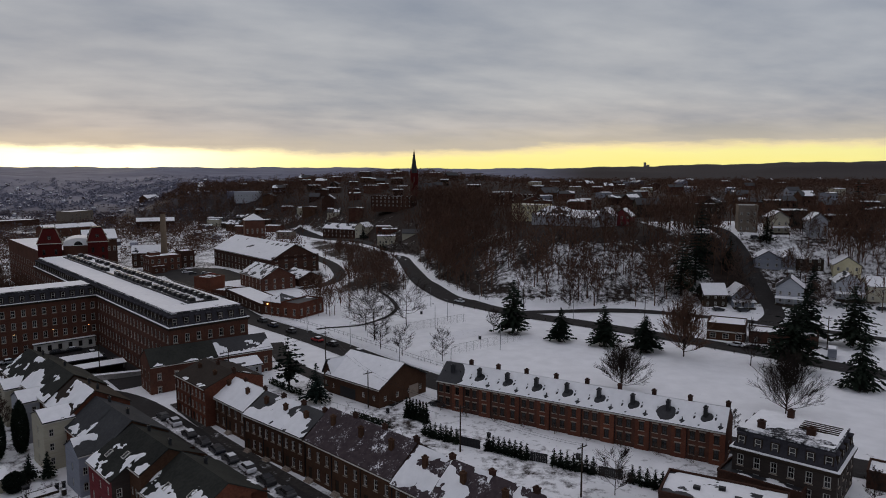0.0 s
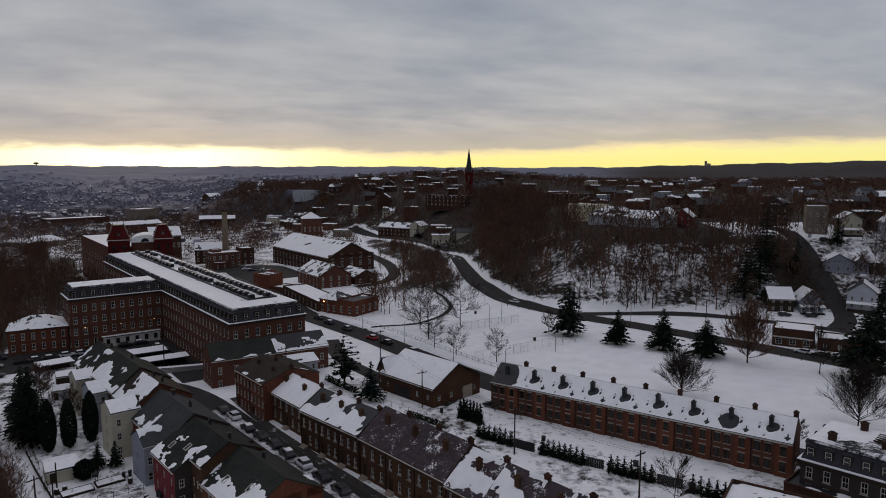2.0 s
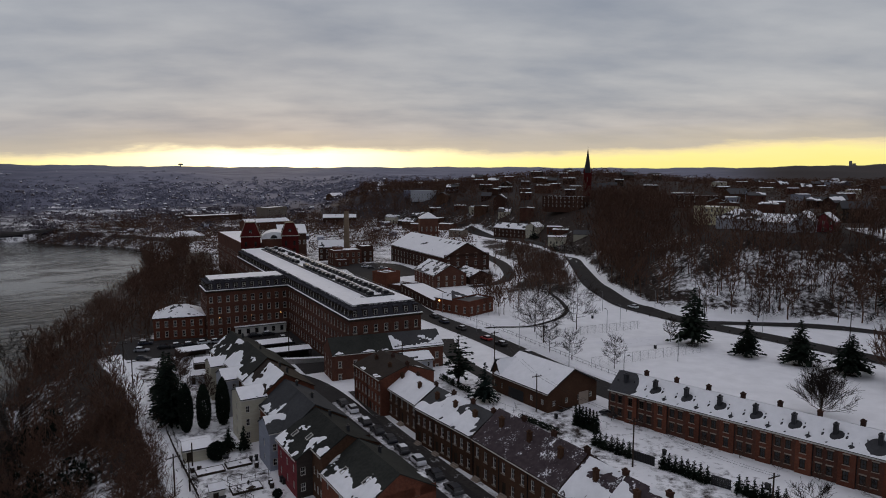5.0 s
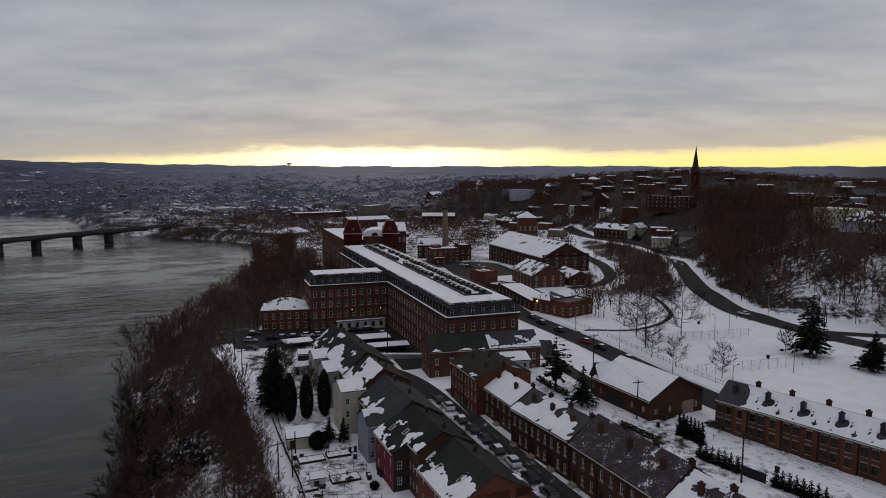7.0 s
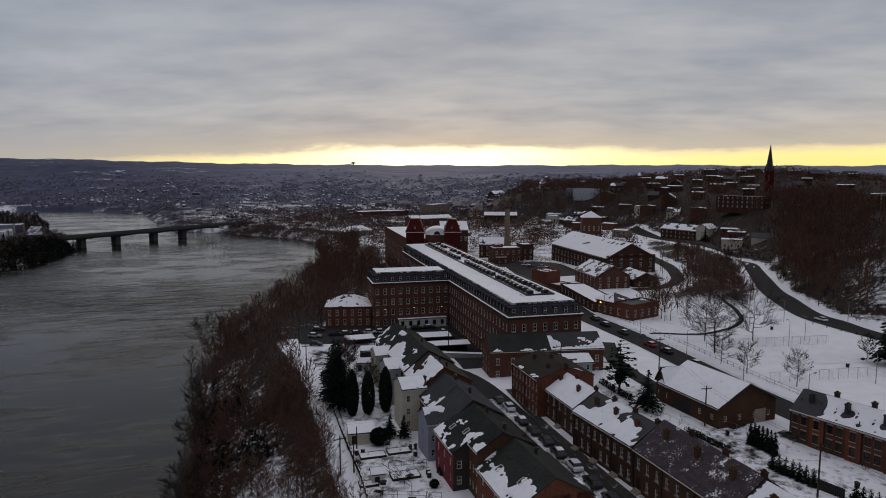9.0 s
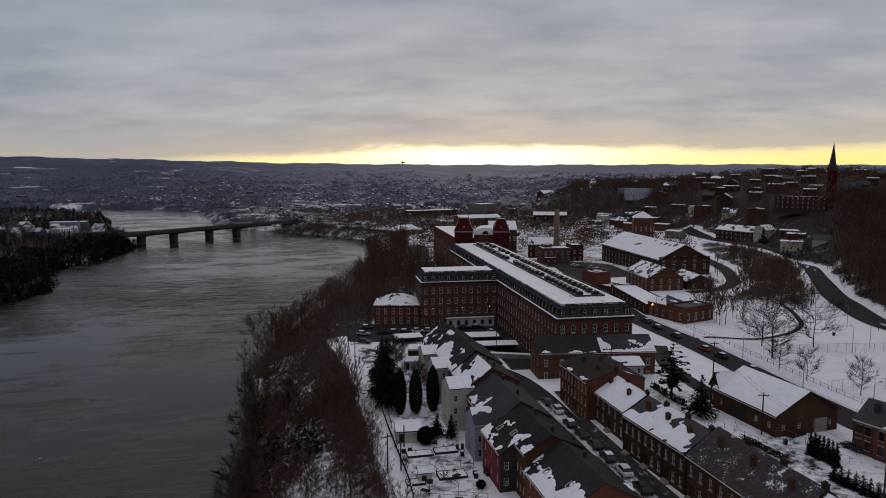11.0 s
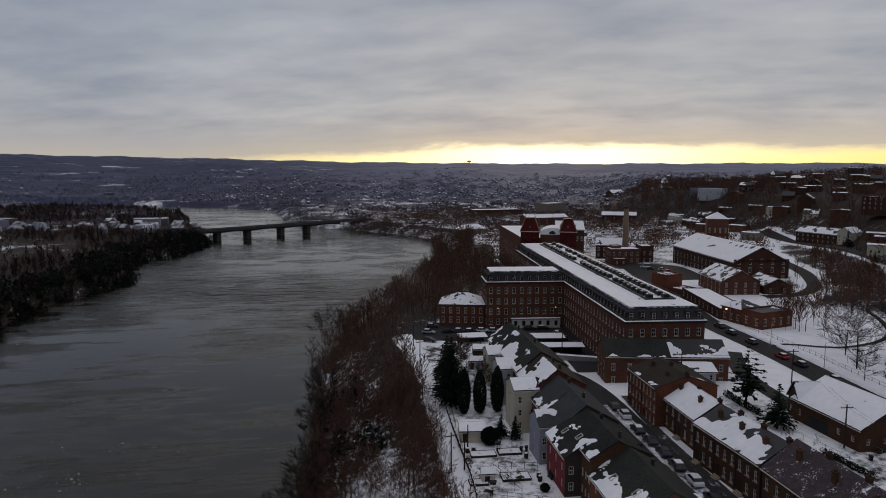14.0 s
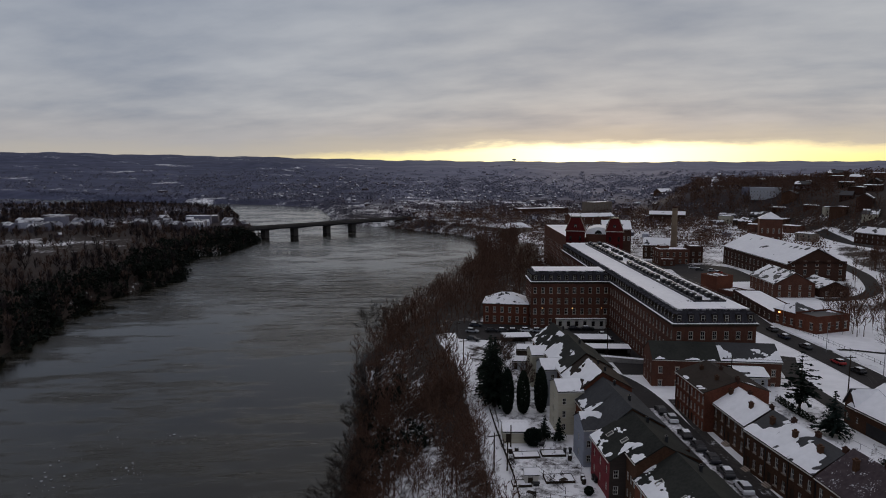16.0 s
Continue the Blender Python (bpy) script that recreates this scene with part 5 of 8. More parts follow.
# ---------------------------------------------------------------- the long row beside the park
ROW_A, ROW_B = Vector((-1.3, 144.5)), Vector((50.0, 114.2))
ROW_WAY = (ROW_B - ROW_A).normalized()
UNITS = 9
unit_w = (ROW_B - ROW_A).length / UNITS
rng = random.Random(11)
for k in range(UNITS):
    a, b = ROW_A + ROW_WAY * unit_w * k, ROW_A + ROW_WAY * unit_w * (k + 1)
    holes = [(unit_w * 0.42, 2.3, 0.75), (unit_w * 0.50, 2.8, 0.9), (unit_w * 0.85, 1.0, 0.42), (unit_w * 0.15, 2.2, 0.30), (unit_w * 0.70, 2.6, 0.26), (unit_w * 0.28, 0.8, 0.22)]
    if k == 0:
        holes.append((1.5, 2.2, 4.3))
    if k == 7:
        holes.append((2.6, 2.2, 1.7))
    house = building("row_house", "two-storey red brick row house with snowy slate roof" if k else "end row house in red brick with half-bare slate roof", "row house", a, b, 9.0, 0, 6.3, 9.3, "x", BRICK, SLATE, (0.98, 0.9),
                     (0, ()), right=(0, ()) if k < UNITS - 1 else (1, (1.2,)), split=0.45, ends=0.0, group="row houses beside the park", cell=0.33, holes=(holes, ()))
    # rear bays: a darker pair of windows and a brighter stair bay standing a little proud
    bay = part("stair_bay", facade(unit_w * 0.40, 6.1, [(0.75, 1.0, 0.95, 1.7), (0.75, 3.75, 0.95, 1.7)]), BRICK_BRIGHT, house, "brighter orange-red brick bay", pose(unit_w * 0.60, -0.30, 0))
    for z in (1.0, 3.75):
        window(bay, 0.75, z, 0.95, 1.7, frame_mat=TIMBER)
    for x in (unit_w * 0.60, unit_w):
        bm = bmesh.new()
        face(bm, [(x, -0.30, 0), (x, 0, 0), (x, 0, 6.1), (x, -0.30, 6.1)])
        part("bay_cheek", bm, BRICK_BRIGHT, house)
    for x in (0.55, 2.25):
        for z in (1.0, 3.75):
            wn = window(house, x, z, 0.95, 1.6, frame_mat=TIMBER, deep=-0.03)
    bm = bmesh.new()
    block(bm, 0.03, -0.10, 0.0, 0.13, 0.0, 6.1)
    part("downpipe", bm, IRON, house)
    bm = bmesh.new()
    block(bm, 0, -0.5, 6.0, unit_w, -0.36, 6.16)
    part("eaves_board", bm, TRIM, house)
    chimney(house, unit_w * 0.42, 2.2, 7.2, 9.6, 0.65, 1.0, SLATE)
    chimney(house, unit_w * 0.95, 4.3, 8.7, 10.5, 0.75, 0.7)
    for hx, hy in ((0.85, 0.85), (0.15, 1.9), (0.70, 2.2)):
        bm = bmesh.new()
        zr = 6.3 + (hy / 4.05) * 3.0
        tube(bm, (unit_w * hx, hy, zr), (unit_w * hx, hy, zr + 0.5), 0.09, 0.09, 8)
        part("vent_pipe", bm, IRON, house)

# ---------------------------------------------------------------- the brick row along the street
def street_row(a, b, n, depth, z0, eave, ridge, wall, cover, snow, label, cols, melt=0.0, rows=(0.9, 3.9), chim=True, ends_shown=True, size=(0.9, 1.75), holes=()):
    a, b = Vector(a), Vector(b)
    way = (b - a) / n
    for k in range(n):
        p, q = a + way * k, a + way * (k + 1)
        house = building("row_house", label, "row house", p, q, depth, z0, eave, ridge, "x", wall, cover, snow, (cols, rows), right=(0, ()), ends=0.0, group="row houses along the street", size=size, melt=melt,
                         doors=(("front", way.length * 0.12, 1.0, 2.3),), holes=(holes, ()), lintel=False)
        w = way.length
        if chim:
            chimney(house, w * 0.5, depth * 0.30, eave + (ridge - eave) * 0.4, ridge + 0.1, 0.75, 0.6, BRICK_BROWN)
            chimney(house, w * 0.96, depth * 0.5, ridge - 0.4, ridge + 0.8, 0.9, 0.5, BRICK_DARK)
        bm = bmesh.new()
        block(bm, 0.03, -0.12, 0, 0.14, 0.0, eave - 0.2)
        part("downpipe", bm, IRON, house)
        bm = bmesh.new()
        for i in range(3):
            block(bm, w * 0.10, -0.4 - 0.32 * (2 - i), 0, w * 0.10 + 1.6, -0.08 - 0.32 * (2 - i), 0.18 * (i + 1))
        part("steps", bm, STONE, house)


street_row((-23.5, 109.6), (-7.6, 94.5), 3, 11, 0, 7, 11, BRICK_BROWN, SLATE_PURPLE, None, "brown brick row house with purple slate roof, thinly snowed", 3)
street_row((-7.6, 94.2), (14, 73.6), 4, 11, 0, 6.6, 10.6, BRICK_BROWN, SLATE_PURPLE, (0.46, 0.3), "brown brick row house with patchy snow on slate", 3)
street_row((-37.3, 121.5), (-23.8, 109.9), 3, 10, 0, 7, 10, BRICK_BROWN, SLATE, (0.70, 0.4), "brown brick row house with snow sliding off slate", 3, melt=0.22)
street_row((-49.1, 135.9), (-38.3, 125.2), 2, 9.5, 0, 6, 9, BRICK_BROWN, SLATE, (0.96, 0.6), "brick house with smooth snow on its roof", 3, rows=(0.9, 3.6))
street_row((-58.4, 142.6), (-48.4, 132.4), 2, 13, -0.5, 8.6, 10.8, BRICK_BRIGHT, SHINGLE_BROWN, (0.30, 0.2), "three-storey dark red brick house with brown shingle roof", 4, rows=(0.7, 3.3, 6.0), size=(0.85, 1.6))
building("brick_house", "two-storey brick mill house with dark roof, snow on the lower slope", "house", (-69.5, 155.0), (-56.5, 164.2), 11, -1.8, 7.8, 10.8, "x", BRICK, SLATE_GREEN, (0.44, 0.3), (4, (0.9, 4.2)), left=(3, (0.9, 4.2)), melt=0.75, ends=0.1, group="mill houses")
building("brick_house", "two-storey brick mill house, its roof half under snow", "house", (-56.4, 164.3), (-45.0, 172.4), 11, -1.8, 7.8, 10.8, "x", BRICK, SLATE, (0.80, 0.5), (4, (0.9, 4.2)), right=(3, (0.9, 4.2)), melt=0.62, ends=0.1, group="mill houses")

# white clapboard shop behind the pine
building("clapboard_house", "small grey-white clapboard house with snowy lean-to", "house", (-50.5, 158.8), (-45.2, 162.6), 8, -0.6, 5.2, 6.2, "x", CLAP_WHITE, SLATE, 0.95, (3, (0.8, 3.3)), right=(2, (0.8, 3.3)), size=(0.8, 1.3), sill=None)

# ---------------------------------------------------------------- brick hall with a broad snowy roof
way = (Vector((-9.1, 149.1)) - Vector((-22.3, 160.6))).normalized()
off = Vector((-way.y, way.x))
front_a, front_b = Vector((-22.3, 160.6)) - off * 7.6, Vector((-9.1, 149.1)) - off * 7.6
if front_a.length > Vector((-22.3, 160.6)).length:
    front_a, front_b = Vector((-22.3, 160.6)) + off * 7.6, Vector((-9.1, 149.1)) + off * 7.6
hall = building("brick_hall", "low brown brick hall with broad snow-covered gable roof", "hall", front_a, front_b, 15.2, 0, 4.5, 8.5, "x", BRICK_BROWN, SLATE, (0.97, 0.95), (5, (1.4,)), right=(4, (1.2,)), size=(0.9, 1.2), sill=None, over=0.5,
                holes=((), ()))
bm = bmesh.new()
block(bm, 4.4, -0.03, 0.2, 9.6, 0.05, 2.6)
part("garage_door", bm, IRON, hall)
bm = bmesh.new()
block(bm, 17.43, 9.5, 0.0, 17.60, 12.5, 2.9)
part("stucco_panel", bm, STONE, hall, "pale panel by the door")
a2 = Vector((-28.8, 157.4))
building("brick_hall", "brown brick cross wing of the hall with snowy roof", "hall", a2, front_a + way * 1.5, 9.5, 0, 4.5, 7.6, "y", BRICK_BROWN, SLATE, (0.96, 0.5), (2, (1.2,)), left=(2, (1.2,)), size=(0.9, 1.2), sill=None)

# ---------------------------------------------------------------- mansard house and the flat roofs before it
mans = mansard("mansard_house", "dark brick house with slate mansard, arched dormers and patchy snow", "house", (48.3, 107.5), (59.9, 97.4), 13.0, 0, 6.4, 9.6, 0.9, CLAP_DARK, (0.9, 3.7), (6, 4, 3), (1.0, 1.9), 0.72, (6, 4, 3), trim=TRIM)
chimney(mans, 3.5, 3.0, 9.4, 11.0, 1.1, 0.9)
chimney(mans, 10.5, 5.0, 9.4, 10.9, 1.3, 0.9)
chimney(mans, 6.0, 11.0, 9.4, 11.2, 1.0, 0.9)
for q in range(5):
    bm = bmesh.new()
    block(bm, 8.2, 7.0 + q * 0.9, 9.75, 14.0, 7.25 + q * 0.9, 10.0)
    part("roof_batten", bm, TIMBER, mans)
flat = building("flat_roof_house", "low house with flat dark roof, drifted snow and vents", "house", (33.0, 98.0), (48.5, 89.5), 9.0, 0, 3.4, 3.6, "flat", BRICK_DARK, SLATE, (0.66,), (4, (1.0,)), size=(0.9, 1.3))
for x, y in ((5, 4), (8.5, 5.5), (11, 3)):
    bm = bmesh.new()
    block(bm, x - 0.5, y - 0.4, 3.0, x + 0.5, y + 0.4, 3.7)
    part("roof_vent", bm, IRON, flat)
building("flat_roof_house", "low snowy flat roof behind the mansard house", "house", (45.5, 106.5), (55, 98), 6.5, 0, 3.0, 3.2, "flat", BRICK_DARK, SLATE, (0.40,))
building("garage", "low dark brick garage with railed snowy yard beside it", "garage", (70, 106), (78, 100), 6, 0, 3.0, 3.2, "flat", BRICK_DARK, SLATE, (0.8,))

# ---------------------------------------------------------------- houses on the river side of the street
HE, HN, H0 = Vector((-0.71, 0.70)), Vector((-0.70, -0.71)), Vector((-43.0, 101.0))


def lane(s, n):
    p = H0 + HE * s + HN * n
    return (p.x, p.y)


def street_house(s0, s1, rear, ridge, eave, wall, cover, snow, label, sky=0, rows=(1.0, 3.9), left_wall=None, melt=0.0, chim=1, right=(2, (3.0, 5.8)), scale=0.16, shift=0.0):
    """A house whose ridge follows the street; rear is how far its back slope reaches towards the river."""
    depth = rear + 6.3
    z0 = -2.5
    house = building("street_house", label, "row house", lane(s1, rear + shift), lane(s0, rear + shift), depth, z0, eave - z0, ridge - z0, "x", wall, cover, snow, (3, rows), left=(1, (rows[-1],)), right=right, split=rear / depth, ends=0.25, over=0.3,
                     group="houses on the river side of the street", size=(0.9, 1.5), sill=None, snow_scale=scale, walls=left_wall, melt=melt, cell=0.28, eave2=ridge - 3.5 - z0)
    w = s1 - s0
    k = (ridge - eave) / rear
    for i in range(sky):
        x, y = w * (0.3 + 0.42 * i), rear * (0.32 + 0.15 * i)
        z = eave - z0 + k * y + 0.16
        bm = bmesh.new()
        for q in ((-0.5, -0.7, -0.4, 0.7), (0.4, -0.7, 0.5, 0.7), (-0.4, -0.7, 0.4, -0.6), (-0.4, 0.6, 0.4, 0.7)):
            block(bm, q[0], q[1], 0, q[2], q[3], 0.18)
        sl = part("skylight", bm, TRIM, house, "", pose(x, y, z, math.degrees(math.atan(k))))
        bm = bmesh.new()
        face(bm, [(-0.4, -0.6, 0.1), (0.4, -0.6, 0.1), (0.4, 0.6, 0.1), (-0.4, 0.6, 0.1)])
        part("pane", bm, GLASS, sl)
    for i in range(chim):
        chimney(house, w * (0.35 + 0.4 * i), rear + 1.5, ridge - z0 - 1.2, ridge - z0 + 0.35, 0.42, 0.42, SLATE)
    return house


street_house(-15.0, 0.3, 6.5, 7.6, 3.4, BRICK_BRIGHT, SLATE_GREEN, (0.66, 0.46), "red brick house with dark shingles, drifts and two skylights", 2, scale=0.19, melt=0.62, chim=1, right=(2, (2.9, 5.8)), left_wall={"right": BRICK_BRIGHT, "left": BRICK_BROWN}, shift=-2.0)
street_house(0.3, 4.8, 4.4, 8.8, 6.0, BRICK_BROWN, SLATE_GREEN, (0.55, 0.10), "brown brick house with dark shingle roof", 0, scale=0.19, melt=0.62, chim=1)
street_house(4.8, 15.2, 7.2, 8.8, 4.4, CLAP_RED, SLATE_GREEN, (0.62, 0.36), "maroon and dark brown clapboard house with patchy snow on shingles", 2, left_wall={"right": CLAP_DARK}, scale=0.19, melt=0.62, chim=1, right=(6, (1.0, 3.8)))
street_house(15.2, 24.0, 5.4, 9.4, 5.0, BRICK_BROWN, SHINGLE_GREY, (0.44, 0.0), "house with smooth grey shingle roof and little snow", 0, scale=0.19, melt=0.62, chim=1)
street_house(24.0, 33.0, 5.4, 9.4, 5.0, BRICK_BRIGHT, SHINGLE_GREY, (0.52, 0.0), "grey-shingled house with two roof vents", 0, scale=0.19, melt=0.62, chim=1)
street_house(33.0, 45.4, 5.4, 10.5, 6.2, BRICK_BRIGHT, SHINGLE_BROWN, (0.78, 0.12), "brick house with brown roof half under snow", 0, scale=0.16, melt=0.45, chim=2)
street_house(45.4, 62, 5.4, 11.0, 6.6, BRICK_BROWN, SLATE_GREEN, (0.76, 0.12), "dark-roofed house with broad patches of snow", 0, scale=0.16, melt=0.45, chim=1)
street_house(62, 78, 5.4, 10.2, 6.0, BRICK_BROWN, SLATE_GREEN, (0.60, 0.1), "dark green-shingled end house with little snow", 0, scale=0.16, melt=0.45, chim=1)


def ell(s0, s1, n0, n1, eave, ridge, wall, cover, snow, label, rows, cols=2, side_cols=1):
    building("rear_wing", label, "rear wing", lane(s0, n1), lane(s0, n0), s1 - s0, -2.5, eave + 2.5, ridge + 2.5, "x", wall, cover, snow, (cols, rows), left=(side_cols, rows), size=(0.85, 1.45), sill=None, over=0.25, ends=0.15, group="rear wings of the street houses", snow_scale=0.14)


ell(17.5, 24.5, 4.0, 8.0, 4.7, 6.6, CLAP_GREY, SHINGLE_GREY, (0.55, 0.3), "blue-grey clapboard rear wing, three storeys", (0.8, 3.6), 2)
ell(32.6, 40.0, 4.0, 9.2, 6.6, 8.0, CLAP_CREAM, SLATE, (0.97, 0.6), "cream clapboard rear wing with snowy roof", (0.9, 3.6, 6.3), 2)
ell(49.5, 56.5, 4.0, 8.8, 6.0, 7.6, CLAP_WHITE, SLATE, (0.97, 0.6), "grey-white clapboard rear wing with snowy roof", (0.9, 3.5, 6.0), 1)
ell(63.0, 69.5, 4.0, 8.6, 5.6, 7.0, CLAP_CREAM, SLATE, (0.97, 0.6), "cream clapboard rear wing, two windows", (0.9, 3.5, 5.6), 1)

# yard sheds and carports
def small_roof(name, label, category, a, b, depth, h, wall, snow=0.98, ridge=None, group=""):
    z = min(ground_z(*a), ground_z(*b))
    return building(name, label, category, a, b, depth, z, h, ridge or h + 0.7, "x", wall, SLATE, snow, doors=(("front", 0.5, 0.9, 1.9),), over=0.2, group=group, sill=None)


small_roof("shed", "cream board garden shed with snow-covered roof", "shed", (-78.4, 106.5), (-74.6, 109.8), 6.0, 2.3, CLAP_CREAM)
small_roof("shed", "tiny white greenhouse shed in the snowy yard", "shed", (-65.0, 94.7), (-63.3, 96.3), 2.0, 1.8, TRIM)
small_roof("shed", "long low garden shed with snowy roof", "shed", (-105.8, 147.5), (-98.5, 153.0), 5.0, 2.3, CLAP_WHITE)
small_roof("shed", "brown shed with snow-covered roof by the parking lot", "shed", (-112, 158.5), (-104.5, 164.5), 5.5, 2.6, TIMBER)


def carport(a, b, depth, label):
    at, wide = stance(a, b, ground_z(*a))
    root = thing("carport", label, "carport", at, "carports in the lot")
    bm = bmesh.new()
    slab(bm, [(0, 0, 2.6), (wide, 0, 2.6), (wide, depth, 2.9), (0, depth, 2.9)], 0.2)
    rf = part("roof", bm, SLATE, root)
    part("snow", snow_on([(0, 0, 2.61), (wide, 0, 2.61), (wide, depth, 2.91), (0, depth, 2.91)], 1.4, 3.3, 0.8), SNOW, rf)
    n = 5
    for k in range(n):
        for y in (0.25, depth - 0.25):
            bm = bmesh.new()
            x = 0.25 + (wide - 0.5) * k / (n - 1)
            block(bm, x - 0.08, y - 0.08, -0.3, x + 0.08, y + 0.08, 2.45)
            part("post", bm, TIMBER, root)
    bm = bmesh.new()
    block(bm, 0.1, depth - 0.12, 0, wide - 0.1, depth - 0.04, 2.5)
    part("back_panel", bm, TIMBER, root)


carport((-107.5, 178.3), (-97.0, 187.0), 5.5, "long carport with snow-covered roof in the lot")
carport((-99.0, 171.8), (-87.5, 181.0), 4.5, "second carport with snow-covered roof")
carport((-123.0, 166.8), (-117.0, 173.5), 5.0, "short carport with snowy roof near the bank")

# long low wall of the lot, capped with snow
at, wide = stance((-94.5, 170.8), (-80.5, 176.6), -3.0)
lot_wall = thing("low_wall", "long low stone wall under a thick cap of snow by the lot", "wall", at)
bm = bmesh.new()
block(bm, 0, 0, -0.5, wide, 0.5, 1.5)
part("masonry", bm, CONCRETE, lot_wall)
part("snow", snow_on([(-0.1, -0.1, 1.51), (wide + 0.1, -0.1, 1.51), (wide + 0.1, 1.6, 1.51), (-0.1, 1.6, 1.51)], 1.4, 2.0, 0.4), SNOW, lot_wall)


# ---------------------------------------------------------------- factory quarter
def ground_low(*pts):
    return min(ground_z(*p) for p in pts)


fact = building("factory", "long dark brick factory hall under a broad snowy roof", "factory", (-132.8, 386.8), (-86.0, 333.5), 27, -2.5, 10.5, 17.5, "x", BRICK_DARK, SLATE, (1.0, 0.9), (16, (1.5, 5.6)), right=(5, (1.5, 5.6, 9.5)), size=(1.4, 2.4), cell=0.8, holes=([(34, 8, 1.3), (32.0, 7.2, 0.9), (35.6, 8.8, 0.9), (52, 12.5, 0.9), (56, 13.2, 1.3), (61, 13.0, 0.9), (65, 14.0, 1.5), (12, 11, 0.6), (20, 13.4, 0.8), (44, 13.6, 0.8)], ()))
building("factory_wing", "brick gabled factory wing with broken snow on its roof", "factory", (-79.2, 290.0), (-66.8, 300.0), 24, -0.5, 6.0, 10.4, "y", BRICK, SLATE, (0.60, 0.45), (4, (1.0, 3.7)), left=(6, (1.0, 3.7)), size=(1.0, 1.6), cell=0.35, snow_scale=0.30)
building("factory_wing", "lower brick factory wing with a pale gable band", "factory", (-65.5, 302.0), (-56.5, 309.0), 17, -0.5, 4.2, 6.8, "y", BRICK_DARK, SLATE, (0.55, 0.6), (2, (1.2,)), size=(1.1, 1.5), cell=0.4)
building("warehouse", "low flat-roofed warehouse buried under smooth snow", "warehouse", (-90.3, 274.4), (-66.4, 241.2), 10.5, -0.3, 4.2, 4.5, "flat", BRICK_DARK, SLATE, (1.3,), (9, (1.4,)), right=(2, (1.4,)), size=(1.2, 1.5))
shop = building("corner_shop", "single-storey brick corner building with lit lamp and snowy lean-to roof", "shop", (-58.4, 238.0), (-51.3, 234.1), 14, -0.1, 5.6, 5.9, "flat", BRICK_BRIGHT, SLATE, (0.30,), (2, (1.1,)), right=(4, (1.2,)), size=(1.2, 2.2))
building("corner_shop", "brick annex of the corner building with hipped snowy roof", "shop", (-66.0, 242.2), (-58.5, 238.05), 9.5, -0.1, 5.2, 7.6, "hip", BRICK_BRIGHT, SLATE, (0.80, 0.5, 0.5, 0.7), (3, (1.1,)), left=(2, (1.1,)), size=(1.1, 1.9))
at, wide = stance((-66.0, 242.2), (-58.5, 238.05), 0)
lamp = thing("wall_lamp", "small glowing sodium lamp on the corner building", "lamp", at @ pose(2.6, -0.5, 4.3))
bm = bmesh.new()
bmesh.ops.create_icosphere(bm, subdivisions=2, radius=0.30)
part("bulb", bm, LAMP, lamp)
bm = bmesh.new()
tube(bm, (0, 0.5, 0.5), (0, 0, 0.45), 0.05, 0.05, 6)
part("bracket", bm, IRON, lamp)
for dx, w, h, lab in ((0, 9.0, 8.5, "red brick boiler house stub beyond the mill"), (10.5, 16.0, 3.6, "low brick shed with snow in parapet bays")):
    a = Vector((-108.5, 289.0)) + Vector((0.90, -0.43)) * dx
    b = a + Vector((0.90, -0.43)) * w
    building("boiler_house", lab, "factory", a, b, 9, -1.8, h, h + 0.3, "flat", BRICK_BRIGHT if dx == 0 else BRICK, SLATE, (0.5 if dx == 0 else 0.62,), group="brick blocks by the mill")
building("brick_block", "two-storey brick office block with boarded windows, flat snowy roof", "office", (-164.0, 371.5), (-150.5, 383.0), 12, -4.3, 9.2, 9.5, "flat", BRICK, SLATE, (0.95,), (5, (1.4, 5.2)), left=(3, (1.4, 5.2)), right=(3, (1.4, 5.2)), size=(1.3, 2.1), group="office blocks")
building("brick_block", "low brick porch block with a snowy flat roof", "office", (-160.5, 367.5), (-154.5, 372.5), 5, -4.3, 4.2, 4.5, "flat", BRICK, SLATE, (1.1,), (2, (1.2,)), size=(1.0, 1.5), group="office blocks")
building("brick_block", "small brick stair head with snowy cap", "office", (-166.0, 377.5), (-162.0, 381.0), 5, -4.3, 10.6, 10.9, "flat", BRICK, SLATE, (1.1,), (1, (6.4,)), size=(1.0, 1.6), group="office blocks")
building("brick_block", "dark brick stair block with flat roof", "office", (-151.0, 385.0), (-145.5, 390.0), 10, -4.3, 10.8, 11.1, "flat", BRICK_DARK, SLATE, (0.95,), (2, (1.4, 5.4)), right=(3, (1.4, 5.4)), size=(1.2, 2.0), group="office blocks")
building("brick_block", "dark brick gabled works with snow on slates", "office", (-186.0, 398.0), (-169.0, 404.0), 12, -5.0, 8.6, 12.6, "x", BRICK_DARK, SLATE, (0.70, 0.6), (5, (1.4, 5.0)), right=(2, (1.4, 5.0)), size=(1.2, 2.0), group="office blocks")
building("brick_tower", "square red brick water tower with snowy pyramid roof", "tower", (-121.2, 409.3), (-110.2, 413.5), 11.8, -1.5, 24.0, 27.6, "hip", BRICK, SLATE, (1.1, 1.1, 1.1, 1.1), (4, (6.0, 11.0, 16.0)), right=(4, (6.0, 11.0, 16.0)), size=(0.9, 2.6))
stack = thing("factory_chimney", "tall tapering buff brick factory chimney", "chimney", pose(-166.0, 397.0, -5.5))
bm = bmesh.new()
tube(bm, (0, 0, -1), (0, 0, 33), 2.1, 1.5, 20)
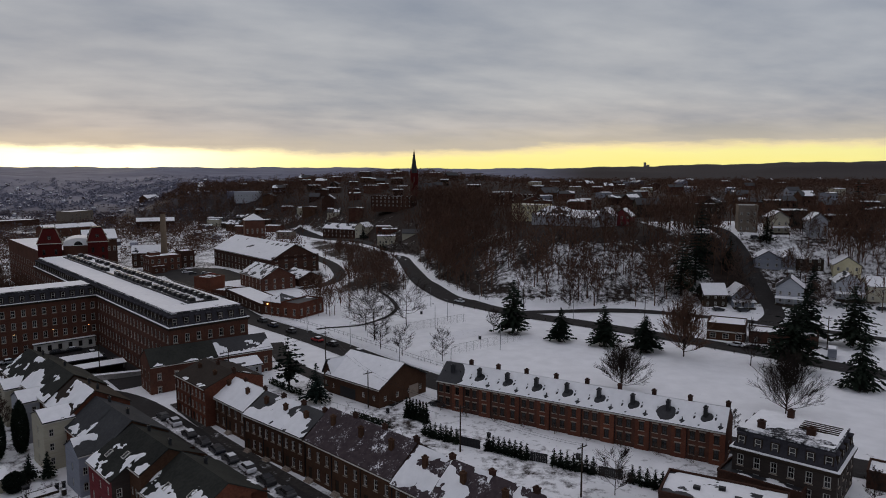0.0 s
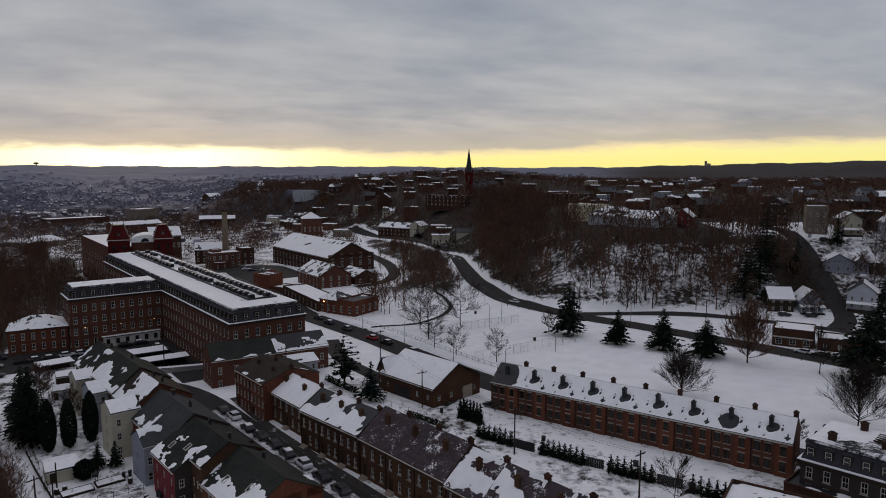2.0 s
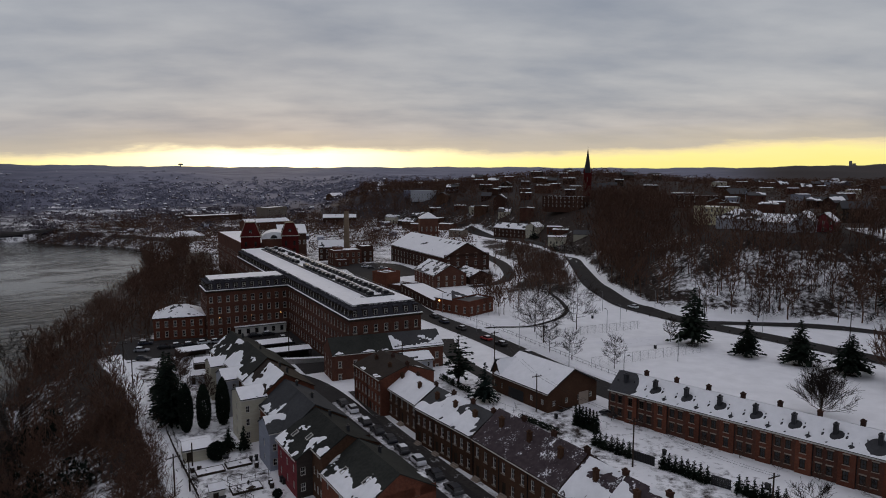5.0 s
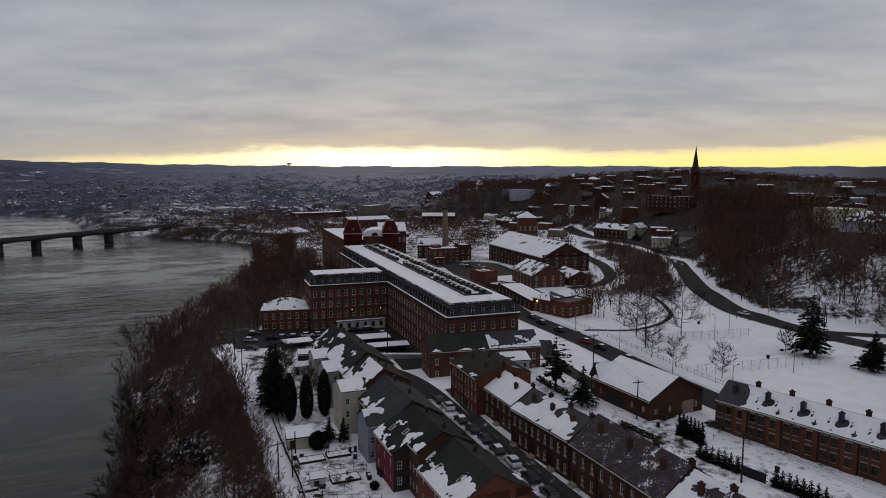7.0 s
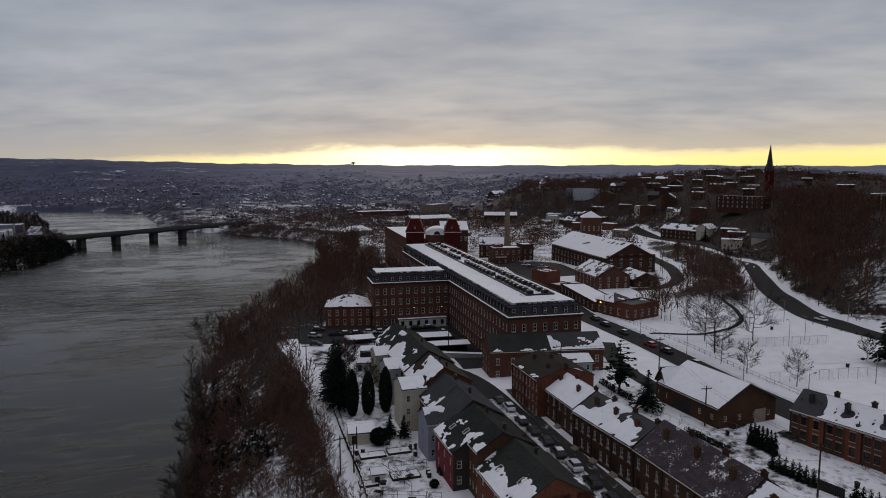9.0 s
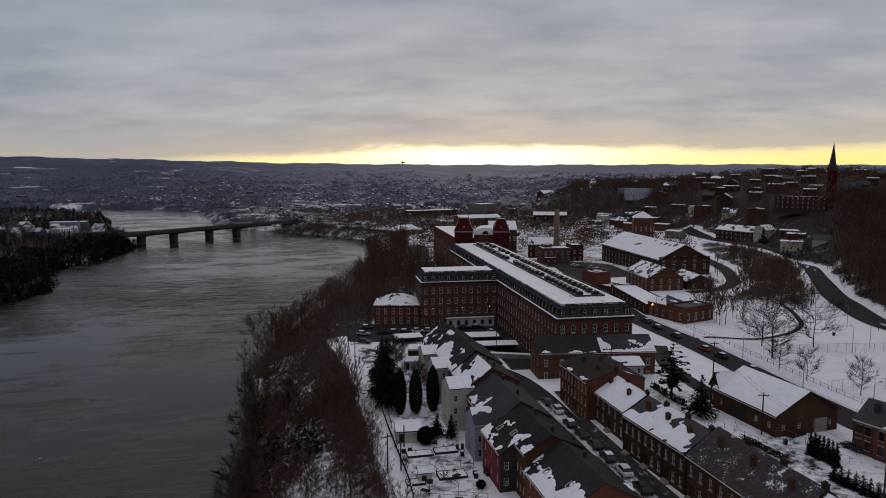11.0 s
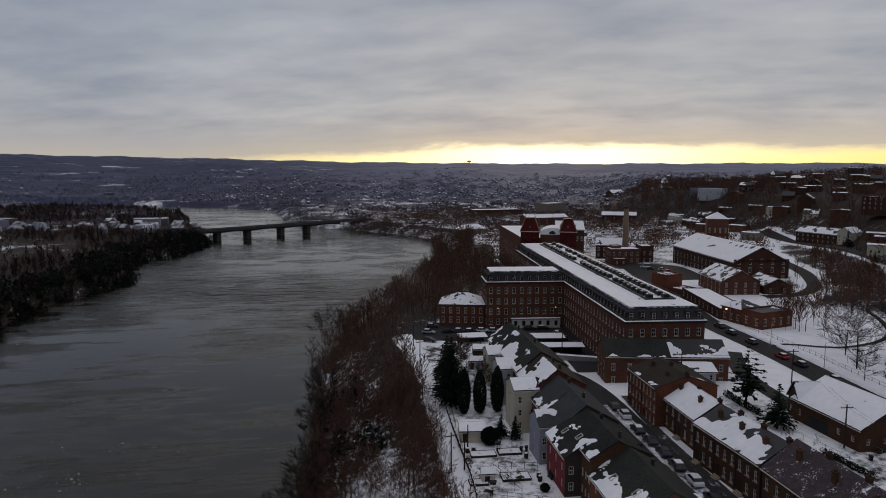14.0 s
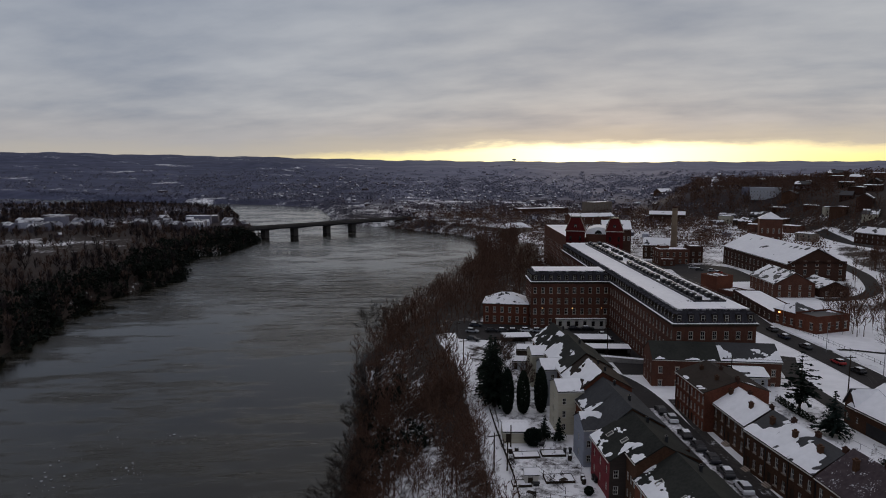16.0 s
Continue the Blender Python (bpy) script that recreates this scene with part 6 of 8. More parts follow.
part("shaft", bm, surface("buff_brick", (0.16, 0.12, 0.085), (0.26, 0.20, 0.14), 0.88, 2.0, 0.15, 0.2), stack)
bm = bmesh.new()
tube(bm, (0, 0, 33), (0, 0, 34), 1.75, 1.75, 20)
part("crown_ring", bm, BRICK_DARK, stack)

# ---------------------------------------------------------------- houses on the hill street
def hill_house(label, a, b, depth, eave, ridge, roof, wall, cover=SLATE, snow=0.95, front=(3, (0.9, 3.6)), side_windows=(2, (0.9, 3.6)), size=(0.9, 1.4), name="house", category="house", porch=False, sink=3.0, group="houses up the hill"):
    z = max(ground_z(*a), ground_z(*b)) - 0.3
    h = building(name, label, category, a, b, depth, z, eave, ridge, roof, wall, cover, snow, front, left=side_windows, right=side_windows, size=size, sill=None, sink=sink, group=group, cell=0.6)
    wide = math.hypot(b[0] - a[0], b[1] - a[1])
    if porch:
        bm = bmesh.new()
        slab(bm, [(-0.2, -2.2, 2.7), (wide + 0.2, -2.2, 2.7), (wide + 0.2, 0, 3.2), (-0.2, 0, 3.2)], 0.2)
        part("porch_roof", bm, SNOW, h, "snow-covered porch roof")
        for k in range(4):
            bm = bmesh.new()
            x = 0.1 + (wide - 0.2) * k / 3
            block(bm, x - 0.07, -2.1, -0.3, x + 0.07, -1.96, 2.6)
            part("porch_post", bm, TRIM, h)
        bm = bmesh.new()
        block(bm, 0, -2.2, -2.0, wide, 0, 0.3)
        part("porch_floor", bm, TIMBER, h)
    return h


hill_house("white clapboard house, gable and glazed porch to the street", (126.6, 251.8), (134.6, 247.3), 10, 6.6, 10.2, "y", CLAP_WHITE, SLATE, (0.35, 0.95), porch=True)
hill_house("brown house with smooth snow on its roof", (98.8, 250.3), (107.3, 249.8), 9, 5.0, 8.6, "x", TIMBER, SLATE, 1.1)
hill_house("small gabled cottage with snowy porch", (109.2, 249.6), (117.2, 249.0), 9, 4.6, 8.4, "y", CLAP_GREY, SLATE, 0.8, porch=True)
hill_house("grey gabled house among snow", (127.6, 272.4), (137.2, 270.0), 8, 4.2, 7.2, "y", CLAP_GREY, SHINGLE_GREY, 0.8)
hill_house("low grey house joined to its neighbour", (137.6, 270.5), (142.5, 269.0), 8, 4.0, 6.8, "y", CLAP_GREY, SHINGLE_GREY, 0.6)
hill_house("dark garage with flat snowy roof", (142.8, 268.8), (152.5, 266.3), 8, 3.4, 3.6, "flat", TIMBER, SLATE, (1.2,))
hill_house("tall tan apartment block at the street top", (131.9, 299.8), (139.6, 297.3), 12, 12.0, 12.3, "flat", TAN_STUCCO, SLATE, (1.0,), (3, (1.0, 4.2, 7.6)), (3, (1.0, 4.2, 7.6)))
hill_house("dark three-storey block with snowy flat roof", (123.6, 327.2), (135.5, 327.0), 12, 10.5, 10.8, "flat", TIMBER, SLATE, (1.0,), (4, (1.0, 4.0, 7.0)))
hill_house("tan house with snowy porch roof", (144.4, 296.3), (152.3, 294.8), 10, 7.0, 9.6, "y", CLAP_CREAM, SLATE, 0.9, porch=True)
hill_house("white house high on the hill", (158.0, 288.6), (165.0, 287.0), 10, 7.4, 10.6, "y", CLAP_WHITE, SLATE, 0.9)
hill_house("pale blue-grey double house with gable", (149.0, 251.4), (158.0, 248.2), 11, 6.4, 9.8, "y", CLAP_WHITE, SHINGLE_GREY, 0.55, porch=True)
hill_house("cream house with snowy roof beside the lot", (159.2, 248.0), (168.5, 244.8), 11, 6.0, 9.0, "x", CLAP_CREAM, SLATE, 0.95)
hill_house("white cottage behind the double house", (154, 262), (163, 259), 9, 5.8, 9.0, "y", CLAP_YELLOW, SLATE, 0.9)
hill_house("brick shop with pale fascia and flat snowy roof", (82.6, 206.1), (92.5, 201.2), 11, 5.6, 5.9, "flat", BRICK_BROWN, SLATE, (1.1,), (3, (0.9,)), size=(1.8, 1.6), name="shop", category="shop", sink=1.0)
bm = bmesh.new()
block(bm, 0, -0.14, 2.9, 11.0, -0.02, 3.3)
shop_band = part("fascia", bm, TRIM, bpy.data.objects["shop"])
hill_house("long dark garage with snowy flat roof", (93.5, 200.8), (110.5, 193.2), 9, 4.0, 4.3, "flat", BRICK_DARK, SLATE, (0.95,), (5, (1.0,)), name="garage", category="garage", sink=1.0)
hill_house("pale yellow three-storey block on the hilltop", (37.0, 362.0), (50.4, 350.5), 12, 9.0, 9.4, "flat", CLAP_YELLOW, SLATE, (0.8,), (6, (1.0, 4.0, 6.6)), size=(1.0, 1.5))
hill_house("grey-roofed white hall on the hill edge", (44.5, 337.0), (60.5, 322.0), 12, 5.0, 9.0, "hip", CLAP_WHITE, SHINGLE_GREY, (0.5, 0.8, 0.8, 0.8), (6, (1.0,)))
hill_house("white hall wing with snowy roof", (58.0, 327.0), (70.5, 314.0), 11, 4.4, 7.6, "x", CLAP_WHITE, SLATE, 0.95, (5, (1.0,)))
hill_house("white house with steep snowy gable on the hill edge", (72.0, 322.0), (80.0, 317.0), 10, 5.4, 9.0, "y", CLAP_WHITE, SLATE, 0.95)
hill_house("dark red house with snowy roof on the hill edge", (82.0, 324.0), (89.5, 320.0), 9, 5.0, 8.4, "y", CLAP_RED, SLATE, 0.9)
hill_house("brick schoolhouse above the parkway", (-92.0, 512.0), (-66.0, 497.0), 12, 7.0, 10.5, "x", BRICK_DARK, SLATE, 0.6, (8, (1.2, 4.2)))
hill_house("pale end house above the parkway", (-65.5, 497.0), (-57.5, 493.0), 11, 7.0, 10.0, "y", CLAP_CREAM, SLATE, 0.8)
hill_house("long brick tenement with snowy parapet roofs", (-56, 522), (-24, 512), 12, 9.0, 9.4, "flat", BRICK_DARK, SLATE, (0.9,), (10, (1.2, 4.2, 7.0)))
hill_house("long brick tenement across the slope", (-8, 520), (28, 512), 12, 9.0, 9.4, "flat", BRICK_DARK, SLATE, (0.8,), (11, (1.2, 4.2, 7.0)))
hill_house("brick tenement with flat snowy roof", (34, 505), (66, 488), 12, 9.0, 9.4, "flat", BRICK_DARK, SLATE, (0.8,), (10, (1.2, 4.2, 7.0)))
hill_house("white stuccoed block on the far slope", (-214, 690), (-190, 686), 14, 9.0, 9.4, "flat", CLAP_WHITE, SLATE, (0.9,), (8, (1.2, 4.2)))
hill_house("brick tenement beside the church", (2, 575), (40, 570), 12, 6.5, 6.9, "flat", BRICK_DARK, SLATE, (0.8,), (11, (1.2, 4.2)))

# ---------------------------------------------------------------- church
cz = ground_z(-25.4, 600)
church = thing("church", "dark brick church with a tall slender spire", "church", pose(-28.6, 597, cz, 0, 0, 8))
hs = [(2.6, 5, 1.4, 4.0), (2.6, 15, 1.4, 4.5)]
th = 51.0 - cz
for m in (pose(0, 0, 0), pose(6.6, 0, 0, 0, 0, 90), pose(6.6, 6.6, 0, 0, 0, 180), pose(0, 6.6, 0, 0, 0, 270)):
    part("tower_wall", facade(6.6, th, hs), TOWER_RED, church, at=m)
bm = bmesh.new()
tube(bm, (3.3, 3.3, th), (3.3, 3.3, 72.2 - cz), 3.1, 0.06, 8)
part("spire", bm, SLATE, church)
for x in (0.4, 6.2):
    for y in (0.4, 6.2):
        bm = bmesh.new()
        tube(bm, (x, y, th - 0.5), (x, y, th + 5.0), 0.6, 0.04, 6)
        part("pinnacle", bm, TOWER_RED, church)
bm = bmesh.new()
tube(bm, (3.3, 3.3, 72 - cz), (3.3, 3.3, 73.6 - cz), 0.07, 0.05, 4)
part("finial", bm, IRON, church)
part("nave_wall", facade(17, 8, grid(17, 5, (2.5,), 1.1, 3.8)), BRICK_DARK, church, at=pose(6.6, 2, 0))
bm = bmesh.new()
slab(bm, [(6.6, 1.6, 8), (24, 1.6, 8), (24, 8, 14), (6.6, 8, 14)], 0.3)
slab(bm, [(24, 14.4, 8), (6.6, 14.4, 8), (6.6, 8, 14), (24, 8, 14)], 0.3)
part("nave_roof", bm, SLATE, church)
bm = bmesh.new()
face(bm, [(23.6, 2, 0), (23.6, 14, 0), (23.6, 14, 8), (23.6, 8, 13.8), (23.6, 2, 8)])
part("gable_wall", bm, BRICK_DARK, church)

# ---------------------------------------------------------------- bridge
OLD_STONE = surface("blackened_stone", (0.045, 0.042, 0.040), (0.095, 0.088, 0.082), 0.85, 1.0, 0.1, 0.2)
bridge = tagged(thing("bridge", "low dark road bridge on stone piers across the river", "bridge", pose(-543.4, 337.0, -3.9, 0, 0, -5.0)), kind="structure")
bm = bmesh.new()
block(bm, -6, -12, -1.2, 6, 205, 0)
part("deck", bm, OLD_STONE, bridge)
for x in (-6, 5.7):
    bm = bmesh.new()
    block(bm, x, -12, 0, x + 0.3, 205, 0.9)
    part("parapet", bm, OLD_STONE, bridge)
for k, y in enumerate((22, 53, 90, 121)):
    bm = bmesh.new()
    block(bm, -3.8, y - 2.2, -14, 3.8, y + 2.2, -3.4)
    block(bm, -4.8, y - 1.8, -3.4, 4.8, y + 1.8, -1.2)
    part("pier", bm, OLD_STONE, bridge)
for k in range(5):
    y0, y1 = (-8, 22, 53, 90, 121, 160)[k:k + 2]
    bm = bmesh.new()
    n = 10
    for x in (-5.5, 4.7):
        top = [bm.verts.new((x, y0 + (y1 - y0) * i / n, -1.2)) for i in range(n + 1)]
        low = [bm.verts.new((x, y0 + (y1 - y0) * i / n, -3.2 + 0.9 * math.sin(math.pi * i / n))) for i in range(n + 1)]
        t2 = [bm.verts.new((x + 0.8, v.co.y, v.co.z)) for v in top]
        l2 = [bm.verts.new((x + 0.8, v.co.y, v.co.z)) for v in low]
        for i in range(n):
            bm.faces.new((top[i], low[i], low[i + 1], top[i + 1]))
            bm.faces.new((t2[i], t2[i + 1], l2[i + 1], l2[i]))
            bm.faces.new((low[i], l2[i], l2[i + 1], low[i + 1]))
    part("girder", bm, IRON, bridge)

# ---------------------------------------------------------------- houses of the upper town, each on its own
rng = random.Random(7)
walls = [TAN_STUCCO, CLAP_CREAM, BRICK_DARK, TIMBER, BRICK, CLAP_GREY, BRICK_DARK, BRICK_BROWN, BRICK, BRICK_DARK, BRICK, BRICK_BROWN]
words = {TAN_STUCCO.name: "tan stuccoed", CLAP_CREAM.name: "cream clapboard", BRICK_DARK.name: "dark brick", TIMBER.name: "brown timber", BRICK.name: "red brick", CLAP_GREY.name: "grey clapboard", BRICK_BROWN.name: "brown brick"}
placed = []


def town_house(a, b, depth, z, eave, rise, wall, snow):
    """A plain gabled house of the upper town."""
    at, wide = stance(a, b, z)
    root = thing("town_house", f"{words[wall.name]} town house with snow on its roof", "house", at, "houses of the upper town")
    c = [(0, 0), (wide, 0), (wide, depth), (0, depth)]
    hs = grid(wide, 3, (1.0, 3.4), 1.0, 1.5) if eave > 5.5 else []
    bm = facade(wide, eave, hs)
    for p, q, top in ((c[1], c[2], True), (c[2], c[3], False), (c[3], c[0], True)):
        pts = [(*p, 0), (*q, 0), (*q, eave)] + ([((p[0] + q[0]) / 2, (p[1] + q[1]) / 2, eave + rise)] if top else []) + [(*p, eave)]
        face(bm, pts)
    for p, q in zip(c, c[1:] + c[:1]):
        face(bm, [(*p, -3), (*q, -3), (*q, 0), (*p, 0)])
    wl = part("wall", bm, wall, root)
    if hs:
        bm = bmesh.new()
        face(bm, [(0.3, 0.15, 0.6), (wide - 0.3, 0.15, 0.6), (wide - 0.3, 0.15, eave - 0.1), (0.3, 0.15, eave - 0.1)])
        part("glazing", bm, GLASS, wl)
    bm = bmesh.new()
    o = 0.35
    half = [[(-o, -o, eave - 0.1), (wide + o, -o, eave - 0.1), (wide + o, depth / 2, eave + rise), (-o, depth / 2, eave + rise)], [(wide + o, depth + o, eave - 0.1), (-o, depth + o, eave - 0.1), (-o, depth / 2, eave + rise), (wide + o, depth / 2, eave + rise)]]
    for q in half:
        slab(bm, [(x, y, zz + 0.2) for x, y, zz in q], 0.2)
    rf = part("roof", bm, SLATE, root)
    bm = snow_on([(x, y, zz + 0.2) for x, y, zz in half[0]], snow, (abs(a[0]) * 1.3) % 40, 1.0, 0.15, 0.12)
    if bm.faces:
        part("snow", bm, SNOW, rf, "snow on the roof")
    else:
        bm.free()
    return root


KEEP_OUT = [(-25, 600, 40), (-80, 505, 30), (-40, 517, 30), (10, 516, 32), (50, 496, 32), (-202, 690, 25), (-45, 570, 28), (20, 575, 32), (44, 355, 26), (60, 328, 34), (85, 322, 20), (135, 298, 30), (129, 327, 22), (150, 294, 24), (162, 288, 22)]
tries = 0
while len(placed) < 132 and tries < 9000:
    tries += 1
    valley = len(placed) >= 95
    az, r = (rng.uniform(2.5, 19), rng.uniform(445, 740)) if valley else (rng.uniform(-37, 17), 330 + 620 * rng.random() ** 1.2)
    x, y = -math.sin(radians(az)) * r, math.cos(radians(az)) * r
    s = float(side(HILL_FOOT, x, y))
    if (s < -25 or abs(float(side(VERGES[0], x, y))) < 17) if valley else (s < 72 or (s > 75 and az > 6 and r < 480)):
        continue
    if any(math.hypot(x - p, y - q) < d for p, q, d in KEEP_OUT) or any(math.hypot(x - p, y - q) < 15.5 for p, q in placed):
        continue
    if abs(x - 124) < 9 and y < 390:
        continue
    placed.append((x, y))
    wall = rng.choice(walls)
    w, d, e = rng.uniform(8, 14), rng.uniform(8, 12), rng.uniform(5, 8)
    turn_to = rng.choice((0, 0, 25, -20, 90))
    c, sn = math.cos(radians(turn_to)), math.sin(radians(turn_to))
    a, b = (x - c * w / 2, y - sn * w / 2), (x + c * w / 2, y + sn * w / 2)
    flat = rng.random() < 0.62
    town_house(a, b, d, ground_low(a, b) - 0.2, e, 0.4 if flat else rng.uniform(2.2, 3.6), wall, rng.uniform(0.7, 1.0) if flat else rng.uniform(0.22, 0.50))

for name, label, kind, a, b, depth, high, rise, roof, wall, cols, rows, cover in (
        ("long_shed", "long low brick works with a snowy flat roof on the flats", "works", (-478, 678), (-441, 731), 22, 7.0, 7.3, "flat", BRICK_DARK, 0, (), (1.1,)),
        ("white_hall", "pale low hall with a snowy hipped roof by the river", "hall", (-350, 476), (-338, 500), 14, 5.0, 9.0, "hip", TAN_STUCCO, 6, (1.2,), (1.1, 1.1, 1.1, 1.1)),
        ("apartment_block", "tan apartment block with rows of windows on the flats", "apartments", (-405, 729), (-398, 763), 18, 15.0, 15.3, "flat", TAN_STUCCO, 6, (1.4, 4.4, 7.4, 10.4), (0.95,)),
        ("white_hall", "hall with a steep snowy roof beyond the flats", "hall", (-466, 1058), (-456, 1082), 16, 6.0, 11.0, "x", BRICK_BROWN, 0, (), (1.1, 1.1)),
        ("brick_works", "brick works with patchy snow on its roofs", "works", (-352, 590), (-325, 628), 16, 8.0, 11.0, "x", BRICK, 5, (1.4, 4.6), (0.8, 0.7)),
        ("brick_works", "dark brick warehouse with a snowy roof beyond the mill", "works", (-300, 655), (-268, 668), 15, 9.0, 12.0, "x", BRICK_DARK, 4, (1.4, 4.8), (0.9, 0.8))):
    building(name, label, kind, a, b, depth, ground_low(a, b) - 0.3, high, rise, roof, wall, SLATE, cover, (cols, rows), size=(1.2, 1.8), sill=None, group="buildings on the flats")

# ---------------------------------------------------------------- far town, beyond counting
def far_town(name, label, spots, seed, scale=1.0):
    rng = np.random.RandomState(seed)
    verts, faces, index = [], [], []
    for x, y in spots:
        big = rng.rand() < 0.07
        w, d, h = (rng.uniform(18, 48), rng.uniform(14, 26), rng.uniform(6, 12)) if big else (rng.uniform(8, 15), rng.uniform(7, 11), rng.uniform(4.5, 7.5))
        rise = 0.4 if big else rng.uniform(2.2, 4.0)
        t = rng.choice([0.3, 0.3, 1.87, 0.9])
        c, s, z = math.cos(t), math.sin(t), float(height(x, y))
        n = len(verts)
        for px, py, pz in ((-w, -d, -3), (w, -d, -3), (w, d, -3), (-w, d, -3), (-w, -d, 2 * h), (w, -d, 2 * h), (w, d, 2 * h), (-w, d, 2 * h), (-w, 0, 2 * (h + rise)), (w, 0, 2 * (h + rise)), (-w, 0.02, 2 * (h + rise)), (w, 0.02, 2 * (h + rise))):
            px, py, pz = px / 2 * scale, py / 2 * scale, pz / 2 * scale if pz > 0 else pz
            verts.append((x + px * c - py * s, y + px * s + py * c, z + pz))
        for q, i in (((0, 1, 5, 4), 0), ((1, 2, 6, 5), 0), ((2, 3, 7, 6), 0), ((3, 0, 4, 7), 0), ((5, 6, 11, 9), 0), ((7, 4, 8, 10), 0), ((4, 5, 9, 8), 1), ((6, 7, 10, 11), 1)):
            faces.append([n + k for k in q])
            index.append(i)
    return tagged(new(name, quads_mesh(name, verts, faces, [FAR_WALL, FAR_SNOW], index)), label, "town", kind="stuff")


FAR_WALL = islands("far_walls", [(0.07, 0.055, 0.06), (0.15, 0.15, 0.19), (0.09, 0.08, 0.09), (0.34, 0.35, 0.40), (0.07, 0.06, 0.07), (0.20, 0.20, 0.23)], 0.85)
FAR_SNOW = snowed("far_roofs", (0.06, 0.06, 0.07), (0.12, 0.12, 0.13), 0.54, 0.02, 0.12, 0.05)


def plain(x, y):
    """Where the far town stands: the flat land across and along the river."""
    r, az = np.hypot(x, y), np.degrees(np.arctan2(-x, y))
    dry = (side(BANK_TOP, x, y) > 12) | (side(FAR_SHORE, x, y) < -30)
    lump = 0.5 + 0.5 * np.sin(x * 0.011 + 1.3) * np.sin(y * 0.009 + 0.4)
    v = sstep(480, 700, r) * sstep(2700, 1300, r) * sstep(14, 20, az) * (0.25 + 0.75 * lump)
    shore = sstep(60, 54, az) + sstep(-60, -160, side(FAR_SHORE, x, y)) * 0.10
    return np.where(dry & (height(x, y) > WATER + 2), v * np.clip(shore, 0.05, 1), 0)


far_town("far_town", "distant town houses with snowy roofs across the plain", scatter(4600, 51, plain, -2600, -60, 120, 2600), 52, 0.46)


def shore_town(x, y):
    return np.where(((np.hypot(x + 625, y - 340) < 62) | (np.hypot(x + 700, y - 222) < 50)) & (side(FAR_SHORE, x, y) < -12), 0.9, 0)


far_town("far_town", "white cottages on the far shore beside the bridge", scatter(190, 55, shore_town, -760, -500, 170, 430), 56, 0.8)


def east(x, y):
    r, az = np.hypot(x, y), np.degrees(np.arctan2(-x, y))
    return np.where((side(HILL_FOOT, x, y) > 90) & (az < 20), sstep(750, 950, r) * sstep(2600, 1200, r) * 0.8, 0)


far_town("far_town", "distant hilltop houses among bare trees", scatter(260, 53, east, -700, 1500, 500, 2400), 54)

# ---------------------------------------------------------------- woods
# blue-grey distance haze is put into these far colours, except the near-black one
TWIG_BLUE_HAZE = surface("haze_tinted_branches", (0.078, 0.068, 0.080), (0.152, 0.134, 0.150), 0.9, 0.2, 0.01, 0.0)
TWIG_HAZE = surface("pale_haze_tinted_woods", (0.130, 0.132, 0.172), (0.215, 0.215, 0.258), 0.9, 0.2, 0.01, 0.0)
TWIG_BLACK = surface("near_black_branches", (0.018, 0.014, 0.015), (0.038, 0.030, 0.029), 0.9, 0.2, 0.01, 0.0)
TWIG_DARK = surface("bluish_haze_tinted_branches", (0.036, 0.035, 0.052), (0.072, 0.069, 0.098), 0.9, 0.2, 0.01, 0.0)


def clear_of(line, x, y, d):
    return np.abs(side(line, x, y)) > d


PARKWAY = [(113.7, 167.6), (66.6, 211.8), (29.9, 240), (3.6, 268.5), (-10.4, 312.3), (-25.2, 395), (-54, 443.2), (-103.5, 535)]
HILL_STREET = [(113, 229), (124, 243), (125.5, 267.5), (125.8, 284.5), (124, 320), (122, 380)]
HOMES = [(130, 250, 11), (103, 254, 9), (113, 254, 9), (133, 275, 10), (146, 272, 10), (136, 304, 12), (130, 333, 12), (148, 300, 10), (162, 293, 10), (154, 254, 12), (164, 251, 11), (44, 358, 15), (54, 333, 15), (66, 325, 13), (77, 324, 11), (86, 326, 10)]


def no_homes(x, y):
    ok = np.ones(np.shape(x), bool)
    for p, q, d in HOMES + [(p, q, 9) for p, q in placed] + [(p, q, 13) for p, q, d in KEEP_OUT[:8]]:
        ok &= np.hypot(x - p, y - q) > d
    return ok


def hillside(x, y):
    s = side(HILL_FOOT, x, y)
    ok = (s > 1.5) & (s < 84) & (x > -330) & (x < 230) & clear_of(HILL_STREET, x, y, 8) & clear_of(PARKWAY, x, y, 7.5) & no_homes(x, y)
    return np.where(ok, np.where(x < 118, np.maximum(0.80 + 0.2 * sstep(15, 50, s), 0.6 * sstep(30, 5, x)), 1.0) * (1 - 0.85 * sstep(-4, -26, x)) * (1 - 0.88 * sstep(22, 34, x) * sstep(100, 88, x) * sstep(44, 56, s)) * (1 - 0.30 * sstep(10, 18, x) * sstep(58, 48, x) * sstep(50, 38, s)), 0)


woods("hillside_woods", "bare woods on the snowy hillside", scatter(19000, 61, hillside, -330, 230, 190, 760), KIT_FAR, TWIG_BANK, 62, 0.85, 1.45)


def brush(x, y):
    s = side(HILL_FOOT, x, y)
    ok = (s > 3) & (s < 75) & (x > -60) & (x < 200) & clear_of(PARKWAY, x, y, 6.5) & no_homes(x, y)
    return np.where(ok, np.where(x > 108, 0.6, np.maximum(0.30, 0.95 * sstep(22, 8, s))), 0)


woods("hillside_brush", "low bare brush on the snowy hillside", scatter(5200, 63, brush, -60, 200, 190, 470), KIT_SHRUB, TWIG_GREY, 64, 0.5, 0.9)


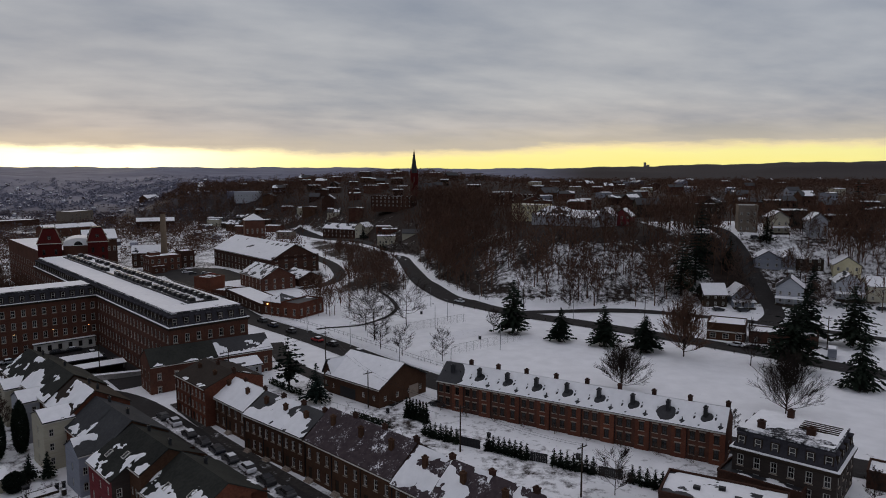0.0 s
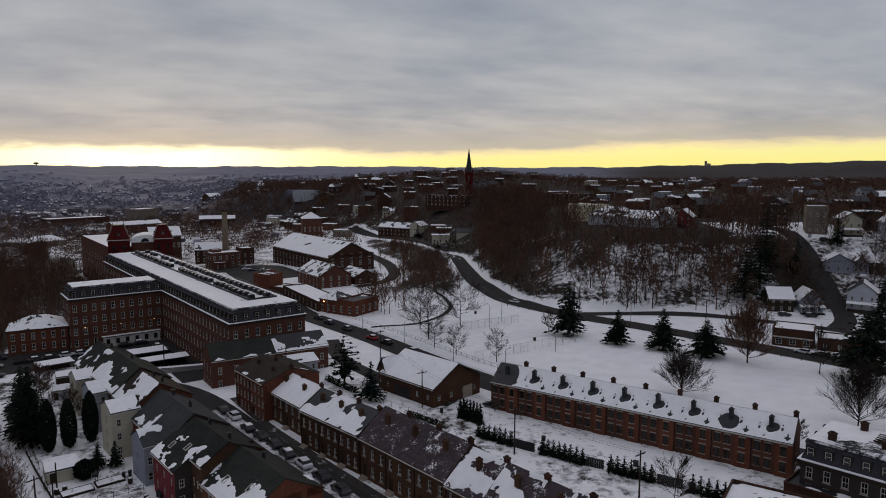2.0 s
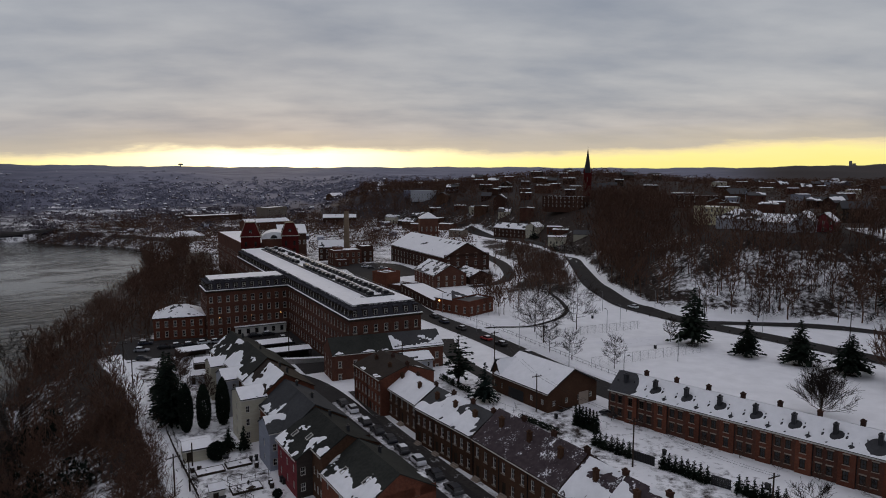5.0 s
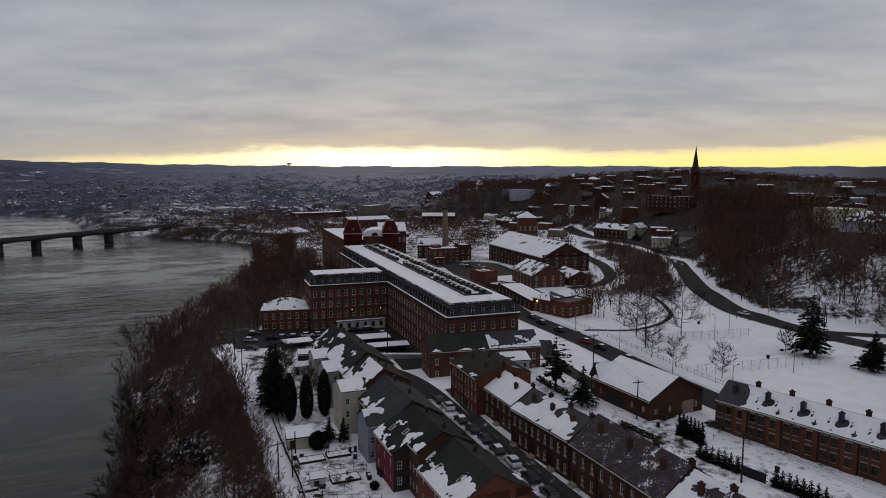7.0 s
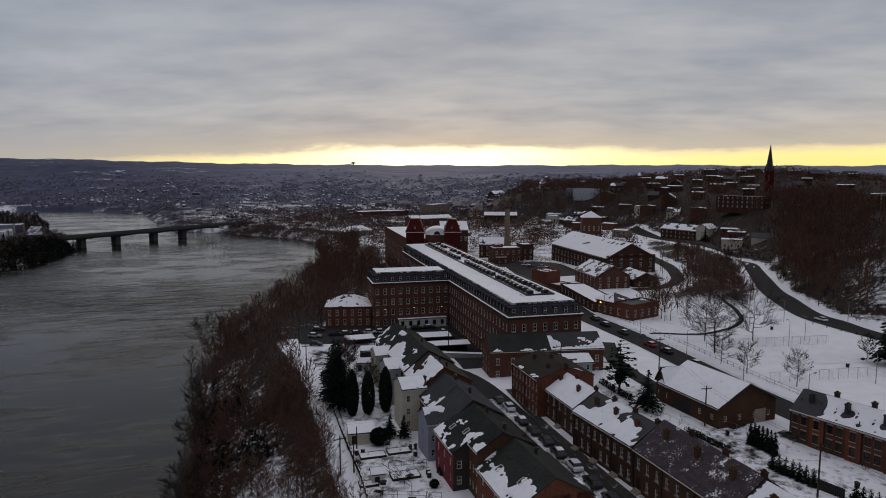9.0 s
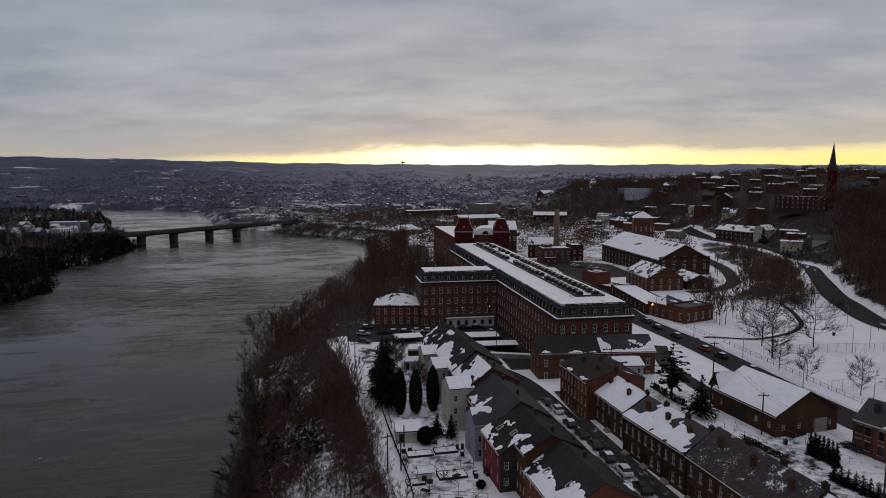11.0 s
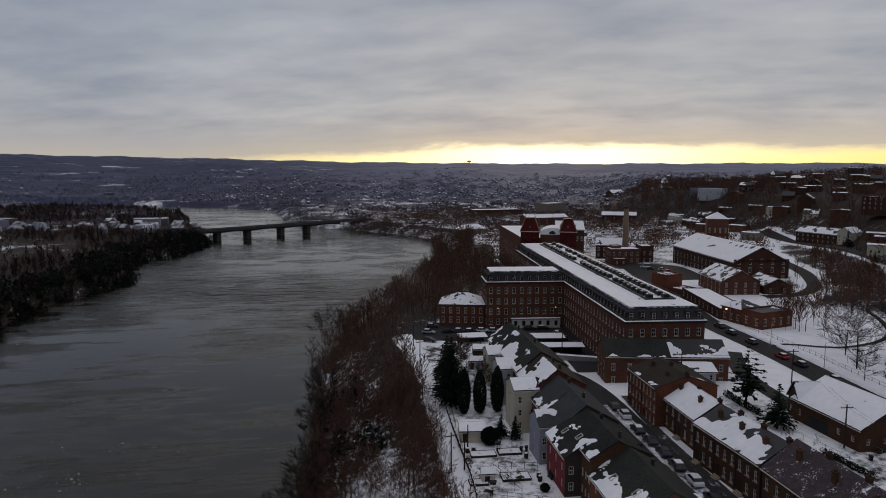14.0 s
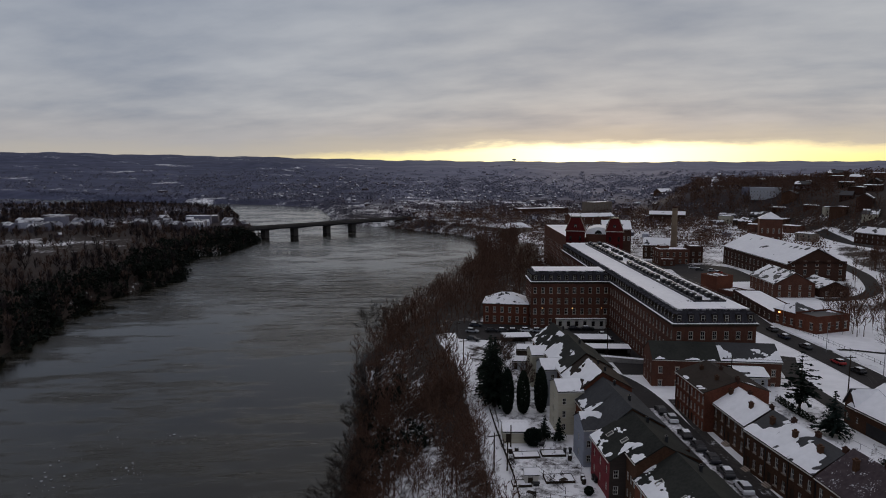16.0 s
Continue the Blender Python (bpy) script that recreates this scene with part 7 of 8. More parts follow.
def upland(x, y):
    r = np.hypot(x, y)
    az = np.degrees(np.arctan2(-x, y))
    s = side(HILL_FOOT, x, y)
    ok = (s > 70) & (az > -42) & (az < 22.5) & no_homes(x, y) & clear_of(HILL_STREET, x, y, 8)
    return np.where(ok, (0.30 + 0.60 * sstep(620, 760, r)) * (1 - 0.9 * sstep(22, 34, x) * sstep(100, 88, x) * sstep(345, 330, y)) * (1 - 0.8 * sstep(100, 112, x) * sstep(330, 310, y)), 0)


woods("upland_woods", "bare trees among the upper town", scatter(10500, 65, upland, -420, 620, 250, 1150), KIT_SOFT, TWIG_BANK, 66, 0.6, 1.15)


def ridge_line(x, y):
    r, az = np.hypot(x, y), np.degrees(np.arctan2(-x, y))
    return np.where((side(HILL_FOOT, x, y) > 60) & (az > -42) & (az < 21.5), sstep(780, 950, r) * sstep(2400, 1500, r), 0)


woods("ridge_woods", "dark bare woods along the skyline", scatter(12000, 67, ridge_line, -1100, 1700, 400, 2300), KIT_SOFT, TWIG_BANK, 68, 0.8, 1.5)


def valley_brush(x, y):
    r, az = np.hypot(x, y), np.degrees(np.arctan2(-x, y))
    ok = clear_of(PARKWAY, x, y, 10) & clear_of([(-103, 470), (-79.3, 407.9), (-60, 364), (-50, 328), (-64, 296)], x, y, 6) & (side(HILL_FOOT, x, y) < 6)
    a = sstep(275, 295, r) * sstep(14, 0, r - 330 - (az - 3) * 13) * sstep(2.4, 4.0, az) * sstep(10.5, 9.0, az)
    b = sstep(236, 246, r) * sstep(300, 280, r) * sstep(7.5, 9.0, az) * sstep(12.0, 10.5, az) * 0.8
    return np.where(ok, np.maximum(a * 0.9, b), 0)


woods("valley_woods", "bare trees and brush below the parkway", scatter(4000, 69, valley_brush, -140, 20, 220, 540), KIT_FAR, TWIG_BANK, 70, 0.55, 0.95)


def behind_mill(x, y):
    r, az = np.hypot(x, y), np.degrees(np.arctan2(-x, y))
    ok = (side(BANK_TOP, x, y) > 4) & clear_of(PARKWAY, x, y, 10) & no_homes(x, y)
    slope = 0.85 * sstep(-5, 10, side(HILL_FOOT, x, y)) * sstep(26, 23, az)
    return np.where(ok, sstep(440, 520, r) * sstep(1000, 800, r) * sstep(9, 14, az) * sstep(46, 42, az) * np.maximum(slope, 0.20 + 0.55 * (np.sin(x * 0.03) * np.sin(y * 0.026 + 1) > -0.1)), 0)


woods("valley_woods", "bare trees around the far yards and streets", scatter(14000, 71, behind_mill, -720, -60, 330, 960), KIT_SOFT, TWIG_BANK, 72, 0.45, 0.95)


def bank(x, y):
    b = side(BANK_TOP, x, y)
    r = np.hypot(x, y)
    return np.where((b < -0.4) & (b > -29) & (r > 60) & (r < 740) & (np.hypot(x + 135, y - 154) > 7), (b > -9) * 0.5 + 0.25 + 0.65 * (np.sin(x * 0.13 + 1) * np.sin(y * 0.11) > -0.25), 0)


woods("bank_woods", "tangled reddish bare trees on the river bank", [p for p in scatter(12000, 73, bank, -420, -20, 20, 480) if math.hypot(*p) > 150], KIT_FAR, TWIG_BANK, 74, 0.45, 1.0)
woods("bank_woods", "reddish bare trees on the near river bank", [p for p in scatter(5200, 75, bank, -170, -20, 20, 180) if 75 < math.hypot(*p) <= 160], KIT_NEAR, TWIG_BANK, 76, 0.35, 0.9)
woods("bank_woods", "bare trees on the river bank by the bridge", scatter(7000, 91, bank, -640, -300, 400, 600), KIT_SOFT, TWIG_BANK, 92, 0.3, 0.75)
woods("bank_brush", "thicket of bare shrubs on the river bank", [p for p in scatter(4200, 77, bank, -190, -20, 20, 220) if math.hypot(*p) > 75], KIT_SHRUB, TWIG_BANK, 78, 0.5, 1.0)


def mill_side(x, y):
    b, r = side(BANK_TOP, x, y), np.hypot(x, y)
    s, w = (x + 68.5) * -0.65 + (y - 165.8) * 0.76, (x + 68.5) * 0.76 + (y - 165.8) * 0.65
    beside = (b < 17) | ((w < -5) & (s > 108)) | ((w < -30.5) & (s > 78)) | ((w < -47) & (s > 62))
    return np.where((b >= -1.5) & (b < 60) & beside & (s < 245) & (r > 205), 0.8, 0)


woods("bank_woods", "bare trees between the mill and the river", scatter(8000, 79, mill_side, -420, -120, 180, 480), KIT_FAR, TWIG_BANK, 80, 0.5, 0.9)


def far_bank(x, y):
    f, r = side(FAR_SHORE, x, y), np.hypot(x, y)
    return np.where((f < -4) & (f > -420) & (r > 200) & (r < 1300) & (np.hypot(x + 625, y - 340) > 50) & (np.hypot(x + 700, y - 222) > 42), np.maximum(0.10 + 0.55 * (np.sin(x * 0.021 + 0.7) * np.sin(y * 0.027) + 0.4 * np.sin(x * 0.06 + y * 0.05) > -0.15), 0.7 * sstep(-70, -10, f)), 0)


woods("far_bank_woods", "low brown woods behind the far bank", scatter(22000, 101, far_bank, -1100, -180, -120, 760), KIT_CLUMP, TWIG_RED, 102, 0.45, 0.85)
woods("far_bank_woods", "dark bare woods on the far bank", scatter(10000, 81, far_bank, -1100, -180, -120, 760), KIT_HAZE, TWIG_BLACK, 82, 0.55, 1.0)


def hemlocks(x, y):
    f, r = side(FAR_SHORE, x, y), np.hypot(x, y)
    return np.where((f < -1) & (f > -44) & (r > 200) & (r < 640), 0.9 * sstep(-44, -16, f), 0)


KIT_PINE = [bush_arrays(s, 9, 3.4, 56, 1.3) for s in (91, 92, 93)]
woods("far_bank_evergreens", "dense dark evergreens along the far shore", scatter(11000, 83, hemlocks, -560, -180, -60, 360), KIT_PINE, NEEDLES_DARK, 84, 0.4, 0.85)


def bank_ivy(x, y):
    b, r = side(BANK_TOP, x, y), np.hypot(x, y)
    return np.where((b < -6) & (b > -27) & (r > 95) & (r < 185), 0.85 * (np.sin(x * 0.11 + 0.4) * np.sin(y * 0.13 + 2.0) > 0.25), 0)


KIT_IVY = [bush_arrays(s, 5.5, 1.5, 70, 0.42) for s in (94, 95)]
woods("bank_evergreens", "dark ivy-clad evergreens among the trees of the river bank", scatter(2600, 99, bank_ivy, -170, -60, 60, 170), KIT_IVY, NEEDLES_DARK, 100, 0.5, 1.25)


def plain_woods(x, y):
    r, az = np.hypot(x, y), np.degrees(np.arctan2(-x, y))
    dry = (side(BANK_TOP, x, y) > 15) | (side(FAR_SHORE, x, y) < -40)
    return np.where(dry & (az > 12) & (az < 80) & (height(x, y) > WATER + 1), sstep(620, 800, r) * sstep(2900, 1500, r) * (1 - 0.6 * sstep(58, 70, az)) * (0.25 + 0.75 * (np.sin(x * 0.012 + 2) * np.sin(y * 0.010) + 0.5 * np.sin(x * 0.037 + y * 0.029) > -0.2)), 0)


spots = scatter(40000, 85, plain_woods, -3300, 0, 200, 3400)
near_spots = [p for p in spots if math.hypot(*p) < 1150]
# haze is in both twig colours, stronger in the farther woods
woods("plain_woods", "distant bare woods between the far houses", near_spots, KIT_BAND, TWIG_BLUE_HAZE, 86, 0.45, 1.0)
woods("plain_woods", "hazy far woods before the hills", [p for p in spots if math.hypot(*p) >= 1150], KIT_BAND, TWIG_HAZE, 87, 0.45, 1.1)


def distant_shore(x, y):
    b, r = side(BANK_TOP, x, y), np.hypot(x, y)
    return np.where((b < 16) & (b > -24) & (r > 620), 0.8, 0)


# these twigs carry a slight bluish haze in their colour
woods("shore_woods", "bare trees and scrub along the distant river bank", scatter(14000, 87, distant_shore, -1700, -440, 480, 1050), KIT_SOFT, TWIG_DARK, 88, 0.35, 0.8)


def yard_scrub(x, y):
    s, n = (x + 43) * -0.71 + (y - 101) * 0.70, (x + 43) * -0.70 + (y - 101) * -0.71
    edge = (n > 20.6) & (n < 22.0) & (s > -12) & (s < 62)
    heap = np.hypot(s - 24, n - 11) < 3.2
    rows = (np.abs(n - 16 - 2 * np.sin(s * 0.3)) < 0.5) & (s > -8) & (s < 30)
    behind = (np.hypot(x +24.8, y -144.9) < 4.0) | ((n < -33) & (n > -48) & (s > -30) & (s < 40) & (np.sin(s * 0.9) * np.sin(n * 0.8) > 0.55))
    garden = (n > 8.6) & (s > -14) & (s < 66)
    return np.where(garden, 0.02 + 0.5 * edge + 0.7 * heap + 0.35 * rows, 0.45 * behind)


woods("yard_scrub", "dead stalks and scrub poking through the garden snow", scatter(9500, 89, yard_scrub, -120, 10, 70, 180), KIT_SHRUB[:2], TWIG_GREY, 90, 0.07, 0.24)
bx, by = math.sin(radians(16.6)) * 4300, math.cos(radians(16.6)) * 4300
far_block = thing("tower_block", "distant tower block on the skyline", "tower block", pose(bx, by, ground_z(bx, by)))
bm = bmesh.new()
block(bm, -6, -6, -10, 6, 6, 26)
part("body", bm, CONCRETE, far_block)
bm = bmesh.new()
block(bm, 10, -6, -10, 26, 6, 12)
part("wing", bm, CONCRETE, far_block)


# ---------------------------------------------------------------- single trees of the park and yards
conifer(22.7, 213.3, 17.5, 5.2, 1, "tall full dark pine standing in the snowy park", foliage=NEEDLES, tiers=24, per=20, sharp=0.6, size=1.0)
conifer(36.2, 202.8, 10.5, 4.1, 2, "young spruce in the park snow", size=0.7, per=24)
conifer(48.4, 197.7, 12.3, 4.9, 3, "spruce beside the parkway", size=0.75, per=24)
conifer(58.9, 191.0, 10.6, 5.0, 4, "short broad spruce beside the parkway", size=0.75, sharp=0.6, per=24)
conifer(92.2, 173.0, 17.5, 7.0, 5, "tall ragged pine by the parkway", tiers=22, per=22, sharp=0.45, base=0.2, size=1.0)
conifer(112.0, 203.0, 18.0, 6.2, 6, "large dark spruce beside the lot", size=0.95, per=22, sharp=0.65)
conifer(123.0, 197.0, 19.0, 6.4, 7, "large dark spruce near the parked van", size=0.95, per=22, sharp=0.65)
conifer(100.6, 157.0, 14.0, 5.0, 8, "broad spruce with sweeping boughs in the park", size=0.85, sharp=0.75, droop=0.3)
conifer(-28.8, 147.7, 9.0, 3.3, 9, "blue-green spruce in a yard behind the brick row", foliage=NEEDLES_BLUE, size=0.5, tiers=24)
conifer(-37.0, 156.5, 13.5, 4.4, 10, "open-crowned pine beside the clapboard house", tiers=13, per=11, sharp=0.45, base=0.25, size=0.9, droop=0.05)
conifer(-92.3, 121.8, 16.5, 3.6, 91, "tall ragged dark spruce beside the bank path", foliage=NEEDLES, tiers=34, per=26, sharp=0.5, base=0.10, size=0.6)
conifer(-97.5, 127.0, 15.0, 3.5, 92, "ragged dark spruce leaning over the path", foliage=NEEDLES, tiers=32, per=26, sharp=0.5, base=0.08, size=0.6)
for k, (x, y, h) in enumerate(((-101.0, 137.0, 8.0), (-96.0, 143.0, 7.0), (-108.0, 146.0, 8.5), (-112.0, 152.0, 7.5), (-93.0, 136.0, 6.5))):
    bare_tree(x, y, h, 0.8, 95 + k % 2, "low bare tree among the sheds by the lot", TWIG_RED, thick=0.03, levels=3)
conifer(-105.5, 137.0, 10.0, 3.4, 12, "dark cedar beside the bank path", size=0.7, sharp=0.5)
conifer(-73.4, 113.7, 5.0, 1.5, 13, "small spruce behind the garden shed", size=0.35)
conifer(-70.7, 114.8, 5.0, 1.4, 14, "small spruce beside the cream wing", size=0.35)
conifer(101.0, 266.0, 25.0, 6.5, 15, "dark pine on the hill slope", size=0.9, tiers=18)
conifer(93.0, 259.0, 24.0, 6.5, 16, "dark pine on the hill slope", size=0.9, tiers=18)
conifer(107.0, 277.0, 25.0, 6.0, 17, "dark pine above the hill street", size=0.9, tiers=18)
conifer(185.0, 300.0, 22.0, 6.0, 18, "tall dark pine on the hilltop", size=1.1, tiers=18)
conifer(-58.0, 486.0, 11.0, 3.0, 19, "dark spruce beside the pale end house", size=0.8, tiers=16)
conifer(-36.0, 402.0, 6.0, 2.4, 20, "small dark spruce below the parkway", size=0.6, tiers=12)
for k, (x, y) in enumerate(((-87.3, 119.9), (-84.6, 122.2), (-82.2, 125.6))):
    bush(x, y, 10.8 - 0.6 * (k % 2), 1.5, 25 + k % 2, "tall columnar dark green arborvitae in a row", "columnar_evergreen", "columnar evergreens in the yard")
for k, (x, y, h) in enumerate(((118.0, 262.0, 13.0), (141.0, 262.0, 15.0), (152.0, 283.0, 14.0), (119.0, 298.0, 16.0), (112.0, 246.0, 9.0), (140.0, 244.0, 11.0), (170.0, 270.0, 15.0))):
    bare_tree(x, y, h, 0.8, 70 + k % 4, "bare street tree among the hill houses", TWIG_RED, thick=0.04, levels=3)
for k, (x, y, h) in enumerate(((117.5, 273.0, 13.0), (143.0, 256.0, 12.0), (139.0, 287.0, 12.0), (158.0, 300.0, 14.0))):
    conifer(x, y, h, h * 0.27, 80 + k % 2, "dark pine between the hill houses", size=0.85, tiers=16)
rng = random.Random(3)
for k in range(7):
    conifer(-7.8 + 0.72 * k, 138.5 - 0.55 * k + rng.uniform(-0.3, 0.3), 4.4, 0.75, 30 + k % 3, "narrow arborvitae screening the brick hall", "columnar_evergreen", NEEDLES, 22, 17, 0.5, 0.02, 0.36, 0.05, "columnar evergreens by the hall")
# hedges of small cones between the gardens
for i, (a, b, n) in enumerate((((-3.6, 128.6), (2.6, 124.4), 7), ((8.4, 121.3), (15.2, 117.2), 8), ((19.8, 114.6), (26.0, 111.2), 7), ((31.8, 107.8), (36.2, 105.4), 5))):
    for k in range(n):
        f = k / (n - 1)
        conifer(a[0] + (b[0] - a[0]) * f, a[1] + (b[1] - a[1]) * f + rng.uniform(-0.15, 0.15), 3.1, 1.05, 40 + k % 4, "small clipped conical evergreen in a garden hedge", "cone_evergreen", NEEDLES, 15, 16, 0.75, 0.02, 0.26, 0.1, "garden hedge cones")
for a, b in (((3.4, 123.6), (7.2, 121.4)), ((15.8, 116.6), (18.8, 115.2)), ((26.8, 110.6), (30.6, 108.6))):
    at, wide = stance(a, b, 0)
    bin_box = thing("garden_screen", "dark board screen at the end of the hedge", "screen", at, "garden screens")
    n = int(wide / 0.32)
    for k in range(n):
        bm = bmesh.new()
        block(bm, k * 0.32, 0, 0, k * 0.32 + 0.29, 0.06, 1.75)
        part("board", bm, IRON, bin_box)
    bm = bmesh.new()
    block(bm, 0, 0.07, 0.4, wide, 0.13, 0.5)
    block(bm, 0, 0.07, 1.4, wide, 0.13, 1.5)
    part("rail", bm, IRON, bin_box)

bare_tree(43.0, 156.7, 10.5, 1.1, 1, "wide-spreading bare maple in the park snow", first=0.10, up=0.12, thick=0.028, levels=5)
bare_tree(73.8, 139.7, 13.0, 1.05, 2, "broad round-headed bare tree behind the mansard house", forks=5, first=0.03, up=0.16, thick=0.026, levels=5)
bare_tree(68.1, 185.4, 17.0, 0.85, 3, "tall reddish bare tree with a dense round crown beside the parkway", TWIG_BANK, forks=5, first=0.2, up=0.15, thick=0.05, levels=5)
bare_tree(83.0, 176.5, 12.0, 0.6, 4, "slim bare tree beside the parkway", thick=0.03, levels=3)
bare_tree(-21.3, 204.0, 17.0, 0.85, 5, "large bare tree at the park edge", first=0.2, up=0.25, thick=0.030, levels=3)
bare_tree(-12.5, 224.0, 16.0, 1.0, 6, "spreading bare tree beside the park path", first=0.2, up=0.2, thick=0.030, levels=3)
bare_tree(-25.5, 217.0, 15.0, 0.85, 7, "bare tree in the park corner", first=0.2, up=0.25, thick=0.030, levels=3)
bare_tree(-11.6, 186.6, 8.5, 0.7, 8, "small upright bare tree by the railing", thick=0.020, levels=3, up=0.3)
bare_tree(-0.2, 181.0, 9.5, 0.7, 9, "small upright bare tree by the court fence", thick=0.020, levels=3, up=0.3)
bare_tree(-18.5, 193.5, 9.0, 0.7, 10, "small bare street tree", thick=0.020, levels=3, up=0.3)
bare_tree(27.8, 103.4, 7.5, 0.9, 11, "low bare fruit tree in a snowy garden", first=0.15, thick=0.022, levels=3)
bare_tree(48.0, 252.0, 9.0, 0.8, 12, "reddish bare tree at the hill foot", TWIG_RED, thick=0.04, levels=3)
bare_tree(16.5, 214.5, 7.5, 0.6, 13, "small bare tree beside the big pine", thick=0.03, levels=3)
bare_tree(-134.0, 120.0, 13.0, 0.8, 14, "tall pale bare tree leaning over the river", first=0.3, thick=0.03, levels=3)
bare_tree(-192.0, 173.5, 15.0, 0.85, 39, "tall bare tree spreading over the water", first=0.3, thick=0.035, levels=3)
bare_tree(-124.0, 108.0, 11.0, 0.8, 15, "bare tree at the water's edge", first=0.3, thick=0.03, levels=3)
bare_tree(-92.0, 74.0, 13.0, 0.7, 16, "bare tree rising from the river bank", first=0.35, thick=0.025, levels=3)
bare_tree(-98.0, 82.0, 12.0, 0.7, 17, "bare tree rising from the river bank", first=0.35, thick=0.025, levels=3)
bare_tree(-106.0, 90.0, 11.0, 0.7, 18, "bare tree rising from the river bank", first=0.35, thick=0.025, levels=3)
bare_tree(67.5, 100.0, 6.0, 0.5, 19, "thin bare tree beside the mansard house", thick=0.02, levels=3)
bare_tree(86.0, 118.0, 7.5, 0.5, 20, "thin bare tree in the park snow", thick=0.022, levels=3)
for k, (x, y) in enumerate(((14.0, 152.0), (22.5, 148.0), (32.0, 143.5), (58.0, 130.0))):
    bare_tree(x, y, 4.6, 0.6, 21 + k, "sapling showing above the row roofs", thick=0.02, levels=3)
bush(-73.4, 109.5, 3.6, 1.75, 1, "round dark evergreen bush beside the shed")
bush(-55.0, 99.0, 1.4, 0.8, 2, "small evergreen bush in the yard")
for k in range(UNITS):
    p = ROW_A + ROW_WAY * (unit_w * (k + 0.25)) + Vector((-ROW_WAY.y, ROW_WAY.x)) * -1.4
    root = thing("shrub", "brown leafless shrub against the brick row", "shrub", pose(p.x, p.y, 0, 0, 0, k * 71), "shrubs along the row")
    v, f = limb_arrays(limbs(50 + k % 3, 2.6, 1.1, 0.05, 3, 4, first=0.05), 0.02)
    part("branchwork", quads_mesh("branchwork", v, f, TWIG_RED), None, root)
rng = random.Random(19)
for k in range(14):
    x, y = lane(rng.uniform(-8, 30), rng.uniform(10, 24))
    root = thing("shrub", "small bare shrub in a snowy back garden", "shrub", pose(x, y, ground_z(x, y), 0, 0, k * 40), "shrubs in the gardens")
    v, f = limb_arrays(limbs(60 + k % 4, rng.uniform(1.3, 2.2), 1.1, 0.04, 3, 4, first=0.05), 0.015)
    part("branchwork", quads_mesh("branchwork", v, f, TWIG_GREY), None, root)

# ---------------------------------------------------------------- cars
CAR = {}


def car(x, y, turn, paint=PAINT_DARK, label="dark parked car with snow on its roof", tall=1.0, snow=True, long=4.5, name="car", group="parked cars", category="car"):
    z = ground_z(x, y) + 0.1
    key = (tall, long)
    if key not in CAR:
        w = 0.9
        side_line = [(-long / 2, 0.35), (-long / 2, 0.75 * tall), (-long * 0.47, 0.92 * tall), (-long * 0.40, 0.98 * tall), (long * 0.20, 0.98 * tall), (long * 0.44, 0.80 * tall), (long / 2, 0.62 * tall), (long / 2, 0.35)]
        bm = bmesh.new()
        rows = [[bm.verts.new((px, sy * (w - (0.10 if i in (3, 4) else 0.0)), pz)) for i, (px, pz) in enumerate(side_line)] for sy in (-1, 1)]
        n = len(side_line)
        for i in range(n):
            bm.faces.new((rows[0][i], rows[0][(i + 1) % n], rows[1][(i + 1) % n], rows[1][i]))
        bm.faces.new(rows[0][::-1])
        bm.faces.new(rows[1])
        bmesh.ops.bevel(bm, geom=list(bm.edges), offset=0.06, segments=2, affect="EDGES")
        body = mesh_of("body", bm, paint)
        bm = bmesh.new()
        cab = [(-long * 0.42, 0.95 * tall), (-long * 0.34, 1.40 * tall), (long * 0.04, 1.42 * tall), (long * 0.22, 0.95 * tall)]
        rows = [[bm.verts.new((px, sy * (0.80 if i in (0, 3) else 0.66), pz)) for i, (px, pz) in enumerate(cab)] for sy in (-1, 1)]
        for i in range(3):
            bm.faces.new((rows[0][i], rows[0][i + 1], rows[1][i + 1], rows[1][i]))
        bm.faces.new(rows[0][::-1])
        bm.faces.new(rows[1])
        glass = mesh_of("cabin_glass", bm, GLASS)
        bm = bmesh.new()
        block(bm, -long * 0.345, -0.68, 1.385 * tall, long * 0.05, 0.68, 1.46 * tall)
        bmesh.ops.bevel(bm, geom=list(bm.edges), offset=0.03, segments=2, affect="EDGES")
        roof = mesh_of("roof_panel", bm, paint)
        bm = bmesh.new()
        tube(bm, (0, -0.1, 0), (0, 0.1, 0), 0.33, 0.33, 14)
        wheel = mesh_of("wheel", bm, TYRE)
        bm = bmesh.new()
        tube(bm, (0, -0.12, 0), (0, 0.12, 0), 0.19, 0.19, 10)
        rim = mesh_of("rim", bm, STEEL)
        bm = bmesh.new()
        block(bm, -long * 0.33, -0.62, 1.455 * tall, long * 0.03, 0.62, 1.55 * tall)
        bmesh.ops.bevel(bm, geom=list(bm.edges), offset=0.04, segments=2, affect="EDGES")
        cap = mesh_of("snow_cap", bm, SNOW)
        CAR[key] = (body, glass, roof, wheel, rim, cap)
    body, glass, roof, wheel, rim, cap = CAR[key]
    root = thing(name, label, category, pose(x, y, z, 0, 0, turn), group)
    for mesh_name, data in (("body", body), ("cabin_glass", glass), ("roof_panel", roof)):
        ob = part(mesh_name, data, None, root)
        if mesh_name != "cabin_glass":
            ob.material_slots[0].link = "OBJECT"
            ob.material_slots[0].material = paint
    for sx in (-long * 0.31, long * 0.31):
        for sy in (-0.82, 0.82):
            wh = part("wheel", wheel, None, root, at=pose(sx, sy, 0.33))
            if math.hypot(x, y) < 165:
                part("rim", rim, None, wh)
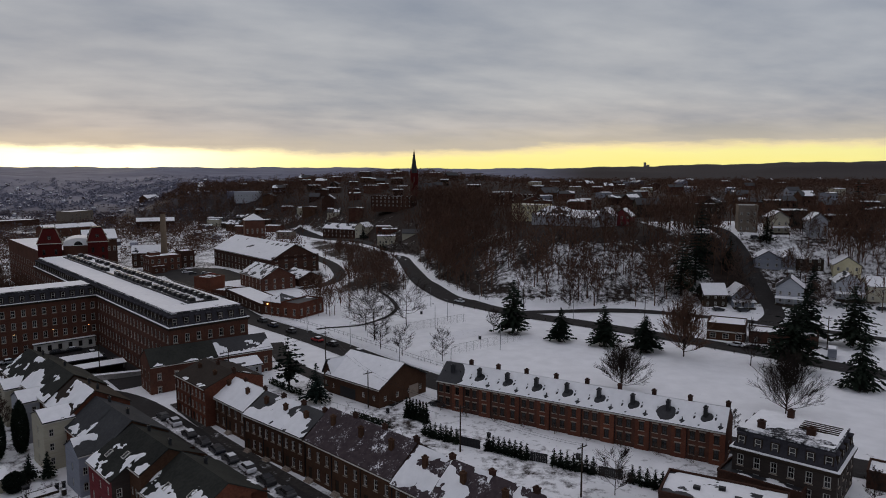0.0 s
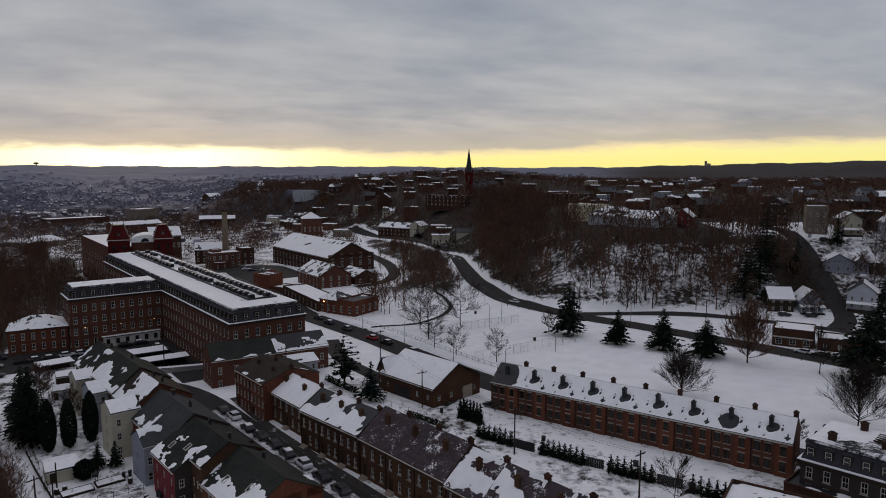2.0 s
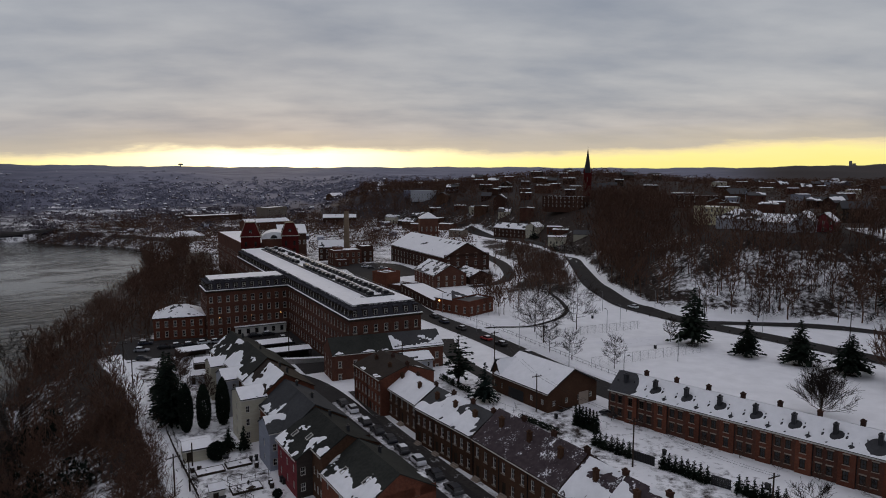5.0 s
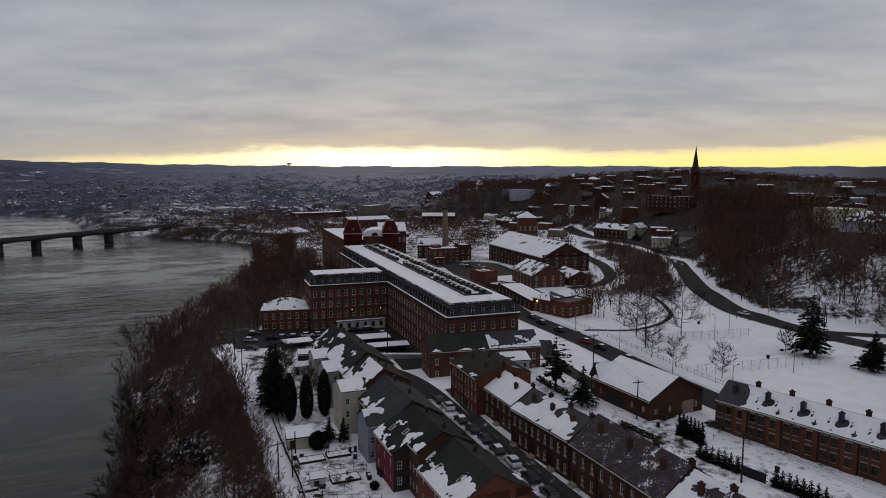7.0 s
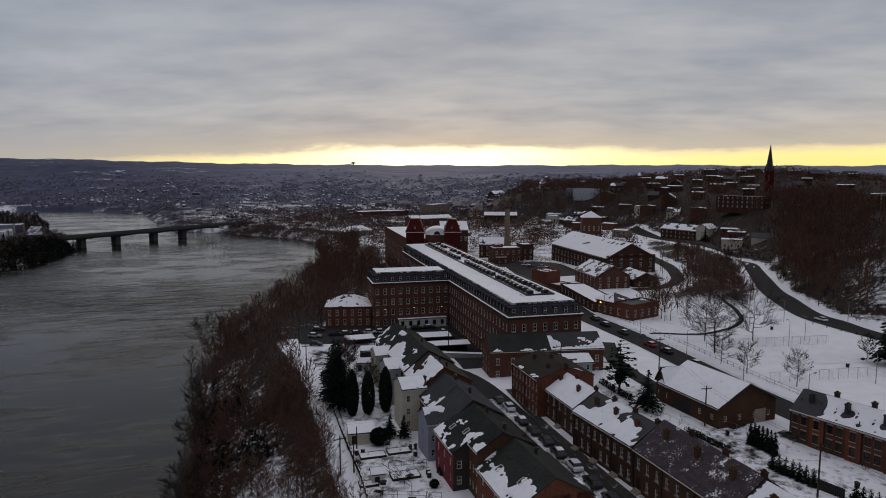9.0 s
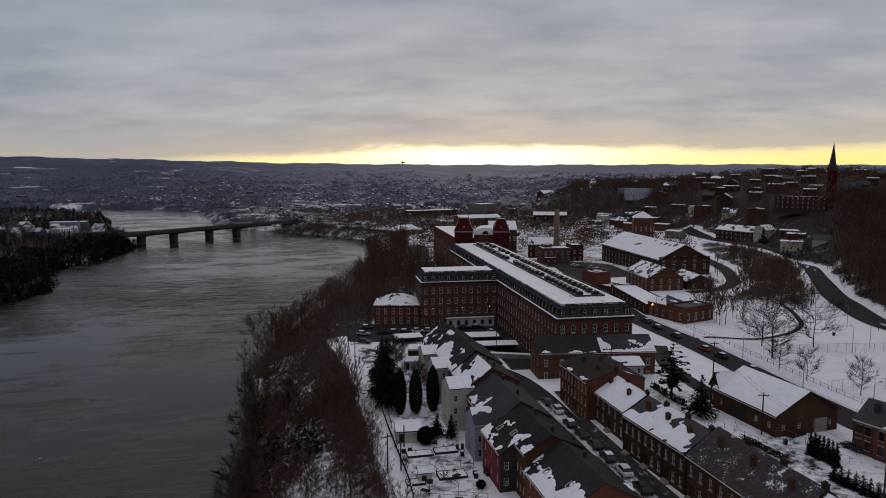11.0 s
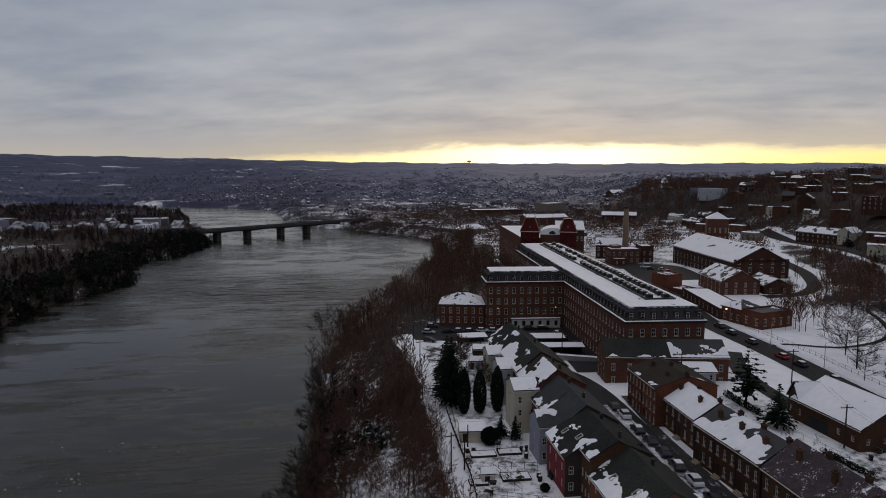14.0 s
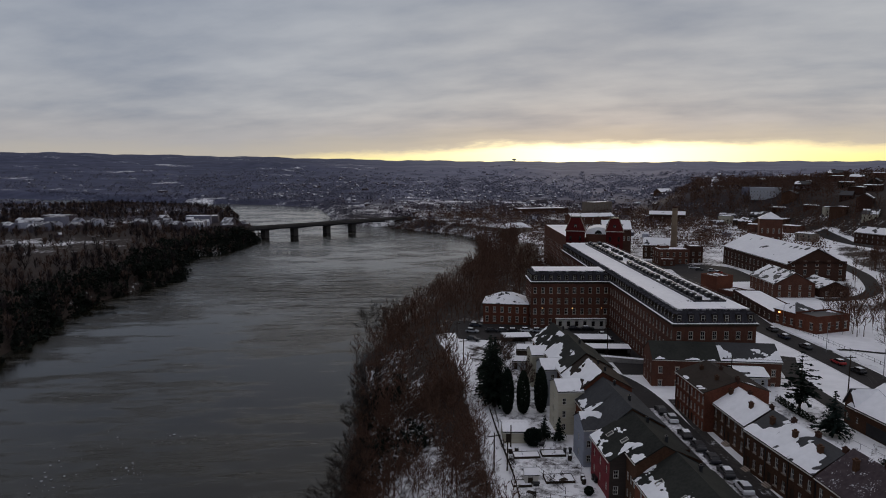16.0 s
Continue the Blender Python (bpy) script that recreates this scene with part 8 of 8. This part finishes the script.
    if snow:
        part("snow_cap", cap, None, root, "snow on the car roof")
    return root


STREET = 130.5
for k, (x, y) in enumerate(((-25.4, 103.2), (-29.7, 107.4), (-34.3, 112.2), (-38.5, 116.2), (-42.3, 120.2), (-46.2, 123.9), (-50.2, 127.6), (-55.6, 133.8), (-59.2, 137.0))):
    white = k in (2, 7)
    car(x, y, STREET, PAINT_WHITE if white else PAINT_DARK, "silver-white estate car parked along the slushy street" if white else "dark car parked along the slushy street", 1.12 if k in (1, 2, 7) else 1.0, snow=k in (3, 6), group="cars along the street")
for k, (x, y, t) in enumerate(((-141.0, 173.5, 20), (-134.0, 165.5, 15), (-130.5, 183.0, 40), (-127.8, 186.4, 40), (-117.0, 199.0, 40), (-113.5, 202.0, 40), (-106.5, 198.5, 130), (-101.5, 194.5, 130), (-121.5, 191.0, 40), (-124.6, 188.6, 40), (-95.0, 190.0, 130), (-110.5, 189.5, 40), (-106.8, 192.6, 40), (-136.5, 178.5, 40), (-133.5, 181.0, 40), (-145.5, 181.0, 40), (-115.5, 205.5, 40), (-119.5, 203.0, 40))):
    car(x, y, t, PAINT_DARK if k % 3 else PAINT, "snow-dusted car in the mill parking lot", snow=k % 3 != 1, group="cars in the lot")
for x, y, t, paint, lab in ((-63.0, 229.5, 137, PAINT_DARK, "dark car on the main street"), (-57.5, 222.2, 137, PAINT, "pale car at the kerb of the main street"), (-49.5, 214.0, 137, PAINT_DARK, "dark car at the kerb of the main street"), (-38.9, 202.6, 137, PAINT_RED, "red car on the main street"), (-33.4, 197.2, 137, PAINT_DARK, "dark car following on the main street"), (-24.5, 188.5, 137, PAINT_DARK, "dark car by the park railing"), (6.5, 265.0, 132, PAINT_WHITE, "white car driving on the parkway"), (87.5, 196.5, 137, PAINT_WHITE, "white van at the shop kerb"), (91.5, 193.5, 137, PAINT_DARK, "dark car at the shop kerb"), (102.8, 246.5, 0, PAINT_DARK, "snow-covered car below the brown house"), (111.5, 245.5, 0, PAINT, "snowy car before the cottage"), (148.0, 246.5, -20, PAINT_DARK, "parked car by the double house"), (154.0, 244.0, -20, PAINT_WHITE, "white parked car by the double house"), (161.0, 241.5, -20, PAINT_DARK, "parked car by the cream house"), (136.0, 291.0, -10, PAINT_DARK, "dark car below the apartment block"), (-134.0, 355.0, 30, PAINT_DARK, "car in the factory yard"), (-126.0, 352.0, 30, PAINT, "car in the factory yard"), (-121.0, 346.0, 60, PAINT_RED, "red car in the factory yard"), (-140.0, 362.0, 30, PAINT_WHITE, "white car in the factory yard"), (-1.0, 145.0, 150, PAINT_DARK, "dark car beside the brick hall")):
    car(x, y, t, paint, lab, snow=paint is not PAINT_WHITE, group="cars on the roads")
van = thing("delivery_van", "boxy grey delivery van parked in the snowy lot", "van", pose(109.6, 184.6, ground_z(109.6, 184.6) + 0.1, 0, 0, 60), "")
bm = bmesh.new()
block(bm, -3.2, -1.1, 0.6, 1.4, 1.1, 3.0)
bmesh.ops.bevel(bm, geom=list(bm.edges), offset=0.08, segments=2, affect="EDGES")
part("box_body", bm, CLAP_GREY, van)
bm = bmesh.new()
block(bm, 1.42, -1.0, 0.5, 3.0, 1.0, 2.0)
bmesh.ops.bevel(bm, geom=list(bm.edges), offset=0.15, segments=2, affect="EDGES")
part("cab", bm, CLAP_GREY, van)
bm = bmesh.new()
block(bm, -3.1, -1.0, 3.0, 1.3, 1.0, 3.12)
part("snow_cap", bm, SNOW, van)
for sx in (-2.2, 2.0):
    for sy in (-0.95, 0.95):
        bm = bmesh.new()
        tube(bm, (sx, sy - 0.12, 0.42), (sx, sy + 0.12, 0.42), 0.42, 0.42, 14)
        part("wheel", bm, TYRE, van)

# ---------------------------------------------------------------- poles, wires, fences
def pole(x, y, tall=9.5, turn=40, arm=True, label="weathered timber utility pole with crossarm", group="utility poles"):
    root = thing("utility_pole", label, "utility pole", pose(x, y, ground_z(x, y), 0, 0, turn), group)
    bm = bmesh.new()
    tube(bm, (0, 0, -0.5), (0, 0, tall), 0.16, 0.11, 8)
    part("shaft", bm, TIMBER, root)
    if arm:
        bm = bmesh.new()
        block(bm, -1.2, -0.06, tall - 0.7, 1.2, 0.06, tall - 0.55)
        part("crossarm", bm, TIMBER, root)
        for k in (-1.05, -0.4, 0.4, 1.05):
            bm = bmesh.new()
            tube(bm, (k, 0, tall - 0.55), (k, 0, tall - 0.32), 0.05, 0.04, 6)
            part("insulator", bm, STEEL, root)
    return Vector((x, y, ground_z(x, y) + tall - 0.4))


def lamp_post(x, y, tall=7.0, turn=0):
    root = thing("street_lamp", "thin steel street lamp with curved arm", "street lamp", pose(x, y, ground_z(x, y), 0, 0, turn), "street lamps")
    bm = bmesh.new()
    tube(bm, (0, 0, -0.4), (0, 0, tall), 0.10, 0.06, 8)
    part("post", bm, STEEL, root)
    bm = bmesh.new()
    tube(bm, (0, 0, tall - 0.1), (1.2, 0, tall + 0.3), 0.045, 0.04, 6)
    part("arm", bm, STEEL, root)
    bm = bmesh.new()
    block(bm, 1.1, -0.14, tall + 0.2, 1.7, 0.14, tall + 0.36)
    part("lamp_head", bm, IRON, root)


def wire(p, q, sag=0.8, label="thin overhead wire between poles"):
    bm = bmesh.new()
    n = 10
    pts = [p.lerp(q, k / n) - Vector((0, 0, sag * 4 * (k / n) * (1 - k / n))) for k in range(n + 1)]
    rings = [[bm.verts.new(q + Vector((0.02 * math.cos(w), 0, 0.02 * math.sin(w)))) for w in (0, 2.1, 4.2)] for q in pts]
    for r0, r1 in zip(rings, rings[1:]):
        for i in range(3):
            bm.faces.new((r0[i], r0[(i + 1) % 3], r1[(i + 1) % 3], r1[i]))
    tagged(new("overhead_wire", mesh_of("overhead_wire", bm, IRON)), label, "wire", "overhead wires")


tops = [pole(x, y, h) for x, y, h in ((22.2, 102.8, 9.0), (3.2, 120.4, 9.0), (-16.6, 144.0, 8.5), (-31.7, 176.7, 9.5), (-52.5, 160.0, 9.0))]
for p, q in zip(tops, tops[1:]):
    wire(p, q)
    wire(p + Vector((0.9, 0.4, 0)), q + Vector((0.9, 0.4, 0)))
tops = [pole(x, y, 7.5, 60) for x, y in ((-62.0, 80.0), (-72.0, 95.0), (-118.5, 142.0), (-134.5, 158.0))]
for p, q in zip(tops, tops[1:]):
    wire(p, q)
pole(-70.5, 97.0, 5.5, 60, False, "bare timber pole in the back gardens")
pole(-74.8, 104.0, 5.5, 60, False, "bare timber pole in the back gardens")
pole(-92.0, 175.0, 9.5, 40)
tops = [pole(x, y, 10.0, 20) for x, y in ((30.0, 247.0), (68.5, 224.0), (113.0, 193.0), (128.0, 175.0))]
for p, q in zip(tops, tops[1:]):
    wire(p, q, 1.2)
for x, y, t in ((-27.7, 196.0, 40), (-44.0, 213.0, 40), (-4.8, 256.5, 200), (14.3, 262.0, 200), (1.5, 232.0, 200), (16.8, 192.8, 120), (-2.7, 222.0, 120), (-12.0, 180.0, 40), (2.0, 166.0, 40), (46.0, 233.0, 200), (-62.0, 238.0, 40)):
    lamp_post(x, y, 7.5, t)


def mesh_fence(a, b, high, gap, label, name="wire_fence", rails=(0.98,), mesh=True, mat=STEEL):
    at, wide = stance(a, b, ground_z(*a))
    root = thing(name, label, "fence", at, "fences")
    n = max(2, int(wide / gap) + 1)
    for k in range(n):
        x = wide * k / (n - 1)
        q = at @ Vector((x, 0, 0))
        z = ground_z(q.x, q.y) - ground_z(*a)
        bm = bmesh.new()
        tube(bm, (x, 0, z - 0.3), (x, 0, z + high), 0.045, 0.045, 6)
        part("post", bm, mat, root)
    z1 = ground_z(*b) - ground_z(*a)
    for f in rails:
        bm = bmesh.new()
        tube(bm, (0, 0, high * f), (wide, 0, z1 + high * f), 0.03, 0.03, 4)
        part("rail", bm, mat, root)
    if mesh:
        bm = bmesh.new()
        for k in range(int(wide / 0.45)):
            x = k * 0.45
            zz = z1 * x / wide
            tube(bm, (x, 0, zz), (x + high * 0.6, 0, zz + high), 0.008, 0.008, 3, False)
            tube(bm, (x + high * 0.6, 0, zz), (x, 0, zz + high), 0.008, 0.008, 3, False)
        part("mesh", bm, mat, root)
    return root


mesh_fence((-24.0, 208.5), (-15.4, 213.4), 2.4, 2.6, "tall wire mesh fence beside the park court")
mesh_fence((-15.4, 213.4), (7.1, 229.9), 2.8, 2.6, "tall wire mesh fence along the park court")
mesh_fence((-6.1, 180.9), (23.9, 204.1), 2.8, 2.6, "tall wire mesh fence across the park")
for a, b in (((-60.0, 239.5), (-32.0, 211.0)), ((-32.0, 211.0), (-8.5, 184.0)), ((-8.5, 184.0), (12.0, 161.5)), ((12.0, 161.5), (40.0, 142.5))):
    mesh_fence(a, b, 1.1, 2.4, "low iron railing along the park edge", "park_railing", (0.3, 0.98), False, IRON)
for a, b in (((-58.0, 96.5), (-66.5, 100.5)), ((-61.0, 92.0), (-52.0, 96.0)), ((-78.0, 112.5), (-70.0, 108.0)), ((-84.5, 113.0), (-98.0, 127.5)), ((-66.0, 101.5), (-60.5, 106.0))):
    mesh_fence(a, b, 1.2, 2.0, "low garden fence in the snow", "garden_fence", (0.4, 0.95), False, TIMBER)
for a, b in (((-2.5, 129.5), (3.0, 125.6)), ((8.0, 122.2), (16.0, 117.8)), ((19.5, 115.2), (31.0, 109.0)), ((-12.5, 146.0), (-1.5, 138.0)), ((-25.5, 145.0), (-15.0, 137.5))):
    mesh_fence(a, b, 1.2, 2.2, "low wire fence between snowy gardens", "garden_fence", (0.95,), False, STEEL)

def board_fence(a, b, high, label):
    """Posts and upright boards between two plan points, with a little snow along the top."""
    at, wide = stance(a, b, ground_z(*a))
    drop = ground_z(*b) - ground_z(*a)
    root = thing("board_fence", label, "fence", at, "board fences")
    n = max(1, round(wide / 2.4))
    gap = wide / n
    for k in range(n + 1):
        bm = bmesh.new()
        z = drop * k / n
        block(bm, k * gap - 0.06, -0.06, z - 0.4, k * gap + 0.06, 0.06, z + high + 0.08)
        part("post", bm, TIMBER, root)
    for k in range(n):
        bm = bmesh.new()
        z = drop * (k + 0.5) / n
        m = int((gap - 0.12) / 0.2)
        for i in range(m):
            x = k * gap + 0.06 + (gap - 0.12) * i / m
            block(bm, x + 0.01, -0.02, z - 0.15, x + (gap - 0.12) / m - 0.01, 0.02, z + high - 0.06 * ((i * 7 + k) % 3) / 2)
        part("panel", bm, TIMBER, root)
        bm = bmesh.new()
        block(bm, k * gap + 0.1, -0.05, z + high - 0.02, k * gap + gap * 0.7, 0.05, z + high + 0.05)
        part("snow_cap", bm, SNOW, root)


for a, b in (((-62.5, 89.6), (-68.6, 96.2)), ((-68.6, 96.2), (-76.4, 103.8)), ((-76.4, 103.8), (-84.3, 111.6)), ((-84.3, 111.6), (-91.5, 119.0))):
    board_fence(a, b, 1.15, "weathered board fence between the gardens and the bank path")


# ice on the river
WET_ICE = surface("thin_wet_ice", (0.16, 0.165, 0.175), (0.34, 0.345, 0.36), 0.35, 1.2, 0.2, 0.1)


def floes(spots, seed):
    """Thin broken plates of ice, too many to count."""
    rng = np.random.RandomState(seed)
    bm = bmesh.new()
    for cx, cy, n, spread in spots:
        for _ in range(n):
            x, y = cx + rng.normal() * spread, cy + rng.normal() * spread * 0.6
            k, size = rng.randint(5, 8), 0.08 + 0.42 * rng.rand() ** 3
            ring = [(x + math.cos(math.tau * i / k) * size * rng.uniform(0.6, 1.3), y + math.sin(math.tau * i / k) * size * rng.uniform(0.4, 0.9), WATER + 0.09) for i in range(k)]
            slab(bm, ring, 0.08)
    tagged(new("ice_floes", mesh_of("ice_floes", bm, WET_ICE)), "thin broken plates of ice drifting on the river", "ice", kind="stuff")


floes(((-152.7, 47.8, 26, 4.0), (-145.6, 61.2, 18, 3.0), (-157.3, 76.6, 9, 2.5), (-165.0, 60.0, 14, 8.0)), 17)

# clipped hedges behind the brick row
for a, b, high in (((-42.7, 161.0), (-37.5, 155.6), 1.7), ((-37.5, 155.6), (-32.7, 151.5), 1.7), ((-19.5, 139.0), (-10.5, 132.0), 1.2)):
    at, wide = stance(a, b, ground_z(*a))
    hedge = thing("hedge", "dark clipped hedge with a dusting of snow", "hedge", at, "hedges behind the row")
    v, f = bush_arrays(int(wide * 10), high, 0.62, int(wide * 70), 0.24)
    v[:, 0] = v[:, 0] + np.repeat(np.random.RandomState(5).uniform(0.3, wide - 0.3, len(v) // 4), 4)
    part("foliage", quads_mesh("foliage", v, f, NEEDLES), None, hedge)

# posts along the parkway, bins and small yard things
rng = random.Random(29)
for k in range(26):
    f = k / 25
    x, y = 104.0 + (4.0 - 104.0) * f, 168.0 + (258.0 - 168.0) * f ** 0.9
    post = thing("marker_post", "short dark post along the parkway verge", "post", pose(x, y, ground_z(x, y)), "verge posts")
    bm = bmesh.new()
    tube(bm, (0, 0, -0.2), (0, 0, 0.95), 0.13, 0.12, 8)
    part("post", bm, TIMBER, post)
for x, y in ((11.5, 205.5), (-8.0, 243.0), (96.5, 158.0), (-26.0, 187.5), (-15.5, 177.0)):
    b_ob = thing("litter_bin", "round dark litter bin in the snow", "bin", pose(x, y, ground_z(x, y)), "litter bins")
    bm = bmesh.new()
    tube(bm, (0, 0, -0.1), (0, 0, 1.1), 0.42, 0.45, 14)
    part("drum", bm, IRON, b_ob)
    bm = bmesh.new()
    tube(bm, (0, 0, 1.1), (0, 0, 1.2), 0.42, 0.30, 14)
    part("snow_cap", bm, SNOW, b_ob)
for k in range(3):
    x, y = lane(rng.uniform(-6, 26), rng.uniform(9.5, 20))
    b_ob = thing("garden_table", "small dark garden table under snow", "table", pose(x, y, ground_z(x, y), 0, 0, rng.uniform(0, 90)), "garden tables")
    bm = bmesh.new()
    block(bm, -0.7, -0.45, 0.66, 0.7, 0.45, 0.74)
    part("tabletop", bm, TIMBER, b_ob)
    for sx in (-0.6, 0.6):
        for sy in (-0.36, 0.36):
            bm = bmesh.new()
            block(bm, sx - 0.04, sy - 0.04, -0.1, sx + 0.04, sy + 0.04, 0.66)
            part("leg", bm, TIMBER, b_ob)
def garden_bed(x, y, turn, long, wide):
    """A raised bed of boards filled with snow."""
    bed = thing("garden_bed", "low board-edged garden bed filled with snow", "garden bed", pose(x, y, ground_z(x, y), 0, 0, turn), "garden beds")
    for q in ((0, 0, long, 0.1), (0, wide - 0.1, long, wide), (0, 0.1, 0.1, wide - 0.1), (long - 0.1, 0.1, long, wide - 0.1)):
        bm = bmesh.new()
        block(bm, q[0], q[1], -0.6, q[2], q[3], 0.42)
        part("board", bm, TIMBER, bed)
    bm = bmesh.new()
    block(bm, 0.1, 0.1, -0.6, long - 0.1, wide - 0.1, 0.34)
    part("snow", bm, SNOW, bed)


for x, y, t, a, b in ((-72.5, 102.0, 45, 5.0, 2.6), (-69.0, 106.2, 45, 4.6, 2.6), (-62.5, 97.5, 45, 5.2, 3.0), (-66.0, 92.5, 45, 3.4, 2.2)):
    garden_bed(x, y, t, a, b)


def bird_table(x, y):
    """A dark box with a pitched lid on a post."""
    root = thing("bird_table", "dark wooden bird table on a post in the snow", "bird table", pose(x, y, ground_z(x, y), 0, 0, 40), "bird tables")
    bm = bmesh.new()
    tube(bm, (0, 0, -0.3), (0, 0, 1.5), 0.06, 0.06, 8)
    part("post", bm, TIMBER, root)
    bm = bmesh.new()
    block(bm, -0.5, -0.35, 1.5, 0.5, 0.35, 2.0)
    bmesh.ops.bevel(bm, geom=list(bm.edges), offset=0.03, segments=1, affect="EDGES")
    part("box", bm, IRON, root)
    bm = bmesh.new()
    slab(bm, [(-0.6, -0.45, 2.02), (0.6, -0.45, 2.02), (0.6, 0.0, 2.25), (-0.6, 0.0, 2.25)], 0.05)
    slab(bm, [(0.6, 0.45, 2.02), (-0.6, 0.45, 2.02), (-0.6, 0.0, 2.25), (0.6, 0.0, 2.25)], 0.05)
    part("lid", bm, IRON, root)


for x, y in ((-70.2, 107.6), (-61.8, 93.3)):
    bird_table(x, y)


def barrel(x, y, h=1.0):
    """A staved barrel with two hoops."""
    root = thing("water_barrel", "dark water barrel standing in the garden snow", "barrel", pose(x, y, ground_z(x, y)), "garden barrels")
    bm = bmesh.new()
    for z0, z1, r0, r1 in ((-0.2, h * 0.5, 0.34, 0.42), (h * 0.5, h, 0.42, 0.35)):
        tube(bm, (0, 0, z0), (0, 0, z1), r0, r1, 14)
    part("staves", bm, TIMBER, root)
    for z in (h * 0.25, h * 0.75):
        bm = bmesh.new()
        tube(bm, (0, 0, z - 0.03), (0, 0, z + 0.03), 0.41, 0.41, 14)
        part("hoop", bm, IRON, root)
    bm = bmesh.new()
    tube(bm, (0, 0, h), (0, 0, h + 0.12), 0.34, 0.22, 14)
    part("snow_cap", bm, SNOW, root)


for x, y in ((-74.6, 103.6), (-73.9, 104.7), (-58.4, 102.9), (-64.4, 108.6), (-57.6, 101.9)):
    barrel(x, y)


def wheeled_bin(x, y, turn):
    """A lidded household bin on two wheels."""
    root = thing("wheeled_bin", "dark plastic wheeled bin with a snowy lid", "bin", pose(x, y, ground_z(x, y) + 0.02, 0, 0, turn), "wheeled bins")
    bm = bmesh.new()
    v = [bm.verts.new((sx * w, sy * w * 1.15, z)) for z, w in ((0.05, 0.22), (0.95, 0.29)) for sx, sy in ((-1, -1), (1, -1), (1, 1), (-1, 1))]
    for q in ((0, 3, 2, 1), (4, 5, 6, 7), (0, 1, 5, 4), (1, 2, 6, 5), (2, 3, 7, 6), (3, 0, 4, 7)):
        bm.faces.new([v[i] for i in q])
    part("body", bm, IRON, root)
    bm = bmesh.new()
    slab(bm, [(-0.32, -0.38, 1.02), (0.32, -0.38, 1.02), (0.32, 0.36, 1.08), (-0.32, 0.36, 1.08)], 0.06)
    part("lid", bm, IRON, root)
    for sx in (-0.25, 0.25):
        bm = bmesh.new()
        tube(bm, (sx - 0.03, 0.3, 0.1), (sx + 0.03, 0.3, 0.1), 0.1, 0.1, 10)
        part("wheel", bm, TYRE, root)


for x, y, t in ((-66.6, 110.4, 30), (-65.9, 111.2, 30), (-57.0, 104.2, 45), (-56.2, 103.6, 45), (-76.0, 117.0, 20), (-30.5, 151.0, 60), (-31.4, 152.2, 60), (-12.0, 140.5, 30), (-45.0, 154.8, 20), (9.0, 127.0, 40), (24.5, 117.0, 40)):
    wheeled_bin(x, y, t)

# water tower far off on the skyline
wt_d = 3900
wx, wy = -math.sin(radians(41.64 - 6.0)) * wt_d, math.cos(radians(41.64 - 6.0)) * wt_d
wz = ground_z(wx, wy)
tank = thing("water_tower", "distant water tower on the skyline", "water tower", pose(wx, wy, wz - 6))
bm = bmesh.new()
tube(bm, (0, 0, -10), (0, 0, 16), 3.0, 3.0, 12)
part("stem", bm, STEEL, tank)
bm = bmesh.new()
tube(bm, (0, 0, 16), (0, 0, 22), 11, 13, 20)
tube(bm, (0, 0, 22), (0, 0, 26), 13, 5, 20)
part("tank", bm, STEEL, tank)
